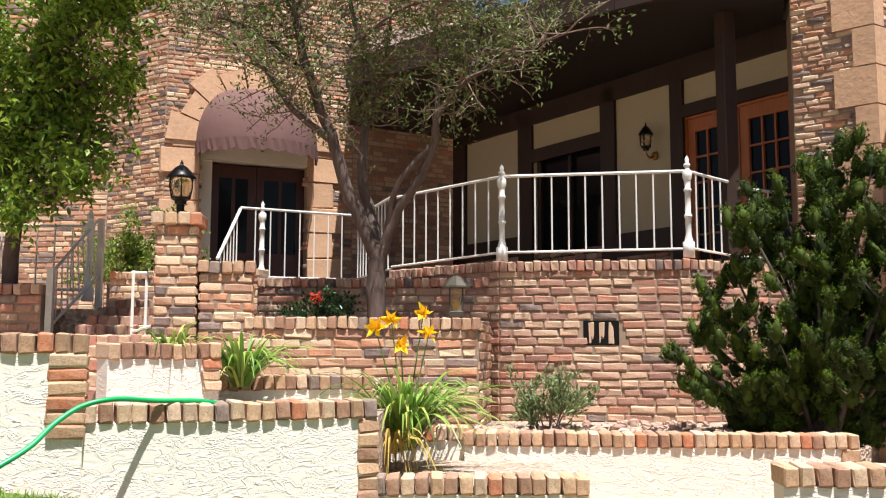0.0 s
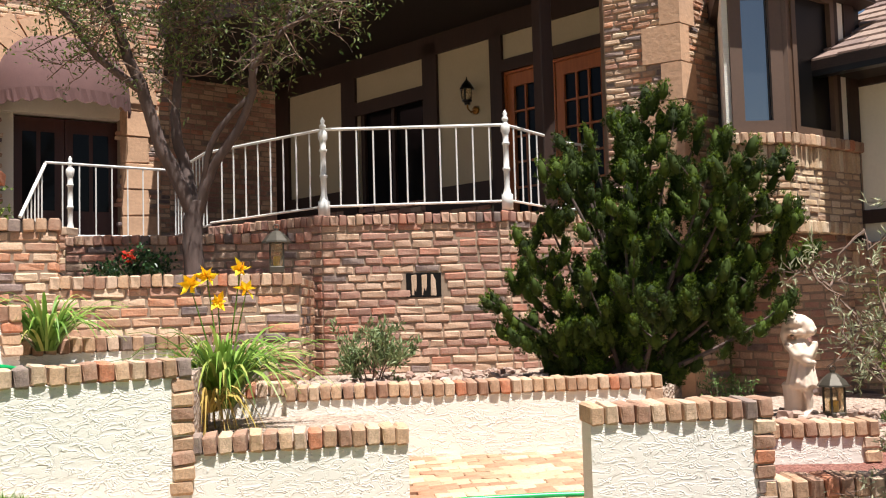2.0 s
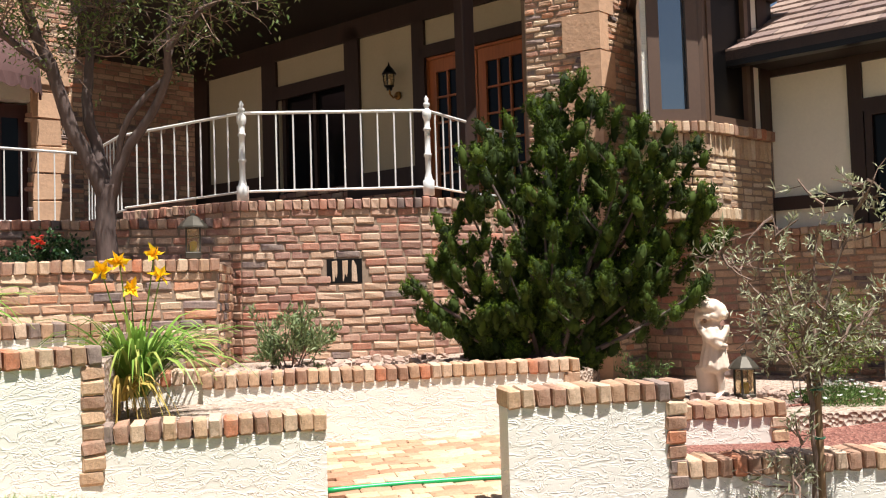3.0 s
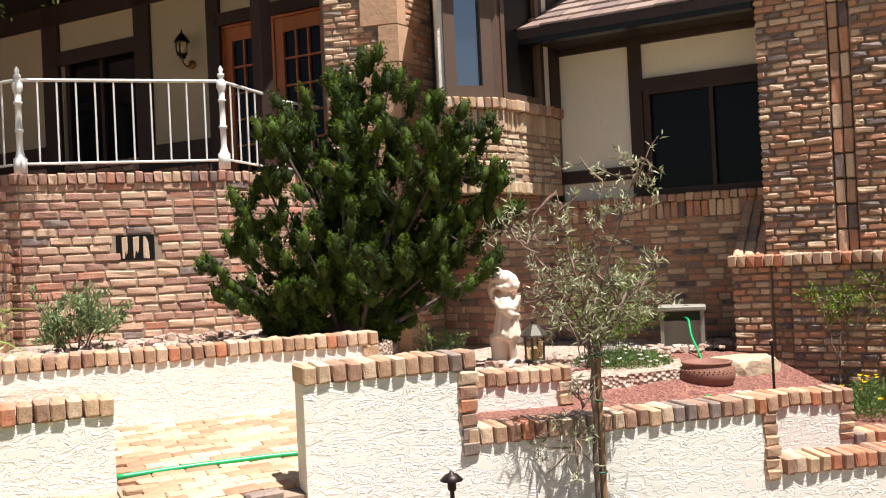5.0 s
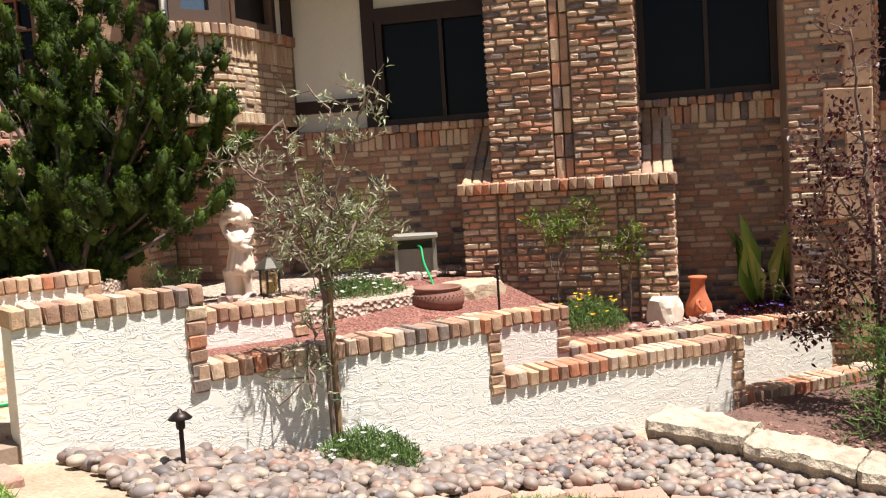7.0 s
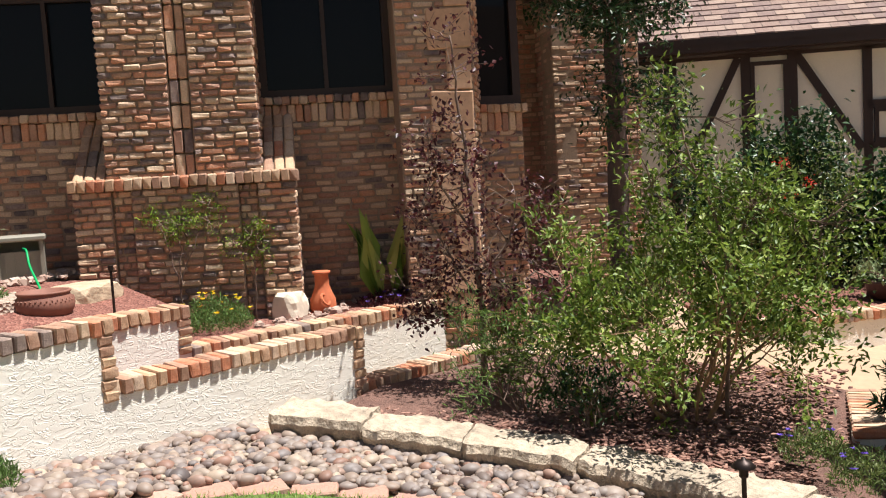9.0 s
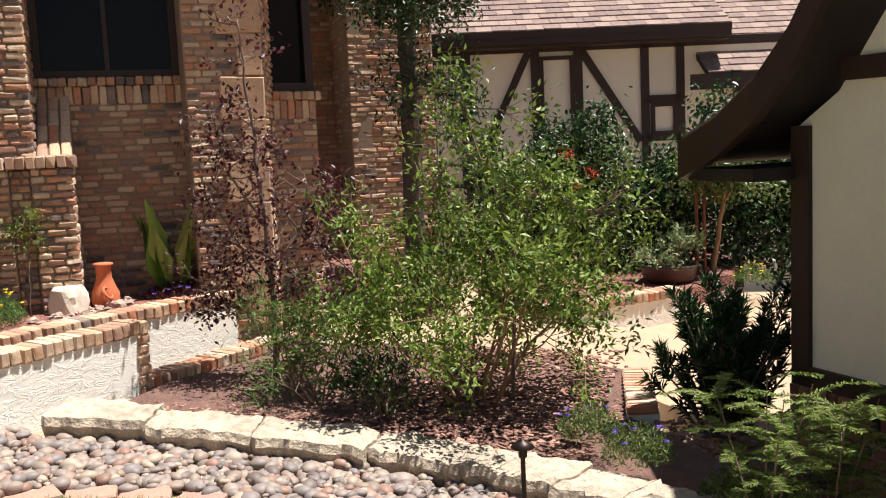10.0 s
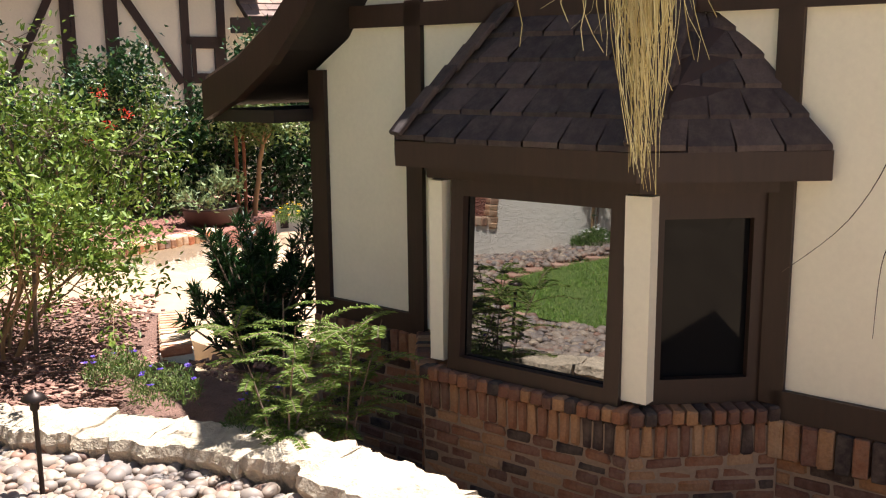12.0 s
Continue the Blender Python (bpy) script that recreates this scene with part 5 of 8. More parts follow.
for a, b in (((-2.68, 8.25, 1.7), (-2.68, 8.25, 2.38)), ((-2.58, 8.3, 1.7), (-2.58, 8.3, 2.36)), ((-2.7, 8.25, 2.36), (-2.53, 8.3, 2.36)), ((-2.68, 8.25, 1.85), (-2.53, 8.3, 1.9))):
    bm = bmesh.new()
    tube(bm, [a, b], 0.014, 6)
    part("gate_bar", bm, M_IRON, gate)

# brick steps up to the entrance
st = thing("brick_steps", (0, 0, 0), "worn brick garden steps", "steps", "", "structure")
for i in range(10):
    y, z = 6.1 + i * 0.42, 1.2 + i * 0.1
    x0, x1 = -2.95 - i * 0.06, -2.14 - i * 0.07
    bm = bmesh.new()
    prism(bm, [(x0, y + 0.02), (x1, y + 0.02), (x1, y + 1.0), (x0, y + 1.0)], 0.9, z + 0.1)
    part("step_core", bm, M_MORTAR, st)
    blocks_apart("step_brick", soldiers((x0, y), (x1, y), z + 0.02, z + 0.125, 0.1, 0.3), M_BRICK, st)
w = brick_wall("stair_wall", (-6.5, 8.95), (-3.68, 8.73), 1.2, 2.2, 0.25, "brick wall beside the steps")
blocks_apart("coping_brick", soldiers((-6.5, 8.95), (-3.68, 8.73), 2.2, 2.3, 0.09, 0.28, -0.02), M_BRICK, w)
w = brick_wall("back_planter_wall", (-4.2, 12.0), (-2.2, 11.4), 1.5, 2.6, 0.25, "lit brick planter wall behind the steps", M_TAN)
blocks_apart("coping_brick", soldiers((-4.2, 12.0), (-2.2, 11.4), 2.6, 2.69, 0.09, 0.28, -0.02), M_CAP, w)
bm = bmesh.new()
prism(bm, [(-10, 9.6), (-3.7, 9.3), (-2.0, 10.1), (-2.0, 12.2), (-4.2, 16), (-10, 16)], 0.3, 2.1)
tagged(part("upper_ground", bm, M_PALE, None, "upper garden ground by the entrance"), "", "ground", "", "structure")

# ---- hoses ----
M_HOSE = simple("green_hose", srgb(20, 160, 90), 0.35, 0, 0.1, 30)


def smooth_line(pts, n=6):
    pts = [Vector(p) for p in pts]
    out = []
    for i in range(len(pts) - 1):
        p0, p1, p2, p3 = pts[max(i - 1, 0)], pts[i], pts[i + 1], pts[min(i + 2, len(pts) - 1)]
        for k in range(n):
            t = k / n
            out.append(0.5 * ((2 * p1) + (p2 - p0) * t + (2 * p0 - 5 * p1 + 4 * p2 - p3) * t * t + (3 * p1 - p0 - 3 * p2 + p3) * t ** 3))
    return out + [pts[-1]]


def hose(pts, label, r=0.014):
    bm = bmesh.new()
    tube(bm, smooth_line(pts), r, 8)
    return tagged(part("garden_hose", bm, M_HOSE, None, label, True), "", "hose", "garden hoses")


hose([(-1.2, 5.9, 1.3), (-1.35, 5.55, 1.385), (-1.58, 5.33, 1.40), (-1.72, 5.08, 1.42), (-1.85, 4.97, 1.39), (-1.94, 4.85, 1.31), (-2.0, 4.72, 1.21), (-2.09, 4.6, 1.13), (-2.25, 4.45, 1.02)], "green garden hose draped over the white wall")
hose([(0.9, 6.0, 0.428), (1.3, 6.02, 0.43), (1.77, 6.0, 0.43), (2.2, 5.98, 0.43), (2.9, 6.2, 0.45)], "green garden hose lying across the paved walk", 0.017)

# hose reel box, pot with hose, statue, chiminea
M_PLASTIC = simple("grey_plastic", srgb(142, 136, 122), 0.6, 0, 0.12, 60)
hb = thing("hose_reel_box", (6.42, 7.43, 0.64), "grey plastic hose reel box with a lid", "hose box", turn=-42)
bm = bmesh.new()
box(bm, (-0.19, 0, 0.19), (0.035, 0.3, 0.38)), box(bm, (0.19, 0, 0.19), (0.035, 0.3, 0.38))
box(bm, (0, -0.1, 0.14), (0.35, 0.03, 0.28)), box(bm, (0, 0.13, 0.19), (0.35, 0.03, 0.38))
part("body", bm, M_PLASTIC, hb)
bm = bmesh.new()
box(bm, (0, 0, 0.4), (0.46, 0.36, 0.05))
soften(bm, 0.012)
part("lid", bm, M_PLASTIC, hb)
for i in range(4):
    bm = bmesh.new()
    box(bm, (-0.13 + i * 0.087, -0.118, 0.14), (0.012, 0.01, 0.26))
    part("rib", bm, M_PLASTIC, hb)
hose([(6.33, 7.28, 0.95), (6.3, 7.2, 0.93), (6.2, 7.05, 0.8), (6.0, 6.7, 0.62), (5.7, 6.4, 0.6), (5.6, 6.35, 0.6)], "green hose between the reel box and the pot", 0.011)
hose([(5.75, 6.05, 0.47), (5.6, 5.92, 0.47), (5.4, 5.85, 0.47), (5.15, 5.72, 0.47), (5.0, 5.55, 0.47)], "green hose on the red gravel", 0.012)
M_TERRA = simple("terracotta", srgb(134, 90, 74), 0.75, 0, 0.2, 20, 0.3, 0.004)
pot = thing("bowl_pot", (5.55, 6.12, 0.455), "low round brown terracotta bowl", "pot")
bm = bmesh.new()
lathe(bm, [(0.17, 0), (0.2, 0.02), (0.25, 0.09), (0.262, 0.14), (0.25, 0.185), (0.225, 0.215), (0.222, 0.225), (0.236, 0.235), (0.236, 0.25), (0.205, 0.25), (0.2, 0.19)], 36)
bmesh.ops.scale(bm, vec=(0.87, 0.87, 0.95), verts=bm.verts[:])
part("bowl", bm, M_TERRA, pot, "", True)
bm = bmesh.new()
for i in range(34):
    q = 2 * math.pi * i / 34
    tube(bm, [(r_ * math.cos(q + w_), r_ * math.sin(q + w_), z_) for r_, w_, z_ in ((0.256, -0.05, 0.165), (0.246, 0.0, 0.19), (0.25, 0.05, 0.182))], 0.008, 5)
bmesh.ops.scale(bm, vec=(0.87, 0.87, 0.95), verts=bm.verts[:])
part("relief_band", bm, M_TERRA, pot, "raised scroll relief under the rim")
M_ORANGE = simple("orange_clay", srgb(190, 104, 66), 0.8, 0, 0.2, 20, 0.3, 0.004)
ch = thing("chiminea", (8.1, 5.26, 0.12), "orange clay chiminea with a tall neck", "chiminea")
bm = bmesh.new()
lathe(bm, [(0.12, 0.0), (0.13, 0.05), (0.125, 0.12), (0.09, 0.2), (0.07, 0.26), (0.068, 0.36), (0.09, 0.375), (0.09, 0.395), (0.07, 0.4)], 20)
part("clay_body", bm, M_ORANGE, ch, "", True)
bm = bmesh.new()
tube(bm, [(-0.09 + 0.05 * math.cos(q), -0.09 + 0.05 * math.sin(q) * 0.6, 0.13 + 0.05 * math.sin(q)) for q in np.linspace(0, 2 * math.pi, 14)], 0.014, 6, False)
part("mouth_ring", bm, M_ORANGE, ch)

M_STATUE = simple("statue_stone", srgb(222, 200, 180), 0.85, 0, 0.12, 14, 0.4, 0.008)
bm = bmesh.new()


def blob(c, s, rot=(0, 0, 0), sub=2):
    bmesh.ops.create_icosphere(bm, subdivisions=sub, radius=1, matrix=Matrix.Translation(c) @ pose(0, 0, 0, *rot) @ Matrix.Diagonal((*s, 1)))


lathe(bm, [(0.14, 0), (0.145, 0.03), (0.12, 0.05)], 16)
lathe(bm, [(0.085, 0.02), (0.08, 0.12), (0.09, 0.24), (0.1, 0.27), (0.07, 0.3)], 12, (-0.07, 0.03, 0))
tube(bm, [(0.06, -0.03, 0.04), (0.07, -0.03, 0.16), (0.04, -0.03, 0.32)], [0.026, 0.034, 0.05], 10)
tube(bm, [(-0.01, 0.05, 0.04), (0.03, 0.05, 0.17), (0.01, 0.04, 0.32)], [0.026, 0.034, 0.05], 10)
blob((0.09, -0.03, 0.05), (0.05, 0.025, 0.02)), blob((0.03, 0.05, 0.05), (0.05, 0.025, 0.02))
lathe(bm, [(0.1, 0.24), (0.118, 0.27), (0.105, 0.36), (0.088, 0.46), (0.098, 0.56), (0.085, 0.62), (0.045, 0.66), (0.042, 0.69)], 14, (0.01, 0, 0))
for i in range(11):
    q = 2 * math.pi * i / 11
    tube(bm, [(0.01 + 0.118 * math.cos(q), 0.118 * math.sin(q), 0.25 + 0.02 * (i % 3)), (0.01 + 0.1 * math.cos(q + 0.1), 0.1 * math.sin(q + 0.1), 0.38), (0.01 + 0.084 * math.cos(q + 0.25), 0.084 * math.sin(q + 0.25), 0.5)], [0.022, 0.017, 0.008], 6)
for sg in (-1, 1):
    tube(bm, [(-0.01, 0.095 * sg, 0.61), (0.03, 0.125 * sg, 0.53), (0.09, 0.075 * sg, 0.52), (0.125, 0.018 * sg, 0.6), (0.13, 0.012 * sg, 0.64)], [0.042, 0.044, 0.036, 0.027, 0.02], 10)
tube(bm, [(-0.08, -0.08, 0.62), (0.0, -0.135, 0.53), (0.08, -0.1, 0.47), (0.12, 0.0, 0.46)], [0.03, 0.04, 0.034, 0.02], 8)
blob((-0.05, 0, 0.6), (0.07, 0.1, 0.06))
blob((0.05, 0, 0.755), (0.088, 0.083, 0.092), (0, 0, 0), 3)
blob((0.135, 0, 0.742), (0.02, 0.018, 0.022)), blob((0.11, 0, 0.705), (0.028, 0.028, 0.022))
blob((0.112, -0.045, 0.725), (0.03, 0.03, 0.03)), blob((0.112, 0.045, 0.725), (0.03, 0.03, 0.03))
blob((0.0, 0, 0.785), (0.102, 0.1, 0.085), (0, -12, 0), 3)
blob((-0.05, 0, 0.87), (0.034, 0.034, 0.032))
for i in range(18):
    q = -math.pi * (0.5 + (i % 9) / 8)
    blob((-0.01 + 0.1 * math.sin(q + math.pi) * -1 * 0.9, 0.095 * math.cos(q), 0.8 - 0.075 * (i // 9) - 0.01 * (i % 2)), (0.026, 0.026, 0.034), (0, 0, 0), 1)
tube(bm, [(-0.09, -0.03, 0.78), (-0.115, -0.05, 0.69), (-0.1, -0.06, 0.6)], [0.035, 0.03, 0.014], 8)
tube(bm, [(-0.09, 0.04, 0.78), (-0.11, 0.06, 0.7), (-0.09, 0.07, 0.62)], [0.035, 0.03, 0.014], 8)
statue = part("garden_statue", bm, M_STATUE, None, "", True)
statue.matrix_world = pose(4.47, 7.52, 0.635, 0, 0, -42)
fuse = statue.modifiers.new("fuse", "REMESH")
fuse.mode, fuse.voxel_size, fuse.use_smooth_shade = "VOXEL", 0.011, True
tagged(statue, "pale stone garden statue on a round foot", "statue")

# path lights
M_BRONZE = simple("dark_bronze", srgb(52, 42, 38), 0.45, 0.7)


def path_light(x, y, top, label):
    z = ground_height(x, y) - 0.05
    l = thing("path_light", (x, y, z), label, "path light", "path lights")
    h = top - z
    bm = bmesh.new()
    tube(bm, [(0, 0, 0), (0, 0, h - 0.07)], 0.013, 8)
    part("stem", bm, M_BRONZE, l)
    bm = bmesh.new()
    lathe(bm, [(0.018, h - 0.1), (0.024, h - 0.09), (0.024, h - 0.05), (0.018, h - 0.045)], 12)
    part("socket", bm, M_BRONZE, l)
    bm = bmesh.new()
    lathe(bm, [(0.062, h - 0.045), (0.064, h - 0.04), (0.035, h - 0.012), (0.014, h - 0.004), (0.01, h + 0.006), (0.003, h + 0.008)], 16)
    part("hat", bm, M_BRONZE, l, "domed bronze hat", True)


path_light(2.44, 4.62, 0.49, "dark bronze path light by the white wall")
path_light(5.25, 0.77, -0.06, "dark bronze path light on the river pebbles")
bm = bmesh.new()
tube(bm, [(5.8, 5.64, 0.3), (5.8, 5.64, 0.82)], 0.012, 6)
lathe(bm, [(0.014, 0.82), (0.022, 0.825), (0.022, 0.86), (0.01, 0.865)], 10, (5.8, 5.64, 0))
tagged(part("garden_spike", bm, M_BRONZE, None, "short dark metal garden light spike"), "", "path light")


def rock(name, at, size, material, label, category, seed, group=""):
    bm = bmesh.new()
    bmesh.ops.create_icosphere(bm, subdivisions=3, radius=1)
    rr = random.Random(seed)
    off = Vector((rr.uniform(-9, 9), rr.uniform(-9, 9), 0))
    for v in bm.verts:
        d = v.co.normalized()
        q = 1 + 0.28 * noise.noise(d * 1.4 + off) + 0.12 * noise.noise(d * 4 + off)
        v.co = Vector((max(-0.8, min(0.8, d.x * q)) * size[0], max(-0.8, min(0.8, d.y * q)) * size[1], max(-0.6, min(0.62, d.z * q)) * size[2]))
    ob = part(name, bm, material, None, label)
    ob.location = at
    return tagged(ob, "", category, group)


M_ROCK = simple("rough_rock", srgb(190, 168, 140), 0.9, 0, 0.4, 8, 0.9, 0.03)
M_LIME = simple("pale_limestone", srgb(226, 212, 190), 0.9, 0, 0.22, 9, 0.6, 0.02)
rock("boulder", (6.15, 6.35, 0.5), (0.36, 0.25, 0.26), M_ROCK, "pale flat-topped boulder behind the pot", "boulder", 3)
rock("boulder", (7.75, 5.4, 0.2), (0.2, 0.16, 0.26), M_LIME, "white painted stone block by the chiminea", "boulder", 4)

# ---- lawn, edging, pebbles, stone border, lower beds ----
k = Mat("grass_soil", 0.9)
k.colour(k.ramp(k.noise(14, 5), [(0.3, srgb(62, 80, 32)), (0.7, srgb(98, 114, 52))]))
M_TURF = k.m
k = Mat("grass_blade", 0.5)
k.colour(k.ramp(k.each(), [(0.0, srgb(66, 104, 26)), (0.4, srgb(100, 140, 44)), (0.75, srgb(126, 160, 58)), (1.0, srgb(170, 176, 96))]))
M_BLADE = k.m


def lawn_edge(az):
    """How far the lawn reaches from the viewer, by bearing."""
    return float(np.interp(az, [-60, -22, 5, 17, 20.5, 30, 38, 44, 50, 55, 62, 68, 75, 82, 100, 130], [5.5, 5.45, 5.6, 5.25, 4.3, 3.95, 4.5, 5.2, 5.72, 5.85, 5.82, 5.4, 4.2, 2.8, 2.0, 2.0]))


def at_bearing(az, d):
    return d * math.sin(radians(az)), d * math.cos(radians(az))


bm = bmesh.new()
AZ = list(range(-60, 131, 2))
FR = [0.02, 0.3, 0.5, 0.65, 0.8, 0.9, 1.0]
rings = []
for fr in FR:
    rings.append([bm.verts.new((*at_bearing(a, lawn_edge(a) * fr), ground_height(*at_bearing(a, lawn_edge(a) * fr)) + 0.012)) for a in AZ])
for r0, r1 in zip(rings, rings[1:]):
    for i in range(len(AZ) - 1):
        bm.faces.new((r0[i], r0[i + 1], r1[i + 1], r1[i]))
lawn = tagged(part("lawn", bm, M_TURF, None, "green mown lawn sloping down from the walk", True), "", "lawn", "", "structure")


def mesh_from(name, verts, faces, material, parent=None, label="", kind="", category=""):
    me = bpy.data.meshes.new(name)
    verts, faces = np.asarray(verts, dtype=np.float32), np.asarray(faces, dtype=np.int32)
    nv, nf, m = len(verts), len(faces), faces.shape[1]
    me.vertices.add(nv)
    me.vertices.foreach_set("co", verts.ravel())
    me.loops.add(nf * m)
    me.loops.foreach_set("vertex_index", faces.ravel())
    me.polygons.add(nf)
    me.polygons.foreach_set("loop_start", np.arange(0, nf * m, m, dtype=np.int32))
    me.update(calc_edges=True)
    me.materials.append(material)
    ob = new(name, me)
    ob.parent = parent
    return tagged(ob, label, category, "", kind)


R = np.random.RandomState(5)


def blades(name, roots, height, width, material, label, category, lean=0.5):
    n = len(roots)
    roots = np.asarray(roots)
    ang = R.uniform(0, 2 * np.pi, n)
    side = np.stack([np.cos(ang), np.sin(ang), np.zeros(n)], 1)
    h = height * R.uniform(0.5, 1.15, n)
    tip = np.stack([R.normal(0, lean, n) * h, R.normal(0, lean, n) * h, h], 1)
    w = width * R.uniform(0.6, 1.2, n)[:, None]
    v = np.stack([roots - side * w, roots + side * w, roots + tip], 1).reshape(-1, 3)
    return mesh_from(name, v, np.arange(3 * n).reshape(-1, 3), material, None, label, "stuff", category)


roots = []
for _ in range(60000):
    a = R.uniform(-30, 75)
    d = lawn_edge(a) * R.uniform(0.72, 1.005)
    x, y = at_bearing(a, d)
    roots.append((x, y, ground_height(x, y) + 0.01))
blades("grass", roots, 0.045, 0.0028, M_BLADE, "short green lawn grass", "grass")

# pink edging pavers along the lawn
M_EDGE = brick_material("edging_paver", [(0.0, srgb(174, 132, 114)), (0.5, srgb(188, 148, 130)), (0.8, srgb(164, 126, 112)), (1.0, srgb(172, 152, 142))], 0.25)
edging = thing("lawn_edging", (0, 0, 0), "curved edging of pale pink pavers round the lawn", "edging", "", "structure")
places = []
a = 18.0
while a < 88:
    d = lawn_edge(a) + 0.1
    x, y = at_bearing(a, d)
    x2, y2 = at_bearing(a + 1, lawn_edge(a + 1) + 0.1)
    places.append(((x, y, ground_height(x, y) - 0.015), math.atan2(y2 - y, x2 - x), (0.29, 0.2, 0.07)))
    a += math.degrees(0.3 / d)
blocks_apart("edging_paver", places, M_EDGE, edging)

# stone border
BORDER = smooth_line([(5.92, 4.2, 0), (6.08, 3.6, 0), (6.26, 3.0, 0), (6.4, 2.3, 0), (6.42, 1.6, 0), (6.26, 1.05, 0), (5.96, 0.45, 0), (5.54, -0.15, 0), (5.1, -0.58, 0), (4.5, -0.95, 0), (3.8, -1.25, 0)], 8)
M_FLAG = simple("flagstone", srgb(186, 168, 146), 0.95, 0, 0.5, 13, 1.0, 0.05)
border = thing("stone_border", (0, 0, 0), "low border of pale split flagstones between pebbles and bed", "stone border", "", "structure")


def slab(i, j, rng):
    """One flat stone of the border, bent along its line, with a broken front edge."""
    nu, nv = 2 * (j - i) + 1, 6
    lift, gap, wide, aside = rng.uniform(-0.018, 0.015), 0.009, rng.uniform(0.35, 0.45), rng.uniform(-0.04, 0.04)
    rows = []
    for k in range(nu):
        f = min(max(k / (nu - 1), gap), 1 - gap) * (j - i) + i
        a, b = BORDER[min(int(f), len(BORDER) - 2)], BORDER[min(int(f), len(BORDER) - 2) + 1]
        p = a.lerp(b, f - int(f))
        u = (b - a).normalized()
        n = Vector((-u.y, u.x, 0))
        end = k in (0, nu - 1)
        row = []
        for m in range(nv):
            v = m / (nv - 1) - 0.5
            q = p + n * (v * wide + aside)
            edge = m in (0, nv - 1)
            q += n * (noise.noise(q * 2.1) * 0.03 + noise.noise(q * 8) * 0.07 + noise.noise(q * 19) * 0.03) * (1 if edge else 0.4)
            q += u * noise.noise(q * 7 + Vector((9, 4, 2))) * 0.02
            z = ground_height(p.x, p.y) + 0.2 + lift + noise.noise(q * 6) * 0.024 + noise.noise(q * 17) * 0.012
            row.append((q, n * v, z, edge or end))
        rows.append(row)
    verts, faces = [], []
    for layer in range(3):
        for row in rows:
            for q, side, z, rim in row:
                d = side.normalized() if side.length else side
                if layer == 0:
                    verts.append((q.x, q.y, z - (0.012 if rim else 0)))
                elif layer == 1:
                    o = d * (0.022 + 0.02 * noise.noise(q * 14)) if rim else d * 0
                    verts.append((q.x + o.x, q.y + o.y, z - 0.07))
                else:
                    verts.append((q.x - d.x * 0.07, q.y - d.y * 0.07, z - 0.27))
    size = nu * nv
    ring = [m for m in range(nv)] + [k * nv + nv - 1 for k in range(1, nu)] + [(nu - 1) * nv + m for m in range(nv - 2, -1, -1)] + [k * nv for k in range(nu - 2, 0, -1)]
    for k in range(nu - 1):
        for m in range(nv - 1):
            faces.append((k * nv + m, k * nv + m + 1, (k + 1) * nv + m + 1, (k + 1) * nv + m))
    for layer in range(2):
        for c in range(len(ring)):
            x, y = ring[c], ring[(c + 1) % len(ring)]
            faces.append((x + layer * size, y + layer * size, y + (layer + 1) * size, x + (layer + 1) * size))
    me = bpy.data.meshes.new("flagstone")
    me.from_pydata(verts, [], faces)
    bm = bmesh.new()
    bm.from_mesh(me)
    bpy.data.meshes.remove(me)
    bmesh.ops.recalc_face_normals(bm, faces=bm.faces[:])
    if sum(fc.normal.z for fc in bm.faces[:(nu - 1) * (nv - 1)]) < 0:
        bmesh.ops.reverse_faces(bm, faces=bm.faces[:])
    return bm


i = 0
rr = random.Random(11)
while i < len(BORDER) - 4:
    j = min(i + rr.choice((5, 6, 8, 9)), len(BORDER) - 1)
    part("flagstone", slab(i, j, rr), M_FLAG, border)
    i = j

# river pebbles between lawn and wall
M_PEBBLE = Mat("river_pebble", 0.6)
M_PEBBLE.colour(M_PEBBLE.mix(M_PEBBLE.math("MULTIPLY", M_PEBBLE.noise(30, 4), 0.5), M_PEBBLE.ramp(M_PEBBLE.each(), [(0.0, srgb(92, 80, 76)), (0.18, srgb(150, 130, 114)), (0.36, srgb(118, 110, 108)), (0.5, srgb(178, 158, 136)), (0.64, srgb(108, 100, 100)), (0.78, srgb(150, 134, 122)), (0.9, srgb(150, 108, 88)), (1.0, srgb(70, 66, 68))]), srgb(120, 104, 92)))
M_PEBBLE = M_PEBBLE.m
ico = bmesh.new()
bmesh.ops.create_icosphere(ico, subdivisions=2, radius=1)
ico.verts.index_update()
ICO_V, ICO_F = np.array([v.co[:] for v in ico.verts]), np.array([[v.index for v in fc.verts] for fc in ico.faces])
ico.free()
border_xy = np.array([(p.x, p.y) for p in BORDER])


def in_pebbles(x, y):
    az, d = math.degrees(math.atan2(x, y)), math.hypot(x, y)
    if d < lawn_edge(az) + 0.2 or y > np.interp(x, [1.8, 2.9, 5.0, 7.1], [5.1, 5.05, 4.75, 4.15]):
        return False
    if x < 2.0:
        return False
    dist = np.hypot(border_xy[:, 0] - x, border_xy[:, 1] - y)
    if dist.min() < 0.2:
        return False
    bx = np.interp(y, border_xy[::-1, 1], border_xy[::-1, 0])
    return x < bx - 0.05


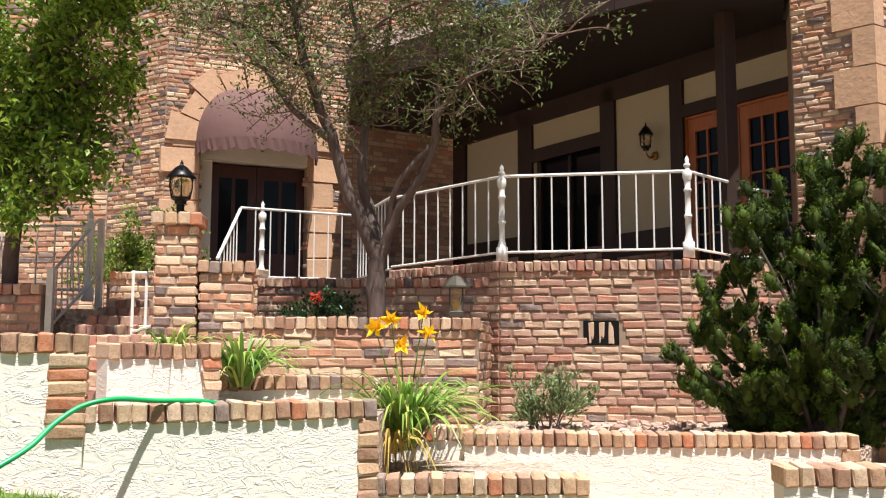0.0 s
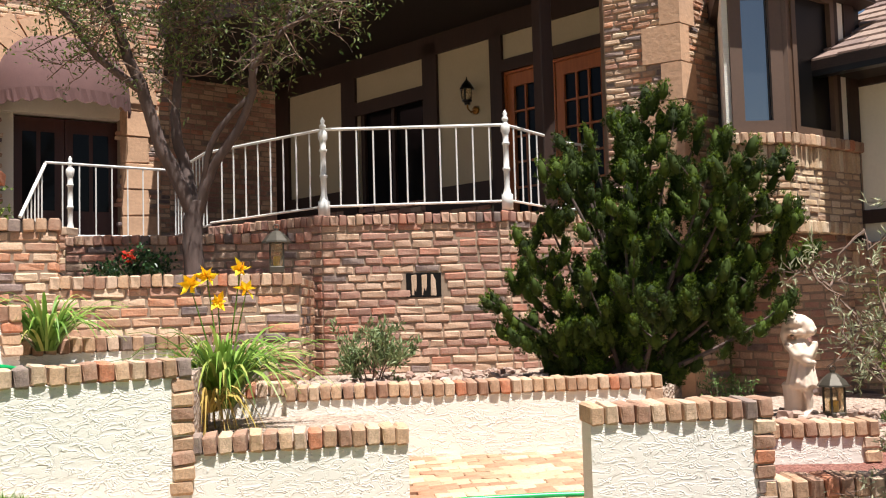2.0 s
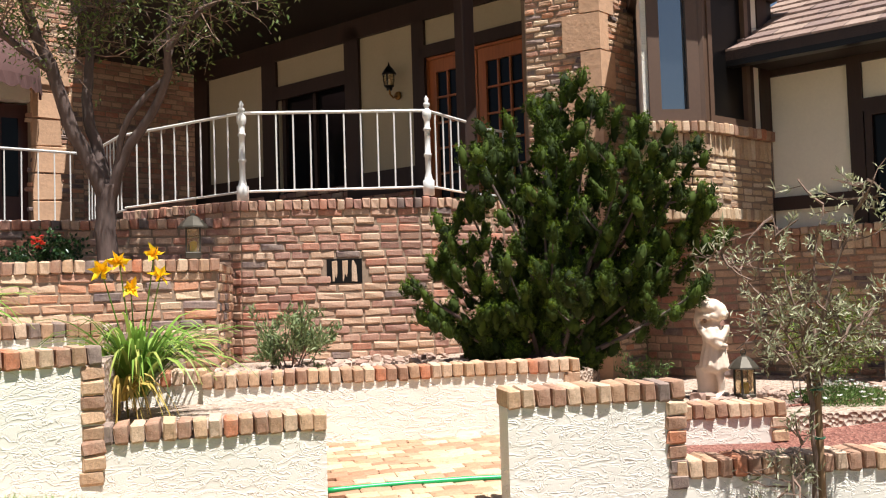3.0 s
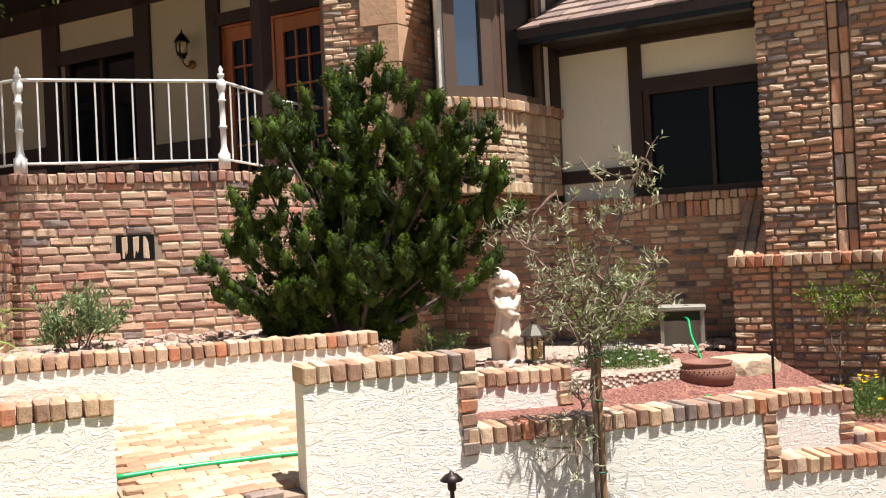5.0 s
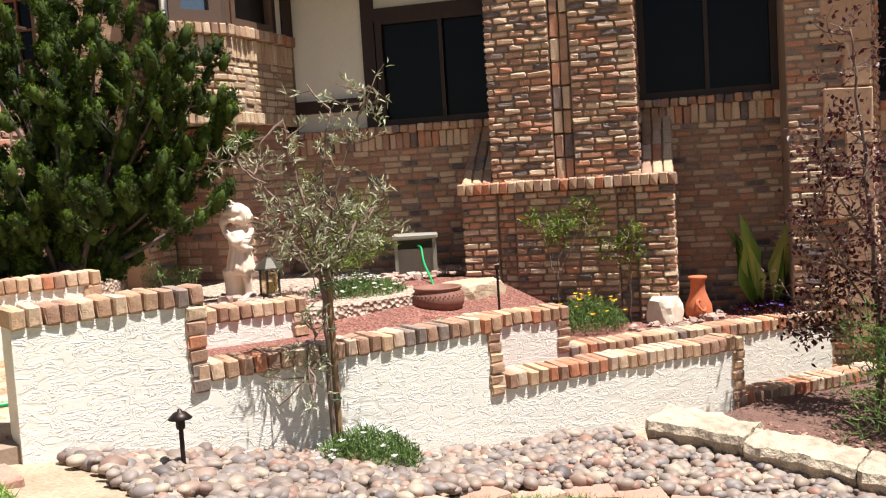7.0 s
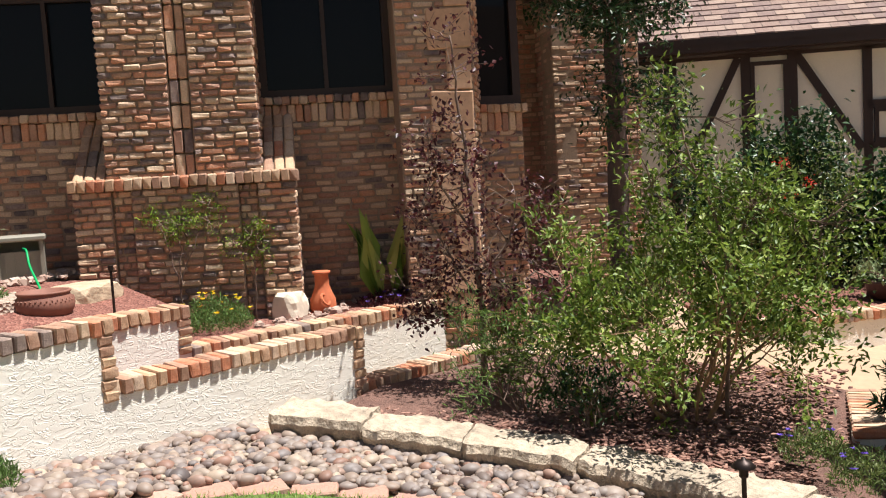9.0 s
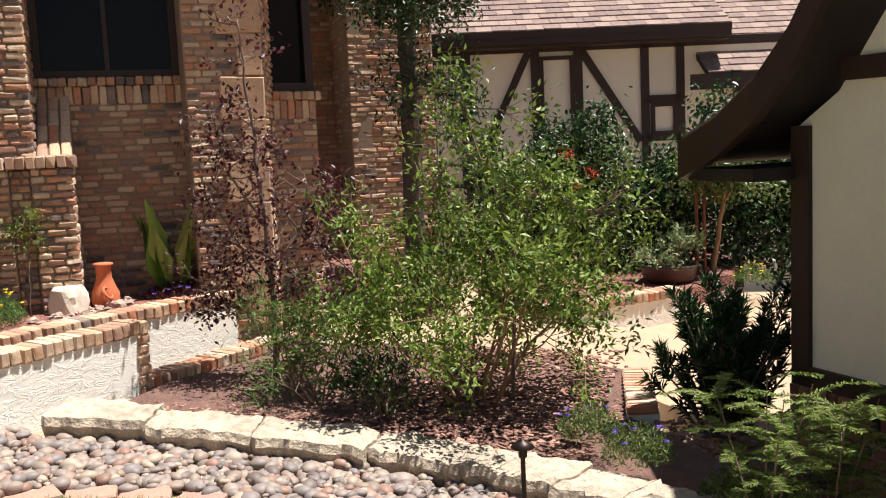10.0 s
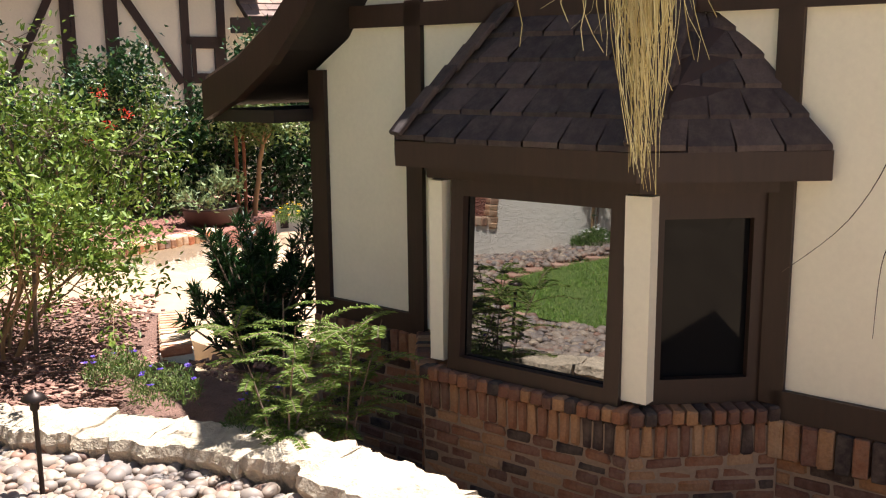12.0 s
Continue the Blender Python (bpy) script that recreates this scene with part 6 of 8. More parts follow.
V_, F_, n_ = [], [], 0
made = 0
tries = 0
while made < 7200 and tries < 90000:
    tries += 1
    x, y = R.uniform(2.0, 6.6), R.uniform(-2.0, 5.1)
    if not in_pebbles(x, y):
        continue
    made += 1
    s = (0.025 + 0.045 * R.uniform(0, 1) ** 1.4) * np.array([1, R.uniform(0.6, 0.95), R.uniform(0.45, 0.72)])
    v = ICO_V * s * (1 + 0.12 * np.sin(ICO_V[:, [1, 2, 0]] * R.uniform(1, 3) + R.uniform(0, 6)))
    ca, sa = np.cos(q := R.uniform(0, 6.28)), np.sin(q)
    tx = R.uniform(-0.5, 0.5)
    v = v @ np.array([[1, 0, 0], [0, np.cos(tx), -np.sin(tx)], [0, np.sin(tx), np.cos(tx)]])
    v = np.stack([v[:, 0] * ca - v[:, 1] * sa + x, v[:, 0] * sa + v[:, 1] * ca + y, v[:, 2] + ground_height(x, y) + R.uniform(0.0, 0.05)], 1)
    V_.append(v), F_.append(ICO_F + n_)
    n_ += len(v)
peb = mesh_from("river_pebbles", np.concatenate(V_), np.concatenate(F_), M_PEBBLE, None, "rounded grey and tan river pebbles", "stuff", "pebbles")
peb.data.polygons.foreach_set("use_smooth", [True] * len(peb.data.polygons))

# mulch bed behind the border, walks and low walls beyond
M_MULCH = simple("red_mulch", srgb(120, 88, 76), 0.95, 0, 0.45, 45, 1.0, 0.03)
bm = bmesh.new()
pts = [(p.x + 0.1, p.y, ground_height(p.x, p.y) + 0.05) for p in BORDER[2:62]] + [(6.6, -0.5, -0.72), (7.8, 0.35, -0.72), (9.0, 0.55, -0.62), (9.3, 2.2, -0.45), (8.6, 3.5, -0.35), (7.2, 4.1, -0.35)]
prism(bm, pts, -1.8, -0.4)
tagged(part("mulch_bed", bm, M_MULCH, None, "red bark mulch bed under the big shrub"), "", "planting bed", "", "structure")
V_, F_, n_ = [], [], 0
for _ in range(5000):
    x, y = R.uniform(5.9, 9.2), R.uniform(-0.5, 4.0)
    bx = np.interp(y, border_xy[::-1, 1], border_xy[::-1, 0])
    if x < bx + 0.2 or (y < 0.5 and x > 7.8):
        continue
    z = float(np.interp(x, [6, 9], [ground_height(6, y) + 0.05, -0.5])) - (0.15 if y < 0.6 else 0)
    v = BLOCK * np.array([R.uniform(0.012, 0.035), R.uniform(0.008, 0.018), 0.006])
    q = R.uniform(0, 6.28)
    ca, sa = np.cos(q), np.sin(q)
    v = np.stack([v[:, 0] * ca - v[:, 1] * sa + x, v[:, 0] * sa + v[:, 1] * ca + y, v[:, 2] + z + 0.012 + v[:, 0] * R.uniform(-0.4, 0.4)], 1)
    V_.append(v)
M_BARK = Mat("bark_chip", 0.9)
M_BARK.colour(M_BARK.ramp(M_BARK.each(), [(0, srgb(96, 64, 55)), (0.5, srgb(136, 98, 84)), (1, srgb(172, 132, 114))]))
tri = [t for fc in BLOCK_FACES for t in [(fc[0], fc[i], fc[i + 1]) for i in range(1, len(fc) - 1)]]
mesh_from("bark_chips", np.concatenate(V_), np.concatenate([np.array(tri) + len(BLOCK) * i for i in range(len(V_))]), M_BARK.m, None, "red bark chips", "stuff", "mulch")
# brick strip beside the bed
strip_w = thing("brick_edge_wall", (0, 0, 0), "low wall end topped with pale bricks", "wall", "", "structure")
bm = bmesh.new()
prism(bm, [(7.8, 0.2), (9.03, 0.36), (9.01, 0.58), (7.8, 0.46)], -1.8, -0.66)
part("core", bm, M_STUCCO, strip_w)
blocks_apart("coping_brick", [((7.82 + i * 0.0865, 0.335 + i * 0.0103, -0.63), 0.13, (0.078, 0.24, 0.07)) for i in range(14)], M_CAP, strip_w)
M_PATH = simple("pale_flag_path", srgb(172, 144, 116), 0.9, 0, 0.2, 8, 0.3, 0.01)
bm = bmesh.new()
prism(bm, [(9.0, 0.4, -0.85), (9.3, 2.2, -0.72), (8.7, 3.6, -0.55), (11.5, 4.2, -0.35), (13.2, 3.4, -0.4), (12.2, 1.2, -0.8), (13.8, -0.6, -0.72), (14.3, -2.0, -0.8), (10.0, -2.4, -0.95), (8.2, -0.4, -0.95)], -2.0, -0.8)
tagged(part("garden_path", bm, M_PATH, None, "pale sandy flagstone path through the lower garden"), "", "path", "", "structure")
stucco_wall((10.9, 1.55), (12.24, 0.17), -0.4, -1.8, quoin=0.0, label="low white garden wall with brick coping by the path")
stucco_wall((8.75, 2.55), (9.75, 1.15), -0.62, -1.8, quoin=0.0, label="low white garden wall behind the big shrub")
bm = bmesh.new()
prism(bm, [(12.3, 0.3), (14.0, -0.5), (16.5, -0.5), (17.0, 4.0), (13.2, 3.3), (11.2, 1.7)], -2.0, -0.5)
tagged(part("planting_bed", bm, M_GRAVEL, None, "red gravel bed before the far wing"), "", "planting bed", "", "structure")
bm = bmesh.new()
prism(bm, [(9.3, 4.0), (12.3, 4.2), (12.9, 5.2), (11, 6.0), (9.6, 4.9)], -1.0, -0.05)
tagged(part("planting_bed", bm, M_GRAVEL, None, "red gravel round bed before the recess"), "", "planting bed", "", "structure")

# loose broken rock on the upper beds
places = []
rk = random.Random(77)
for x0, x1, y0, y1, z, count in ((0.3, 1.0, 7.75, 8.5, 1.0, 90), (1.0, 3.0, 7.75, 9.4, 1.0, 90), (4.9, 6.9, 7.0, 7.5, 0.66, 120), (3.4, 5.2, 6.6, 8.2, 0.66, 110), (6.5, 7.4, 6.2, 6.9, 0.3, 60), (7.0, 8.6, 5.0, 5.4, 0.13, 40)):
    for _ in range(count):
        s_ = rk.uniform(0.03, 0.085)
        places.append(((rk.uniform(x0, x1), rk.uniform(y0, y1), z + s_ * 0.15), rk.uniform(0, 3), (s_ * rk.uniform(0.9, 1.6), s_, s_ * rk.uniform(0.5, 0.9))))
M_CHIP = Mat("broken_rock", 0.95)
M_CHIP.colour(M_CHIP.mix(M_CHIP.math("MULTIPLY", M_CHIP.noise(25, 4), 0.6), M_CHIP.ramp(M_CHIP.each(), [(0, srgb(150, 118, 104)), (0.4, srgb(190, 164, 148)), (0.7, srgb(168, 140, 126)), (1, srgb(206, 188, 174))]), srgb(140, 116, 102)))
tagged(blocks_joined("broken_rock", places, M_CHIP.m, None, "loose pale pink broken rock", "stuff", 0.014, 0.012), "", "rocks")

# ---- plants ----
M_BARKGREY = simple("grey_bark", srgb(92, 76, 70), 0.9, 0, 0.45, 22, 0.8, 0.015, (1, 1, 0.3))
M_TWIG = simple("twig", srgb(120, 98, 84), 0.9, 0, 0.3, 40)
M_STAKE = simple("stake_wood", srgb(150, 118, 86), 0.85, 0, 0.3, 30, 0.4, 0.006, (1, 1, 0.2))


def stops(*cols):
    n = len(cols) - 1
    return [(i / n, srgb(*c)) for i, c in enumerate(cols)]


L_TREE = leaf_material("tree_leaf", stops((66, 86, 40), (92, 112, 56), (118, 132, 74), (84, 96, 54), (140, 146, 92)), 0.45)
L_BRIGHT = leaf_material("bright_leaf", stops((62, 84, 30), (96, 118, 42), (130, 148, 60), (78, 100, 38), (154, 166, 88)), 0.45, 0.28)
L_LIME = leaf_material("lime_leaf", stops((76, 104, 32), (110, 140, 46), (144, 168, 62), (92, 122, 40)), 0.45, 0.3)
L_CYPRESS = leaf_material("cypress_leaf", stops((30, 42, 10), (48, 62, 14), (66, 82, 20), (52, 68, 16)), 0.85, 0.06)
# lighter copy of the cypress leaf, with sunlight on tips as colour
L_CYPRESS_LIT = leaf_material("conifer_shoot", stops((66, 90, 18), (86, 108, 24), (106, 122, 34)), 0.8, 0.1)
L_YOUNG = leaf_material("young_leaf", stops((78, 108, 30), (112, 138, 40), (142, 160, 56)), 0.65, 0.2)
L_OLIVE = leaf_material("olive_leaf", stops((150, 152, 116), (174, 174, 140), (194, 194, 164), (132, 136, 96)), 0.5, 0.3)
L_DARK = leaf_material("dark_leaf", stops((26, 46, 26), (40, 66, 34), (58, 86, 44), (34, 56, 30)), 0.32, 0.12)
L_PLUM = leaf_material("plum_leaf", stops((50, 24, 28), (72, 34, 38), (92, 46, 46), (60, 28, 34)), 0.4)
L_FERN = leaf_material("feather_leaf", stops((70, 96, 48), (96, 122, 62), (116, 142, 76), (84, 108, 56)), 0.5)
L_ACACIA = leaf_material("acacia_leaf", stops((78, 98, 40), (108, 128, 54), (134, 148, 74), (92, 112, 48)), 0.6, 0.25)
L_STRAP = leaf_material("strap_leaf", stops((78, 112, 44), (108, 144, 58), (140, 168, 80), (176, 176, 96)), 0.4)
L_BUSH = leaf_material("bush_leaf", stops((96, 112, 72), (122, 138, 92), (146, 158, 112), (104, 122, 80)), 0.45)
L_DRY = leaf_material("dry_strand", stops((150, 130, 84), (186, 166, 112), (212, 196, 148), (160, 138, 92)), 0.6)
L_GOLD = leaf_material("dry_leaf", stops((176, 154, 78), (200, 176, 100), (160, 132, 70)), 0.5)
P_YELLOW = leaf_material("yellow_petal", stops((250, 208, 30), (255, 224, 60), (250, 190, 24)), 0.5)
P_WHITE = leaf_material("white_petal", stops((240, 240, 232), (252, 252, 246), (230, 228, 214)), 0.5)
P_RED = leaf_material("red_petal", stops((200, 50, 40), (220, 80, 50), (176, 36, 36)), 0.5)
P_VIOLET = leaf_material("violet_petal", stops((96, 70, 170), (120, 92, 190), (84, 60, 150)), 0.5)


def unit(v):
    return v / np.maximum(np.linalg.norm(v, axis=-1, keepdims=True), 1e-9)


def leaves(name, pts, length, width, material, parent, out=None, up=0.3, wild=0.7, label="", fold=0.12):
    """Many small folded leaves at pts; out: way that each leans."""
    pts = np.asarray(pts, dtype=float)
    n = len(pts)
    d = R.normal(0, 1, (n, 3)) * wild + np.array([0, 0, up])
    if out is not None:
        d = d + np.asarray(out)
    d = unit(d)
    s = unit(np.cross(d, unit(R.normal(0, 1, (n, 3)) + np.array([0, 0, 1.2]))))
    nn = np.cross(s, d)
    l = (length * R.uniform(0.65, 1.25, n))[:, None]
    w = (width * R.uniform(0.7, 1.2, n))[:, None] * 0.5
    v = np.stack([pts, pts + d * l * 0.42 + s * w + nn * l * fold, pts + d * l, pts + d * l * 0.42 - s * w + nn * l * fold], 1).reshape(-1, 3)
    b = np.arange(n)[:, None] * 4
    f = np.concatenate([b + [0, 1, 2], b + [0, 2, 3]])
    return mesh_from(name, v, f, material, parent, label, "stuff" if n > 20 else "")


def grow(bm, p, d, length, r, level, rng, tips, spread=0.6, lift=0.25, sides=6, kids=(3, 4), shrink=0.62, wiggle=0.18, joints=4):
    """A branch with wiggles that forks; ends of the last forks are gathered in tips with their ways."""
    pts, rad = [p.copy()], [r]
    q, dd = p.copy(), d.normalized()
    for i in range(joints):
        dd = (dd + Vector((rng.gauss(0, wiggle), rng.gauss(0, wiggle), rng.gauss(0, wiggle) + lift * 0.15))).normalized()
        q = q + dd * (length / joints)
        pts.append(q.copy())
        rad.append(r * (1 - 0.55 * (i + 1) / joints))
    tube(bm, pts, rad, max(3, sides), True)
    if level == 0:
        for i in range(1, len(pts)):
            tips.append((pts[i], dd.copy()))
        return
    for _ in range(rng.randint(*kids)):
        t = rng.uniform(0.35, 1.0)
        i = min(int(t * joints), joints - 1)
        base = pts[i].lerp(pts[i + 1], t * joints - i)
        side = Vector((rng.gauss(0, 1), rng.gauss(0, 1), rng.gauss(0, 0.6) + lift)).normalized()
        grow(bm, base, (dd * (1 - spread) + side * spread), length * shrink * rng.uniform(0.8, 1.2), max(0.0025, rad[i] * 0.62), level - 1, rng, tips, spread, lift, sides - 1, kids, shrink, wiggle, max(2, joints - 1))


def around(tips, count, blur):
    """count points scattered about the tips, with the tips' ways."""
    idx = R.randint(0, len(tips), count)
    P = np.array([tuple(t[0]) for t in tips])[idx] + R.normal(0, blur, (count, 3))
    D = np.array([tuple(t[1]) for t in tips])[idx]
    return P, D


def shrub(name, base, stems, height, lean, levels, count, leaf, size, blur, label, category, seed, bark=None, r=0.018, kids=(3, 4), up=0.3, spread=0.6, shrink=0.62, lift=0.25, start=0.05):
    rng = random.Random(seed)
    t = thing(name, base, label, category)
    bm = bmesh.new()
    tips = []
    for i in range(stems):
        q = 2 * math.pi * (i + rng.uniform(-0.3, 0.3)) / stems
        d = Vector((math.cos(q) * lean, math.sin(q) * lean, 1))
        grow(bm, Vector((math.cos(q) * start, math.sin(q) * start, -0.05)), d, height * rng.uniform(0.75, 1.1), r, levels, rng, tips, spread, lift, 6, kids, shrink)
    tagged(part("stem", bm, bark or M_TWIG, t), "", "", "", "stuff")
    P, D = around(tips, count, blur)
    leaves("foliage", P, size[0], size[1], leaf, t, D * 0.6, up)
    return t, tips


def limb_tree(name, base, limbs, twigs, count, leaf, size, label, category, seed, bark, blur=0.05, twig_len=0.35, levels=1, kids=(3, 5), up=0.0):
    """A tree with given limbs (points and end radii) and twigs grown from their outer halves."""
    rng = random.Random(seed)
    t = thing(name, base, label, category)
    B = Vector(base)
    trunk = bmesh.new()
    tips = []
    twig = bmesh.new()
    for pts, r0, r1, from_t in limbs:
        line = smooth_line([Vector(p) - B for p in pts], 5)
        n = len(line) - 1
        line = [p + Vector((rng.gauss(0, 0.008), rng.gauss(0, 0.008), 0)) for p in line]
        tube(trunk, line, [r0 + (r1 - r0) * i / n for i in range(n + 1)], 9)
        if from_t < 1:
            for _ in range(twigs):
                f = rng.uniform(from_t, 1.0) * n
                i = min(int(f), n - 1)
                p = line[i].lerp(line[i + 1], f - i)
                d = Vector((rng.gauss(0, 1), rng.gauss(0, 1), rng.gauss(0.1, 0.6)))
                grow(twig, p, d, twig_len * rng.uniform(0.6, 1.5), 0.009, levels, rng, tips, 0.7, 0.1, 4, kids, 0.65, 0.25, 3)
    part("trunk", trunk, bark, t, "", True)
    tagged(part("twig", twig, M_TWIG, t), "", "", "", "stuff")
    P, D = around(tips, count, blur)
    leaves("crown", P, size[0], size[1], leaf, t, D * 0.4, up)
    return t


# entrance tree
limb_tree("shade_tree", (-0.63, 9.18, 1.88), [
    ([(-0.63, 9.18, 1.86), (-0.65, 9.18, 2.41), (-0.61, 9.18, 2.72)], 0.1, 0.085, 1),
    ([(-0.62, 9.18, 2.55), (-0.9, 9.11, 3.17), (-1.09, 9.03, 3.76), (-1.3, 8.91, 4.34), (-1.42, 8.79, 4.91), (-1.52, 8.67, 5.42)], 0.075, 0.025, 0.45),
    ([(-1.09, 9.03, 3.72), (-1.41, 8.79, 3.95), (-1.71, 8.53, 4.33), (-2.1, 8.2, 4.55)], 0.04, 0.012, 0.3),
    ([(-0.61, 9.18, 2.6), (-0.72, 9.27, 3.03), (-0.8, 9.27, 3.53), (-0.76, 9.37, 4.19), (-0.84, 9.46, 4.8), (-1.03, 9.54, 5.55)], 0.065, 0.02, 0.5),
    ([(-0.76, 9.37, 4.1), (-0.6, 9.2, 4.5), (-0.5, 9.0, 5.1)], 0.035, 0.012, 0.2),
    ([(-0.59, 9.18, 2.6), (-0.46, 9.09, 3.0), (-0.24, 9.0, 3.31), (-0.08, 8.9, 3.68), (-0.05, 8.8, 3.92), (0.24, 8.7, 4.22), (0.6, 8.48, 4.37), (1.1, 8.2, 4.5)], 0.055, 0.012, 0.5),
    ([(-0.08, 8.9, 3.66), (-0.04, 9.0, 4.42), (-0.08, 9.1, 5.03), (-0.03, 9.2, 5.53)], 0.03, 0.012, 0.3),
    ([(-0.55, 9.15, 2.8), (-0.42, 9.0, 3.3), (-0.12, 8.92, 3.62)], 0.035, 0.025, 1),
    ([(0.24, 8.7, 4.22), (0.5, 8.8, 4.7), (0.8, 8.9, 5.0)], 0.018, 0.008, 0.2),
    ([(-0.9, 8.9, 4.6), (-0.3, 8.6, 4.9), (0.3, 8.5, 4.9)], 0.02, 0.008, 0.1),
    ([(-1.3, 8.91, 4.34), (-1.9, 8.9, 4.8), (-2.5, 8.8, 4.9)], 0.022, 0.008, 0.1),
    ([(-1.03, 9.54, 5.4), (-0.6, 9.3, 5.9), (0.1, 9.1, 6.2)], 0.02, 0.008, 0.05),
    ([(-1.42, 8.79, 4.91), (-1.0, 8.7, 5.6), (-0.5, 8.6, 6.0)], 0.02, 0.008, 0.05),
    ([(0.24, 8.7, 4.22), (0.5, 9.1, 5.2), (0.9, 9.2, 5.9)], 0.02, 0.008, 0.2),
], 40, 16500, L_TREE, (0.056, 0.022), "shade tree with forked grey trunks and thin leafy crown", "tree", 21, M_BARKGREY, 0.045, 0.36)
# leafy tree at the corner
limb_tree("leafy_tree", (-4.1, 9.0, 2.0), [
    ([(-4.1, 9.0, 1.95), (-4.05, 8.95, 3.0), (-4.0, 8.9, 3.8)], 0.08, 0.06, 1),
    ([(-4.0, 8.9, 3.6), (-3.7, 8.7, 4.2), (-3.3, 8.6, 4.7)], 0.04, 0.012, 0.1),
    ([(-4.0, 8.9, 3.5), (-3.7, 8.8, 3.7), (-3.25, 8.7, 3.6)], 0.04, 0.012, 0.1),
    ([(-4.0, 8.9, 3.7), (-4.3, 8.7, 4.4), (-4.4, 8.6, 5.1)], 0.04, 0.012, 0.1),
    ([(-4.0, 8.9, 3.8), (-3.8, 9.0, 4.6), (-3.5, 9.0, 5.2)], 0.04, 0.012, 0.1),
    ([(-4.0, 8.9, 3.4), (-4.3, 8.6, 3.5), (-4.5, 8.5, 3.2)], 0.03, 0.01, 0.1),
    ([(-4.0, 8.9, 3.4), (-3.8, 8.6, 3.3), (-3.5, 8.5, 3.1)], 0.03, 0.01, 0.1),
    ([(-3.9, 8.9, 3.9), (-3.4, 8.8, 4.2), (-2.95, 8.7, 4.3)], 0.03, 0.01, 0.1),
    ([(-3.5, 9.0, 5.1), (-2.9, 8.4, 5.2), (-2.5, 7.6, 5.3)], 0.03, 0.01, 0.1),
    ([(-3.5, 9.0, 5.1), (-3.1, 8.7, 5.4), (-2.9, 8.2, 5.6)], 0.03, 0.01, 0.1),
    ([(-3.3, 8.8, 5.1), (-3.3, 8.1, 5.3), (-3.2, 7.6, 5.3)], 0.03, 0.01, 0.1),
], 20, 19000, L_LIME, (0.092, 0.042), "leafy green tree with dense bright foliage", "tree", 22, M_BARKGREY, 0.06, 0.38, up=-0.3)

# cypress with upswept tufts
cy = thing("juniper", (3.18, 8.1, 0.98), "dark green twisted juniper with upswept tufts", "conifer")
rng = random.Random(31)
ACROSS, INWARD = Vector((0.94, -0.34, 0)), Vector((0.34, 0.94, 0))
# reach of the arms across and upward from the foot
REACHES = [(0.1, 2.28), (0.34, 2.3), (0.16, 2.05), (-0.42, 1.92), (0.9, 1.6), (1.2, 1.5), (1.15, 1.15), (0.95, 0.75), (-0.55, 0.45), (-0.6, 0.8), (-0.5, 0.2), (0.22, 2.51), (-0.05, 2.31), (-0.52, 2.14), (-0.58, 1.86), (-0.3, 2.12), (0.46, 2.26), (0.68, 2.14), (0.83, 2.06), (1.05, 1.92), (1.3, 1.91), (1.38, 1.76), (1.47, 1.44),
           (1.42, 1.00), (1.24, 0.57), (0.45, 0.2), (0.36, 0.04), (-0.7, 0.12), (-0.9, 0.40), (-1.2, 0.72), (-1.0, 0.90), (-0.88, 1.26), (-0.68, 1.42), (-0.3, 0.12)]
wood = bmesh.new()
arms = []
for a, z in REACHES:
    tip = ACROSS * a + INWARD * rng.gauss(-0.05, 0.16) + Vector((0, 0, z))
    steep = z > 1.5
    mid = tip * (0.5 if steep else 0.55) + Vector((rng.gauss(0, 0.05), rng.gauss(0, 0.05), 0.0 if steep else -0.12 * z))
    if steep:
        mid += ACROSS * (-0.12 * a)
    arms.append(([Vector((rng.gauss(0, 0.06), rng.gauss(0, 0.05), -0.05)), mid, tip], 0.034))
for _ in range(26):
    a, z = rng.uniform(-0.42, 1.2), rng.uniform(0.35, 1.95)
    if (a < 0.0 and 0.9 < z < 1.35) or a - 0.35 > z or (a > 0.4 and z < 0.5):
        continue
    tip = ACROSS * a + INWARD * rng.uniform(-0.55, 0.35) + Vector((0, 0, z))
    arms.append(([Vector((rng.gauss(0, 0.06), rng.gauss(0, 0.05), -0.05)), tip * 0.5 - Vector((0, 0, 0.06)), tip], 0.026))
for pts, r in list(arms):
    line = smooth_line(pts, 6)
    for _ in range(3):
        b0 = line[rng.randint(6, 11)]
        e = b0 + Vector((rng.gauss(0, 0.12), rng.gauss(0, 0.12), rng.uniform(0.08, 0.22)))
        arms.append(([b0, b0.lerp(e, 0.5) - Vector((0, 0, 0.02)), e], 0.012))
P_, D_, TIP_ = [], [], []
heart = bmesh.new()
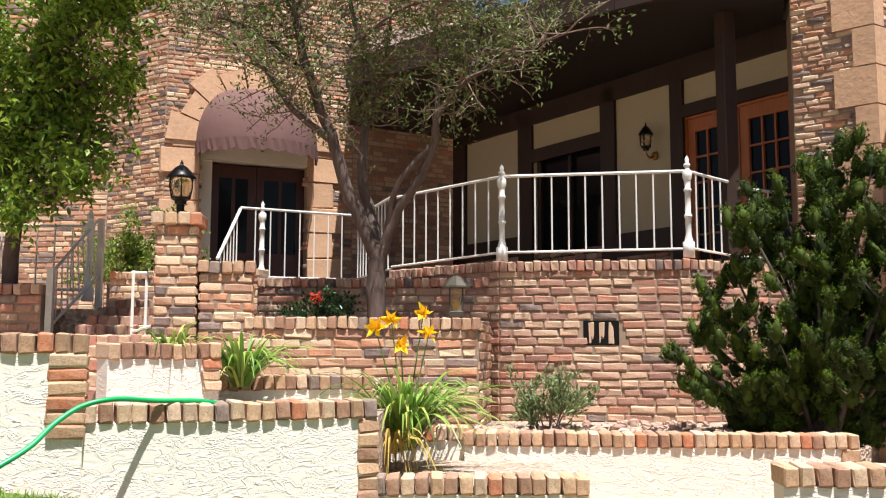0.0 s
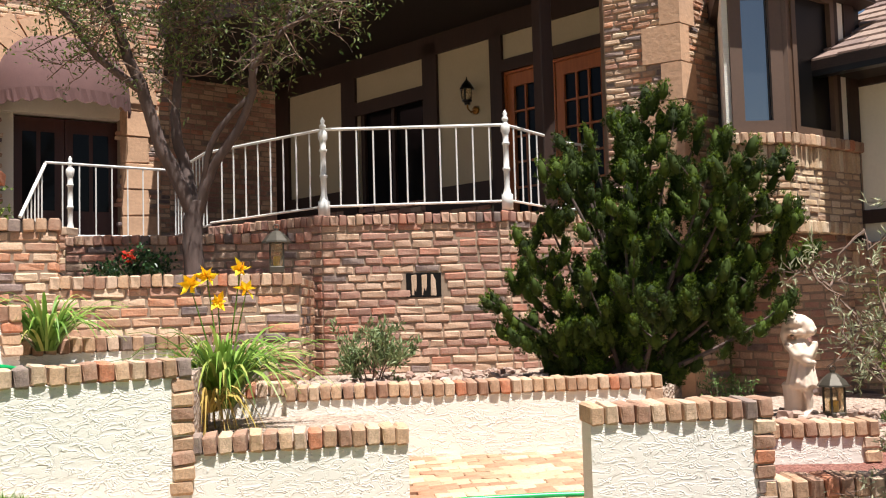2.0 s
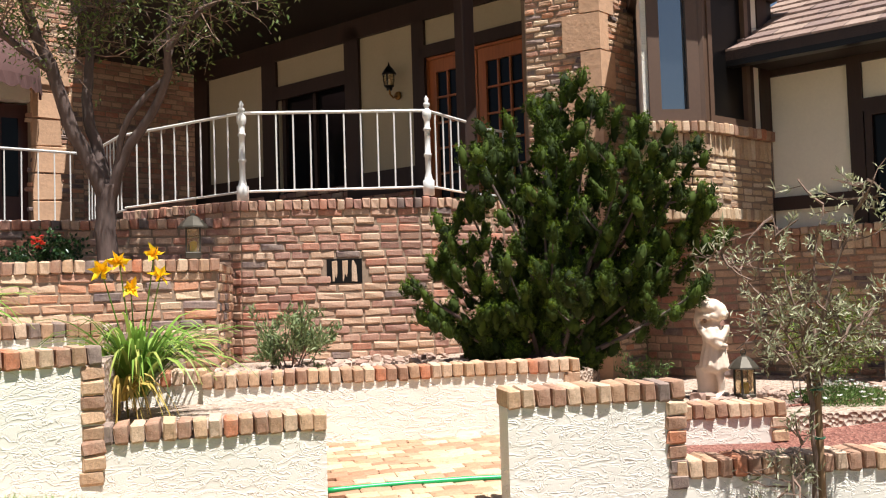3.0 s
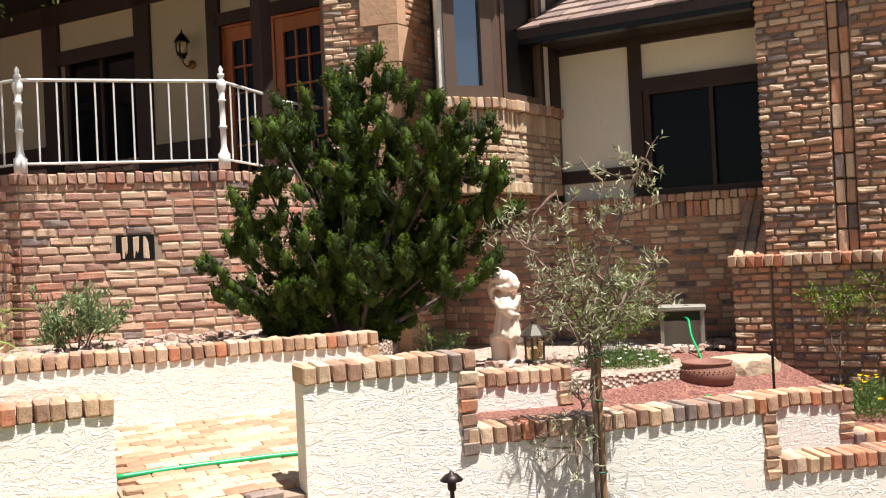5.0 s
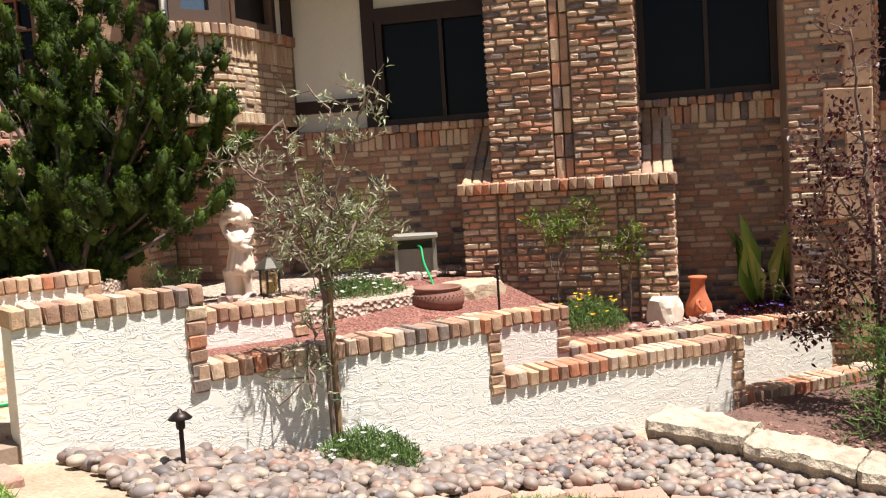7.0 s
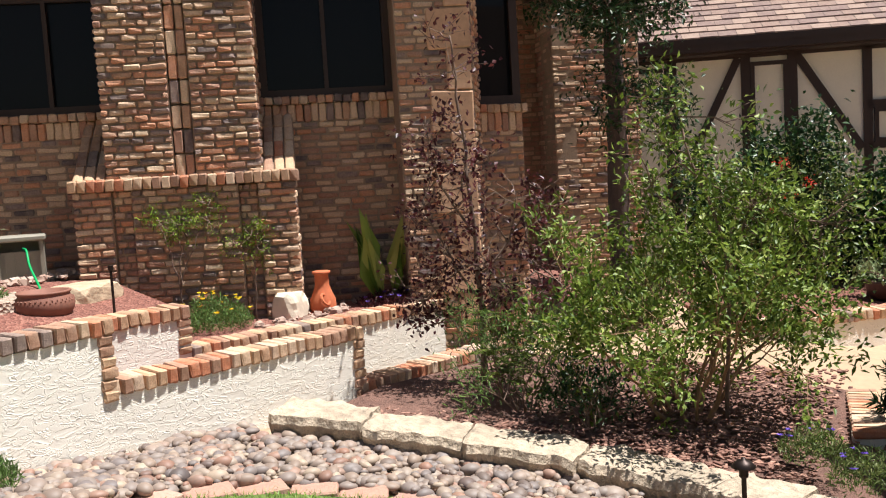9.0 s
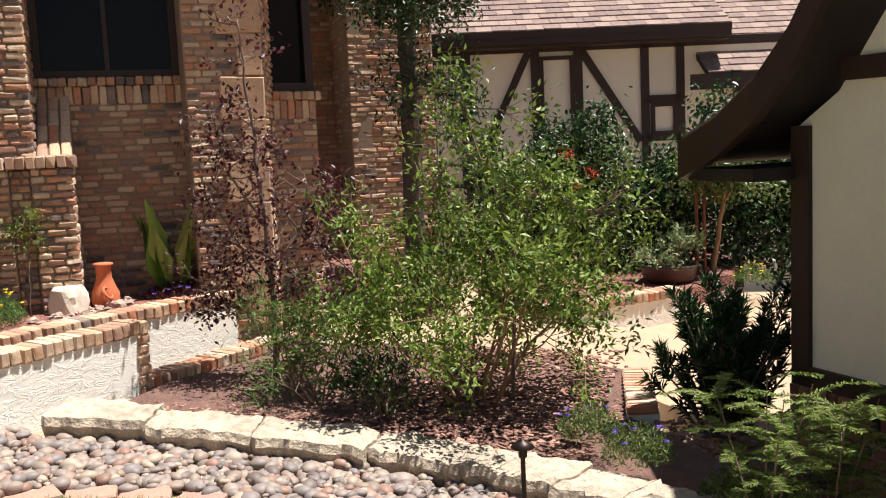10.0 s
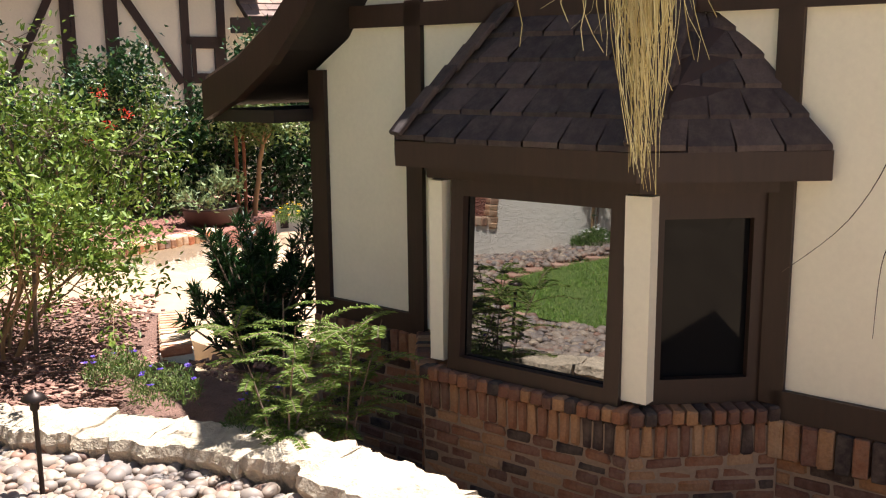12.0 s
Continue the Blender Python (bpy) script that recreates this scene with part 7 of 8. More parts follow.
for pts, r in arms:
    line = smooth_line(pts, 6)
    n = len(line) - 1
    tube(wood, line, [r * (1 - 0.85 * i / n) for i in range(n + 1)], 6)
    for i in (4, 6, 8, 9, 10, 11, n) if r > 0.03 else (5, 8, 10, n) if r > 0.02 else (4, 8, n):
        along = (line[i] - line[i - 1]).normalized()
        way = (along * 0.6 + Vector((rng.gauss(0, 0.2), rng.gauss(0, 0.2), 0.75))).normalized()
        h, wd = rng.uniform(0.13, 0.24), rng.uniform(0.046, 0.075)
        c = line[i] + Vector((rng.gauss(0, 0.03), rng.gauss(0, 0.03), -0.08))
        tube(heart, [c + way * h * f for f in (0.0, 0.3, 0.7, 0.95)], [wd * f for f in (0.3, 0.78, 0.62, 0.1)], 6)
        way, c = np.array(way), np.array(c)
        sa = unit(np.cross(way, [0.3, 0.9, 0.1]))
        sb_ = np.cross(way, sa)
        lit = rng.random() < 0.6
        for j in range(20):
            q, f = rng.uniform(0, 6.283), (j + rng.random()) / 20
            rad = sa * math.cos(q) + sb_ * math.sin(q)
            knob = c + way * h * f + rad * wd * (0.35 + 0.65 * math.sin(math.pi * min(1.0, 0.15 + 0.85 * f)) if f < 0.5 else 1.0 - 1.2 * (f - 0.5)) * rng.uniform(0.8, 1.3)
            k_ = 14
            P_.append(knob + R.normal(0, 0.008, (k_, 3)))
            D_.append(unit(R.normal(0, 0.6, (k_, 3)) + rad * 0.6 + way * 0.6))
            TIP_.append(np.full(k_, lit and f > 0.6))
# opaque cores added inside the tufts to stop light passing through
part("inner_foliage", heart, L_CYPRESS, cy, "", True)
tagged(part("branchwork", wood, M_BARKGREY, cy), "", "", "", "stuff")
P_, D_, TIP_ = np.concatenate(P_), np.concatenate(D_), np.concatenate(TIP_)
leaves("foliage", P_[~TIP_], 0.026, 0.009, L_CYPRESS, cy, D_[~TIP_] * 2, 0.1, 0.15)
# tuft tips take the lighter leaf colour in place of sunlight
leaves("young_foliage", P_[TIP_], 0.026, 0.009, L_CYPRESS_LIT, cy, D_[TIP_] * 2, 0.2, 0.15, "brighter green leaves of the sunlit tuft tips")

# small shrubs and flowers on the upper beds
shrub("oleander_bush", (0.92, 8.4, 0.98), 9, 0.42, 0.55, 1, 1500, L_BUSH, (0.075, 0.02), 0.02, "small grey-green bush below the vent", "bush", 41, r=0.009, up=0.6, kids=(3, 5))
tb, _ = shrub("rose_bush", (-1.15, 9.3, 1.88), 9, 0.38, 0.9, 1, 1500, L_DARK, (0.05, 0.03), 0.04, "rose bush with a few red flowers", "bush", 42, r=0.008)
leaves("blossom", np.array([(-0.05 + a, -0.2 + b, 0.32 + c) for a, b, c in R.normal(0, 0.02, (24, 3))]), 0.05, 0.04, P_RED, tb, None, 0.2, 1.0, "red rose flower")
shrub("green_bush", (-3.95, 12.35, 2.08), 10, 1.1, 0.5, 1, 4500, L_BRIGHT, (0.07, 0.035), 0.05, "round green bush behind the steps", "bush", 43, r=0.01)


def strap_plant(name, base, count, length, label, category, stalks=(), seed=1, width=0.016, material=None, droop=1.0):
    rng = random.Random(seed)
    t = thing(name, base, label, category)
    verts, faces = [], []
    for _ in range(count):
        q = rng.uniform(0, 2 * math.pi)
        reach = length * rng.uniform(0.3, 1.05)
        sag = droop * rng.uniform(0.85, 1.45)
        top = length * rng.uniform(0.55, 1.0)
        side = Vector((-math.sin(q), math.cos(q), 0)) * width * rng.uniform(0.6, 1.1)
        r0 = Vector((math.cos(q), math.sin(q), 0)) * rng.uniform(0, 0.07)
        n0 = len(verts)
        segs = 6
        for i in range(segs + 1):
            f = i / segs
            p = r0 + Vector((math.cos(q), math.sin(q), 0)) * reach * f + Vector((0, 0, top * (1.9 * f - 1.25 * sag * f * f)))
            wv = side * (1 - f ** 2.2) + side * 0.05
            verts += [(p - wv)[:], (p + wv + Vector((0, 0, 0.004)))[:]]
        for i in range(segs):
            faces.append((n0 + 2 * i, n0 + 2 * i + 1, n0 + 2 * i + 3, n0 + 2 * i + 2))
    mesh_from("foliage", verts, faces, material or L_STRAP, t)
    for x, y, z in stalks:
        bm = bmesh.new()
        end = Vector((x, y, z)) - Vector(base)
        tube(bm, [Vector((end.x * 0.2, end.y * 0.2, 0)), end * 0.5 + Vector((0, 0, end.z * 0.05)), end], [0.007, 0.006, 0.004], 5)
        part("flower_stalk", bm, L_STRAP, t)
        pet = []
        D = []
        for i in range(6):
            a = i * math.pi / 3
            pet += [(end.x, end.y, end.z)] * 2
            D += [(math.cos(a), -0.75, math.sin(a) + 0.25)] * 2
        leaves("flower", np.array(pet), 0.095, 0.055, P_YELLOW, t, np.array(D) * 3, 0.0, 0.15, "yellow daylily flower")
    return t


strap_plant("daylily", (-0.27, 6.95, 0.98), 230, 0.74, "daylily clump with tall yellow flowers", "flower plant", [(-0.48, 6.85, 1.84), (-0.37, 6.9, 1.9), (-0.14, 6.88, 1.95), (-0.1, 6.86, 1.8), (-0.3, 6.95, 1.72)], 51)
strap_plant("daylily", (-0.36, 6.7, 0.98), 60, 0.42, "dry yellowed daylily leaves hanging by the wall", "flower plant", (), 52, 0.011, L_GOLD, 1.7)
strap_plant("daylily", (-1.47, 7.05, 1.42), 110, 0.52, "daylily clump without flowers", "flower plant", (), 53, 0.016)
strap_plant("daylily", (-1.9, 6.75, 1.6), 40, 0.36, "sparse daylily leaves behind the white wall", "flower plant", (), 54, 0.014)


def daisies(base, r, h, count, flowers, label, petal, seed, leaf=L_FERN):
    t = thing("flower_clump", base, label, "flower plant")
    q, d = R.uniform(0, 2 * np.pi, count), np.sqrt(R.uniform(0, 1, count))
    P = np.stack([np.cos(q) * d * r, np.sin(q) * d * r, h * (1 - d ** 2 * 0.7) * R.uniform(0.1, 1.0, count)], 1)
    leaves("foliage", P, 0.05, 0.008, leaf, t, None, 0.8, 0.7)
    fl, D = [], []
    for _ in range(flowers):
        a, e = R.uniform(0, 6.28), math.sqrt(R.uniform(0, 1))
        c = np.array([math.cos(a) * e * r, math.sin(a) * e * r, h * (1.05 - e * e * 0.6) + R.uniform(-0.02, 0.03)])
        for i in range(7):
            fl.append(c)
            D.append((math.cos(i * 0.9), math.sin(i * 0.9), 0.35))
    leaves("blossom", np.array(fl), 0.026, 0.016, petal, t, np.array(D) * 4, 0, 0.1, "small open flowers")
    return t


daisies((3.6, 4.62, ground_height(3.6, 4.6) - 0.02), 0.34, 0.26, 3200, 34, "white daisies at the foot of the olive sapling", P_WHITE, 1)
daisies((5.25, 6.85, 0.62), 0.42, 0.16, 2400, 70, "white daisies behind the bowl pot", P_WHITE, 2)
daisies((7.05, 5.75, 0.12), 0.36, 0.32, 2600, 22, "bushy plant with small yellow flowers", P_YELLOW, 3)
daisies((6.25, 0.25, -0.5), 0.22, 0.24, 1000, 8, "low plant with violet flowers behind the stone border", P_VIOLET, 4, L_TREE)
daisies((6.7, 0.6, -0.5), 0.22, 0.22, 900, 6, "low plant with violet flowers in the mulch", P_VIOLET, 5, L_TREE)
daisies((5.75, -0.35, -0.6), 0.25, 0.3, 1600, 5, "low green plant at the end of the stone border", P_VIOLET, 6, L_TREE)
daisies((8.65, 4.75, 0.12), 0.4, 0.12, 1500, 20, "low violet ground cover by the column", P_VIOLET, 7, L_PLUM)

# olive sapling with stake
g0 = ground_height(3.58, 4.88)


def olive_at(a, z, d=0.0):
    return (3.58 + 0.81 * a + 0.59 * d, 4.88 - 0.59 * a + 0.81 * d, z)


ol = limb_tree("olive_sapling", (3.58, 4.88, g0), [
    ([olive_at(0, g0 - 0.05), olive_at(-0.02, 0.5), olive_at(-0.01, 1.0), olive_at(0.02, 1.35)], 0.016, 0.012, 0.9),
    ([olive_at(0, 1.1), olive_at(0.12, 1.6), olive_at(0.26, 2.0), olive_at(0.34, 2.2)], 0.009, 0.003, 0.2),
    ([olive_at(0, 1.15), olive_at(0.03, 1.65, 0.1), olive_at(0.1, 2.08, 0.15)], 0.009, 0.003, 0.2),
    ([olive_at(0, 1.1), olive_at(-0.1, 1.55, -0.1), olive_at(-0.18, 2.02, -0.1)], 0.009, 0.003, 0.2),
    ([olive_at(0, 1.05), olive_at(-0.2, 1.42, 0.05), olive_at(-0.38, 1.7), olive_at(-0.5, 1.82)], 0.008, 0.003, 0.25),
    ([olive_at(0, 1.1), olive_at(0.2, 1.35), olive_at(0.34, 1.48, -0.1), olive_at(0.4, 1.56, -0.1)], 0.007, 0.003, 0.2),
    ([olive_at(0, 1.0), olive_at(0.14, 1.2, 0.1), olive_at(0.26, 1.36, 0.15)], 0.006, 0.003, 0.2),
    ([olive_at(0, 1.0), olive_at(-0.14, 1.18, -0.1), olive_at(-0.24, 1.3, -0.15)], 0.006, 0.003, 0.2),
    ([olive_at(-0.02, 0.75), olive_at(-0.1, 0.66, -0.1), olive_at(-0.14, 0.45, -0.1)], 0.005, 0.002, 0.3),
], 11, 1900, L_OLIVE, (0.055, 0.012), "slender silver-green olive sapling tied to a stake", "tree", 61, M_TWIG, 0.012, 0.17, 1, (1, 3), 0.3)
bm = bmesh.new()
tube(bm, [(3.62, 4.9, g0 - 0.1), (3.615, 4.9, 1.05)], [0.024, 0.02], 8)
stake = tagged(part("tree_stake", bm, M_STAKE, None, "round wooden stake beside the olive sapling"), "", "stake")
for z in (0.28, 0.72, 1.0):
    bm = bmesh.new()
    tube(bm, [(3.6 + 0.038 * math.cos(a), 4.89 + 0.032 * math.sin(a), z) for a in np.linspace(0, 2 * math.pi, 14)], 0.006, 5, False)
    tagged(part("plant_tie", bm, simple("green_tie", srgb(30, 90, 62), 0.6), None, "green plastic tie round stake and sapling"), "", "tie", "plant ties")

# acacias in front of the chimney and by the statue
limb_tree("acacia_seedling", (7.08, 6.1, 0.12), [
    ([(7.08, 6.1, 0.05), (7.07, 6.15, 0.6), (7.06, 6.3, 1.05), (7.03, 6.38, 1.15)], 0.009, 0.003, 0.72),
    ([(7.07, 6.13, 0.5), (7.15, 6.15, 0.9), (7.16, 6.22, 1.2)], 0.006, 0.003, 0.6),
    ([(7.07, 6.13, 0.5), (7.2, 6.0, 0.95), (7.32, 5.9, 1.3)], 0.006, 0.003, 0.65),
], 9, 1100, L_YOUNG, (0.045, 0.012), "young feathery acacia against the chimney", "small tree", 71, M_TWIG, 0.035, 0.14)
limb_tree("acacia_seedling", (7.5, 5.62, 0.12), [
    ([(7.5, 5.62, 0.05), (7.52, 5.6, 0.6), (7.57, 5.58, 0.98)], 0.008, 0.003, 0.7),
    ([(7.52, 5.6, 0.45), (7.48, 5.72, 0.75), (7.46, 5.78, 0.9)], 0.005, 0.003, 0.6),
], 9, 600, L_YOUNG, (0.045, 0.012), "young feathery acacia beside the chimney base", "small tree", 72, M_TWIG, 0.035, 0.14)
for at, seed in (((4.95, 6.9, 0.6), 73), ((5.35, 7.1, 0.6), 74)):
    shrub("feathery_shrub", at, 3, 0.75, 0.3, 1, 1300, L_BRIGHT, (0.05, 0.01), 0.05, "airy feathery shrub near the hose box", "bush", seed, r=0.006, kids=(3, 4))
shrub("feathery_shrub", (4.15, 8.3, 0.6), 4, 0.35, 0.5, 1, 500, L_FERN, (0.05, 0.012), 0.04, "thin dry shrub beside the column", "bush", 75, r=0.005)
# broad-leaved plant by the column
t = thing("bird_of_paradise", (8.72, 4.9, 0.1), "upright broad green leaves of a bird-of-paradise plant", "plant")
P, D = [], []
rng = random.Random(81)
for i in range(14):
    q = rng.uniform(0, 6.28)
    l = rng.uniform(0.05, 0.12)
    P.append((math.cos(q) * l, math.sin(q) * l, rng.uniform(0.0, 0.25)))
    D.append((math.cos(q) * 0.45, math.sin(q) * 0.45, 1.6))
leaves("broad_leaf", P, 0.68, 0.17, L_STRAP, t, np.array(D) * 2, 0.3, 0.3)

# plum, big shrub, feathery green, conifer bush, front acacia
limb_tree("purple_plum", (7.70, 3.37, -0.35), [
    ([(7.70, 3.37, -0.4), (7.69, 3.35, 0.4), (7.65, 3.37, 1.1), (7.61, 3.41, 1.9), (7.59, 3.45, 2.55)], 0.03, 0.006, 0.25),
    ([(7.69, 3.35, 0.3), (7.55, 3.55, 0.7), (7.45, 3.75, 1.2)], 0.014, 0.004, 0.2),
    ([(7.65, 3.37, 0.9), (7.50, 3.60, 1.4), (7.45, 3.65, 1.9)], 0.012, 0.004, 0.2),
    ([(7.67, 3.35, 0.5), (7.80, 3.05, 0.9), (7.85, 2.90, 1.3)], 0.012, 0.004, 0.2),
    ([(7.69, 3.35, 0.2), (7.75, 3.05, 0.4), (7.85, 2.85, 0.6)], 0.012, 0.004, 0.2),
    ([(7.69, 3.35, 0.1), (7.55, 3.65, 0.2), (7.45, 3.80, 0.35)], 0.012, 0.004, 0.2),
], 14, 2700, L_PLUM, (0.055, 0.032), "slender purple-leaved plum sapling with dark twigs", "tree", 91, M_TWIG, 0.05, 0.3)
shrub("large_shrub", (7.72, 1.62, -0.6), 10, 1.2, 0.58, 2, 11000, L_BRIGHT, (0.064, 0.028), 0.06, "large loose green shrub in the mulch bed", "shrub", 92, M_STAKE, 0.016, (3, 4), 0.1, 0.62, 0.66, 0.2, 0.12)
limb_tree("large_shrub", (7.75, 1.35, -0.6), [
    ([(7.75, 1.35, -0.65), (7.75, 1.3, 0.6), (7.7, 1.5, 1.3), (7.7, 1.65, 1.9)], 0.018, 0.005, 0.45),
    ([(7.75, 1.3, 0.4), (7.8, 0.9, 0.9), (7.85, 0.6, 0.9)], 0.012, 0.004, 0.4),
    ([(7.75, 1.3, 0.4), (7.8, 1.15, 1.0), (7.8, 1.0, 1.15)], 0.012, 0.004, 0.4),
    ([(7.75, 1.3, 0.4), (7.85, 1.7, 0.9), (7.9, 1.95, 1.2)], 0.012, 0.004, 0.3),
], 12, 2500, L_BRIGHT, (0.07, 0.032), "tall green shoots rising from the large shrub", "shrub", 93, M_TWIG, 0.06, 0.3)
shrub("feathery_shrub", (7.25, 2.8, -0.45), 9, 0.7, 0.45, 1, 1900, L_FERN, (0.07, 0.01), 0.06, "light green feathery shrub behind the border", "bush", 94, r=0.008, kids=(4, 5))
shrub("feathery_shrub", (7.1, 2.2, -0.5), 8, 0.45, 0.5, 1, 1100, L_DARK, (0.06, 0.02), 0.06, "dark low shrub with violet flowers", "bush", 95, r=0.008, kids=(4, 5))


def spiky(at, heads, h, label, seed):
    rng = random.Random(seed)
    t = thing("podocarpus", at, label, "shrub")
    bm = bmesh.new()
    P, D = [], []
    for i in range(heads):
        q = rng.uniform(0, 6.28)
        tip = Vector((math.cos(q) * rng.uniform(0, 0.62), math.sin(q) * rng.uniform(0, 0.62), h * rng.uniform(0.35, 1.0)))
        line = [Vector((tip.x * 0.2, tip.y * 0.2, 0)), tip * 0.6, tip]
        tube(bm, line, [0.014, 0.01, 0.006], 5)
        way = (line[2] - line[1]).normalized()
        for k_ in range(90):
            f = rng.uniform(0.25, 1.0)
            p = line[1].lerp(line[2], f) if f > 0.5 else line[0].lerp(line[1], f * 2)
            a = Vector((rng.gauss(0, 1), rng.gauss(0, 1), rng.gauss(0, 1))).normalized()
            P.append(p[:])
            D.append((a + way * 0.9)[:])
    tagged(part("stem", bm, M_TWIG, t), "", "", "", "stuff")
    leaves("foliage", np.array(P), 0.11, 0.016, L_DARK, t, np.array(D) * 3, 0.2, 0.2)


spiky((8.35, -0.35, -0.95), 64, 1.25, "dark spiky podocarpus shrub at the path", 96)
spiky((8.15, -0.25, -0.95), 34, 1.0, "dark spiky shrub beside the brick strip", 97)


def fern_tree(name, at, fronds, h, reach, label, seed):
    """Thin stems with rows of fine leaflets on drooping side twigs."""
    rng = random.Random(seed)
    t = thing(name, at, label, "small tree")
    bm = bmesh.new()
    P, D = [], []
    for i in range(4):
        q = 2 * math.pi * i / 4 + rng.uniform(-0.4, 0.4)
        tip = Vector((math.cos(q) * 0.25, math.sin(q) * 0.25, h * rng.uniform(0.7, 1.0)))
        stem = smooth_line([Vector((0, 0, -0.05)), tip * 0.5 + Vector((rng.gauss(0, 0.04), 0, 0)), tip], 5)
        tube(bm, stem, [0.009 * (1 - 0.7 * j / (len(stem) - 1)) for j in range(len(stem))], 5)
        for j in range(fronds):
            f = rng.uniform(0.3, 1.0) * (len(stem) - 1)
            b = stem[min(int(f), len(stem) - 1)]
            a = rng.uniform(0, 6.28)
            l = reach * rng.uniform(0.5, 1.0)
            d = Vector((math.cos(a), math.sin(a), 0.35))
            fr = smooth_line([b, b + d * l * 0.5, b + d * l - Vector((0, 0, l * 0.2))], 4)
            tube(bm, fr, 0.0025, 3)
            for m_ in range(len(fr) - 1):
                for s_ in range(5):
                    p = fr[m_].lerp(fr[m_ + 1], s_ / 5)
                    w_ = (fr[m_ + 1] - fr[m_]).normalized()
                    sd = w_.cross(Vector((0, 0, 1))).normalized()
                    for sg in (-1, 1):
                        P.append(p[:])
                        D.append((sd * sg + w_ * 0.5)[:])
    tagged(part("stem", bm, M_TWIG, t), "", "", "", "stuff")
    leaves("leaflet", np.array(P), 0.045, 0.008, L_ACACIA, t, np.array(D) * 3, 0, 0.3)


fern_tree("feathery_acacia", (5.5, -0.45, -0.72), 15, 1.0, 0.36, "young feathery acacia by the stone border", 98)
fern_tree("feathery_acacia", (5.85, -0.8, -0.85), 17, 1.05, 0.4, "young feathery acacia in front of the bay", 99)
fern_tree("feathery_acacia", (7.3, 3.0, -0.4), 10, 0.75, 0.35, "young feathery acacia behind the wall end", 100)
t, _ = shrub("bay_plant", (5.0, -1.75, -1.35), 6, 0.5, 0.5, 1, 500, L_BRIGHT, (0.05, 0.028), 0.04, "small leafy plant at the foot of the bay", "bush", 101, r=0.006)

# far hedge, trees and pot
def hedge(name, a, b, z0, z1, depth, count, leaf, size, label, seed):
    A, Bv = Vector(a), Vector(b)
    n = 1600
    t = thing(name, ((A.x + Bv.x) / 2, (A.y + Bv.y) / 2, z0), label, "hedge")
    u_ = (Bv - A)
    f = R.uniform(0, 1, count)
    prof = 0.8 + 0.2 * np.sin(f * 17 + seed) + 0.12 * np.sin(f * 41)
    zz = R.uniform(0, 1, count) ** 0.8
    off = R.normal(0, 0.5, count) * depth * (1 - 0.4 * zz)
    nn_ = Vector((-u_.y, u_.x)).normalized()
    P = np.stack([A.x + u_.x * f + nn_.x * off, A.y + u_.y * f + nn_.y * off, z0 + (z1 - z0) * zz * prof], 1) - np.array(t.location)
    cl = R.randint(0, n, count)
    jitter = R.normal(0, 0.25, (n, 3))[cl]
    leaves("foliage", P + jitter * 0.6, size[0], size[1], leaf, t, None, 0.1, 1.0)
    bm = bmesh.new()
    for i in range(8):
        p = A.lerp(Bv, (i + 0.5) / 8)
        tube(bm, [(p.x - t.location.x, p.y - t.location.y, -0.05), (p.x - t.location.x + 0.1, p.y - t.location.y, (z1 - z0) * 0.6)], [0.03, 0.015], 6)
    tagged(part("stem", bm, M_TWIG, t), "", "", "", "stuff")
    return t


hedge("hedge", (14.5, 3.2), (15.3, -2.2), -0.6, 1.78, 0.7, 28000, L_DARK, (0.1, 0.055), "dense dark green hedge in front of the far wing", 3)
hedge("flowering_hedge", (13.9, 2.7), (14.2, 1.0), -0.6, 1.5, 0.5, 4500, L_TREE, (0.08, 0.03), "loose green hedge with red bottlebrush flowers", 5)
fl = thing("bottlebrush_flowers", (13.6, 1.6, 0.5), "red bottlebrush flowers on the hedge", "flowers")
leaves("blossom", np.concatenate([R.normal(0, 0.05, (30, 3)) + np.array(c) for c in ((0, 0, 0.3), (0.1, 0.3, 0.1), (0, -0.25, 0.45), (0.05, 0.1, 0.75))]), 0.07, 0.015, P_RED, fl, None, 0, 1)
limb_tree("citrus_tree", (13.98, -0.2, -0.5), [
    ([(13.98, -0.2, -0.55), (13.97, -0.28, 0.0), (13.96, -0.36, 0.55)], 0.04, 0.03, 1),
    ([(13.96, -0.36, 0.5), (13.9, -0.6, 0.8), (13.9, -0.8, 0.95)], 0.02, 0.006, 0.1), ([(13.96, -0.36, 0.5), (13.9, -0.1, 0.8), (13.9, 0.1, 0.95)], 0.02, 0.006, 0.1),
    ([(13.96, -0.36, 0.5), (13.8, -0.4, 0.9), (13.8, -0.4, 1.1)], 0.02, 0.006, 0.1),
], 14, 3200, L_TREE, (0.08, 0.04), "small round-headed tree tied to poles", "tree", 111, M_STAKE, 0.08, 0.3)
for y in (0.0, -0.1):
    bm = bmesh.new()
    tube(bm, [(13.9, y, -0.55), (13.92, y, 0.75)], 0.025, 7)
    tagged(part("tree_stake", bm, simple("brown_stake", srgb(120, 72, 48), 0.8, 0, 0.2, 30), None, "brown wooden pole beside the small tree"), "", "stake", "poles")
pt = thing("planter_pot", (13.3, 0.35, -0.5), "dark round pot with a pale succulent", "pot")
bm = bmesh.new()
lathe(bm, [(0.28, 0), (0.34, 0.06), (0.36, 0.2), (0.38, 0.24), (0.35, 0.24), (0.33, 0.18)], 20)
part("pot_body", bm, simple("dark_glaze", srgb(70, 48, 40), 0.4, 0, 0.2, 14), pt, "", True)
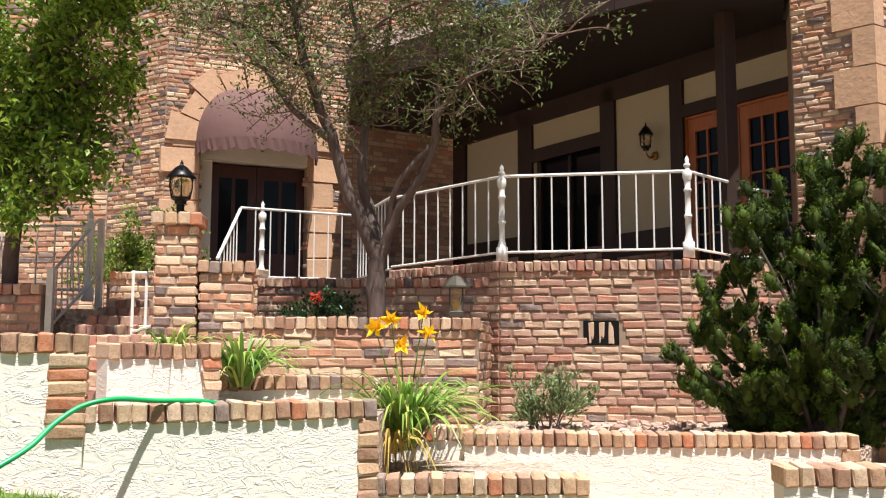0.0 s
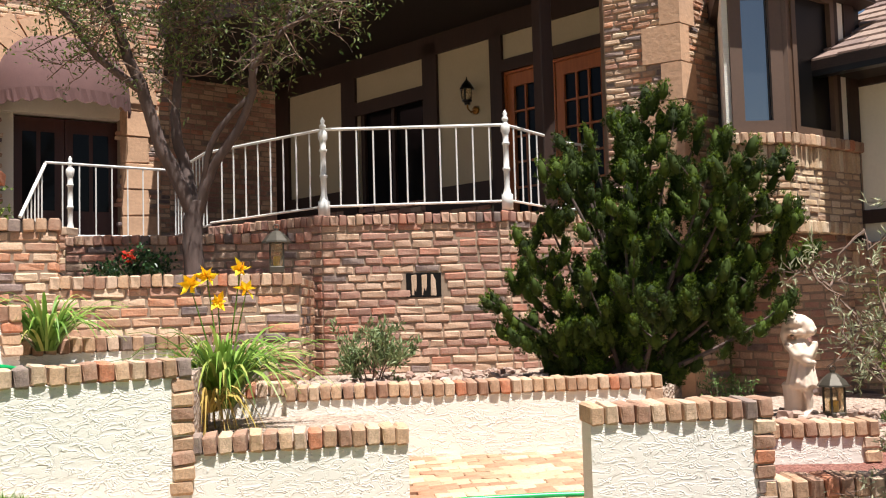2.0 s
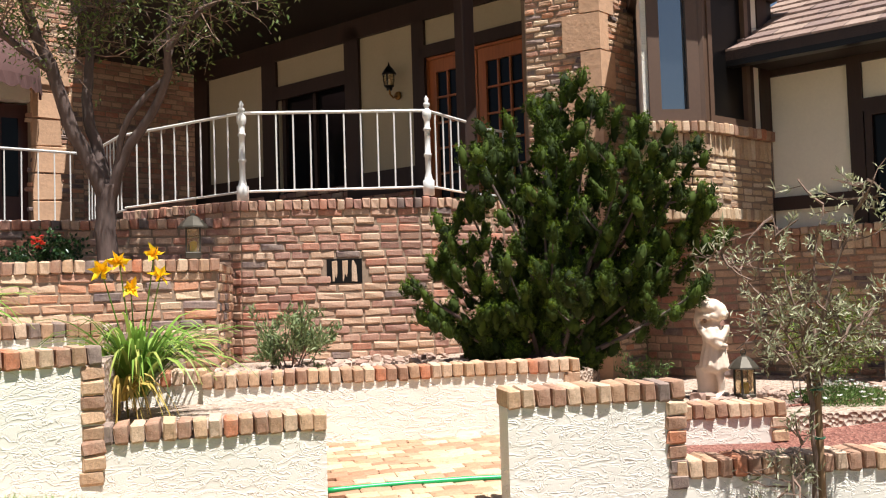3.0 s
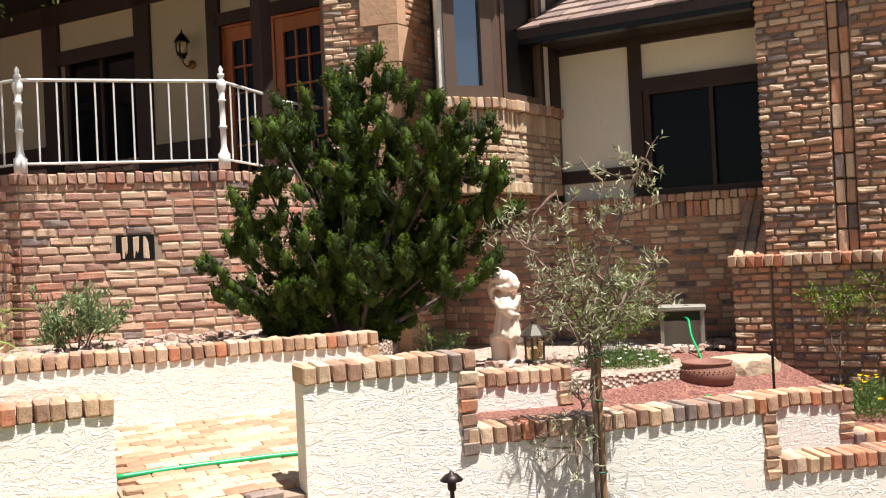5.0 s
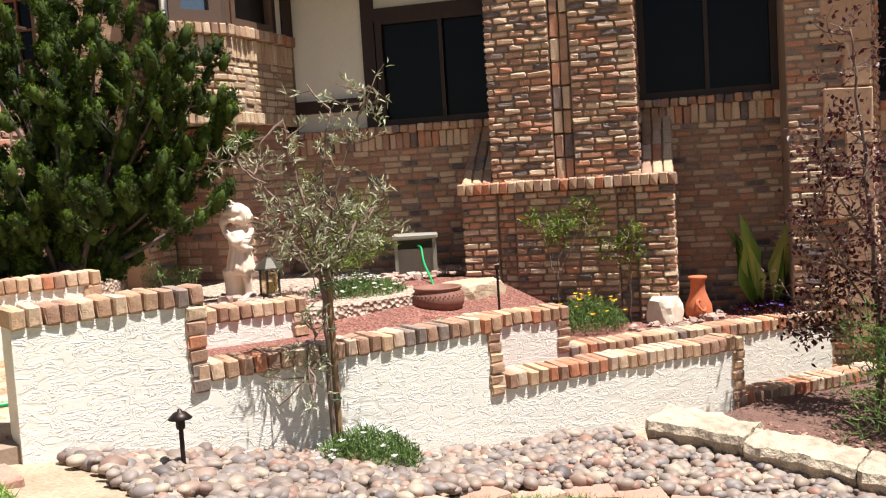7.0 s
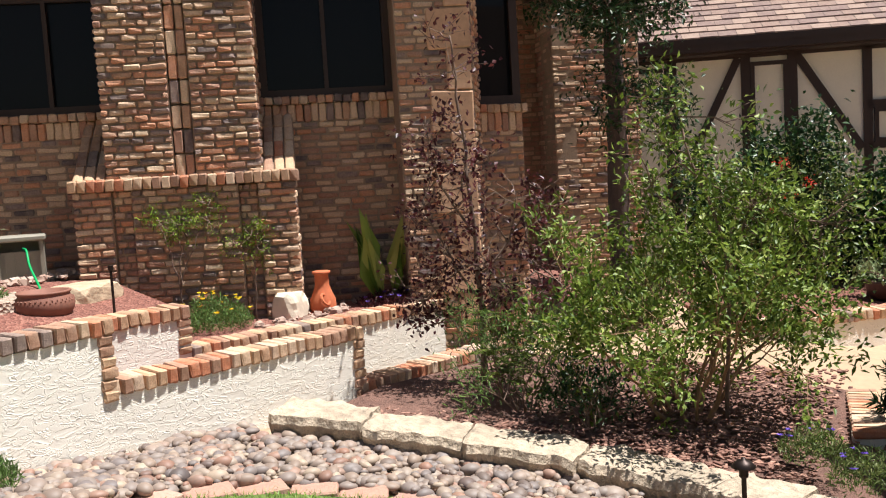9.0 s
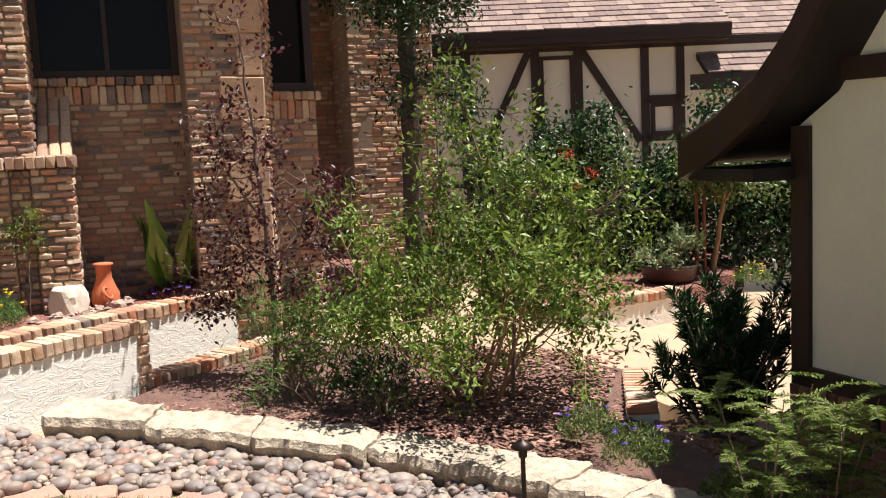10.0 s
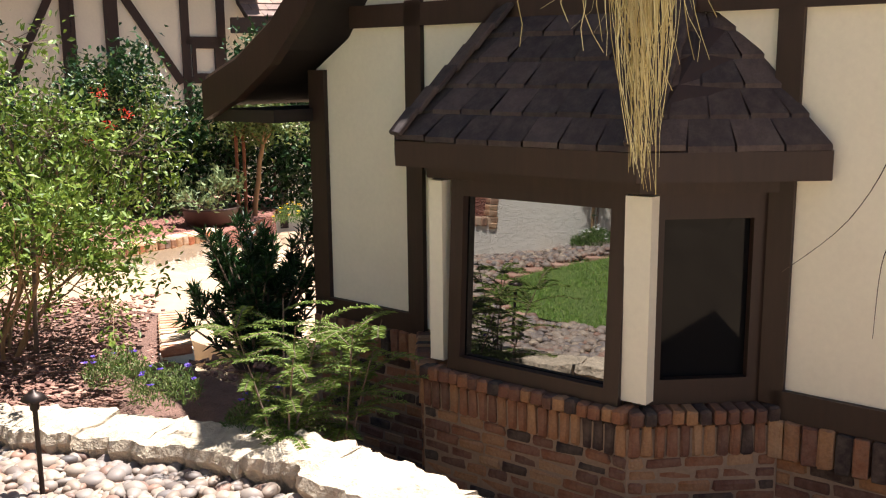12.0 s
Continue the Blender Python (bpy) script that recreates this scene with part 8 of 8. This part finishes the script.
shrub("succulent", (13.3, 0.35, -0.28), 9, 0.4, 0.9, 1, 700, L_BUSH, (0.09, 0.04), 0.05, "pale branching succulent in the dark pot", "plant", 112, r=0.012)
daisies((13.2, -0.7, -0.5), 0.25, 0.25, 600, 14, "yellow flowers by the poles", P_YELLOW, 8)
# tall tree at the far column
limb_tree("column_tree", (12.0, 3.45, -0.5), [
    ([(12.0, 3.45, -0.6), (11.98, 3.42, 0.8), (11.93, 3.38, 2.0), (11.9, 3.4, 3.2), (11.9, 3.4, 4.6)], 0.15, 0.09, 1),
    ([(11.9, 3.4, 3.0), (11.7, 3.0, 3.3), (11.6, 2.5, 3.2)], 0.04, 0.01, 0.1), ([(11.9, 3.4, 3.0), (11.6, 3.7, 3.4), (11.4, 4.0, 3.3)], 0.04, 0.01, 0.1),
    ([(11.9, 3.4, 3.2), (11.5, 3.3, 3.3), (11.3, 3.2, 3.0)], 0.04, 0.01, 0.1), ([(11.9, 3.4, 3.6), (11.6, 3.0, 3.9), (11.5, 2.6, 4.0)], 0.04, 0.01, 0.1),
    ([(11.9, 3.4, 2.3), (11.8, 3.1, 2.2), (11.75, 2.95, 1.9)], 0.02, 0.006, 0.3),
], 16, 6000, L_DARK, (0.09, 0.035), "tall trunk with dark foliage against the far column", "tree", 113, M_BARKGREY, 0.1, 0.45, up=-0.2)
shrub("green_bush", (11.2, 2.9, -0.6), 8, 0.7, 0.5, 1, 1800, L_TREE, (0.08, 0.03), 0.07, "green bush below the column tree", "bush", 114, r=0.01)
t, _ = shrub("garden_sapling", (10.6, 4.2, -0.1), 3, 0.7, 0.2, 1, 300, L_TREE, (0.06, 0.02), 0.04, "thin sapling in the round bed", "small tree", 115, r=0.01)

# dry strands hanging before the bay, from a branch over the eave
hs = thing("dry_palm_frond", (4.42, -2.0, 1.9), "bunch of dry straw-coloured palm strands hanging down", "dry plant")
bm = bmesh.new()
tube(bm, smooth_line([(-0.2, -1.2, 1.0), (-0.1, -0.5, 0.55), (0.0, -0.05, 0.25), (0.05, 0.3, 0.1)], 4), [0.03] * 6 + [0.02] * 7, 7)
part("frond_stem", bm, M_STAKE, hs)
rng = random.Random(121)
verts, faces = [], []
for i in range(150):
    core = rng.random() < 0.78
    s0 = Vector((rng.gauss(0, 0.03), rng.gauss(-0.02, 0.075 if core else 0.2), 0.2 + rng.uniform(-0.05, 0.1)))
    l = rng.uniform(0.5, 1.15) if core else rng.uniform(0.25, 0.7)
    end = Vector((s0.x + rng.gauss(0, 0.05), s0.y * (0.45 if core else 1.2) - 0.06 + rng.gauss(0, 0.03), s0.z - l))
    bend = Vector((rng.gauss(0, 0.03), rng.gauss(0, 0.05), 0))
    wd = rng.uniform(0.0012, 0.0042)
    n0 = len(verts)
    for j in range(7):
        f = j / 6
        p = s0.lerp(end, f) + bend * math.sin(f * math.pi) + (Vector((0, rng.gauss(0, 0.04), 0)) if not core and j == 6 else Vector())
        verts += [(p + Vector((0, wd * (1 - 0.6 * f), 0)))[:], (p - Vector((0.001, wd * (1 - 0.6 * f), 0)))[:]]
    faces += [(n0 + 2 * j, n0 + 2 * j + 1, n0 + 2 * j + 3, n0 + 2 * j + 2) for j in range(6)]
mesh_from("dry_strand", verts, faces, L_DRY, hs, "", "stuff")
# bare drooping twigs beside the bay
bt = thing("bare_twig", (4.0, -2.9, 1.3), "thin bare grey twigs drooping past the plaster wall", "twig")
for k0, k1, k2, k3 in (((0.34, -0.46, 0.33), (0.39, -0.39, -0.16), (0.49, -0.24, -0.53), (0.64, -0.00, -0.80)), ((0.33, -0.47, 0.11), (0.37, -0.42, -0.49), (0.40, -0.37, -0.74), (0.41, -0.36, -1.10))):
    bm = bmesh.new()
    tube(bm, smooth_line([k0, k1, k2, k3], 5), [0.004 - 0.00017 * i for i in range(16)], 5)
    part("twig", bm, M_BARKGREY, bt)
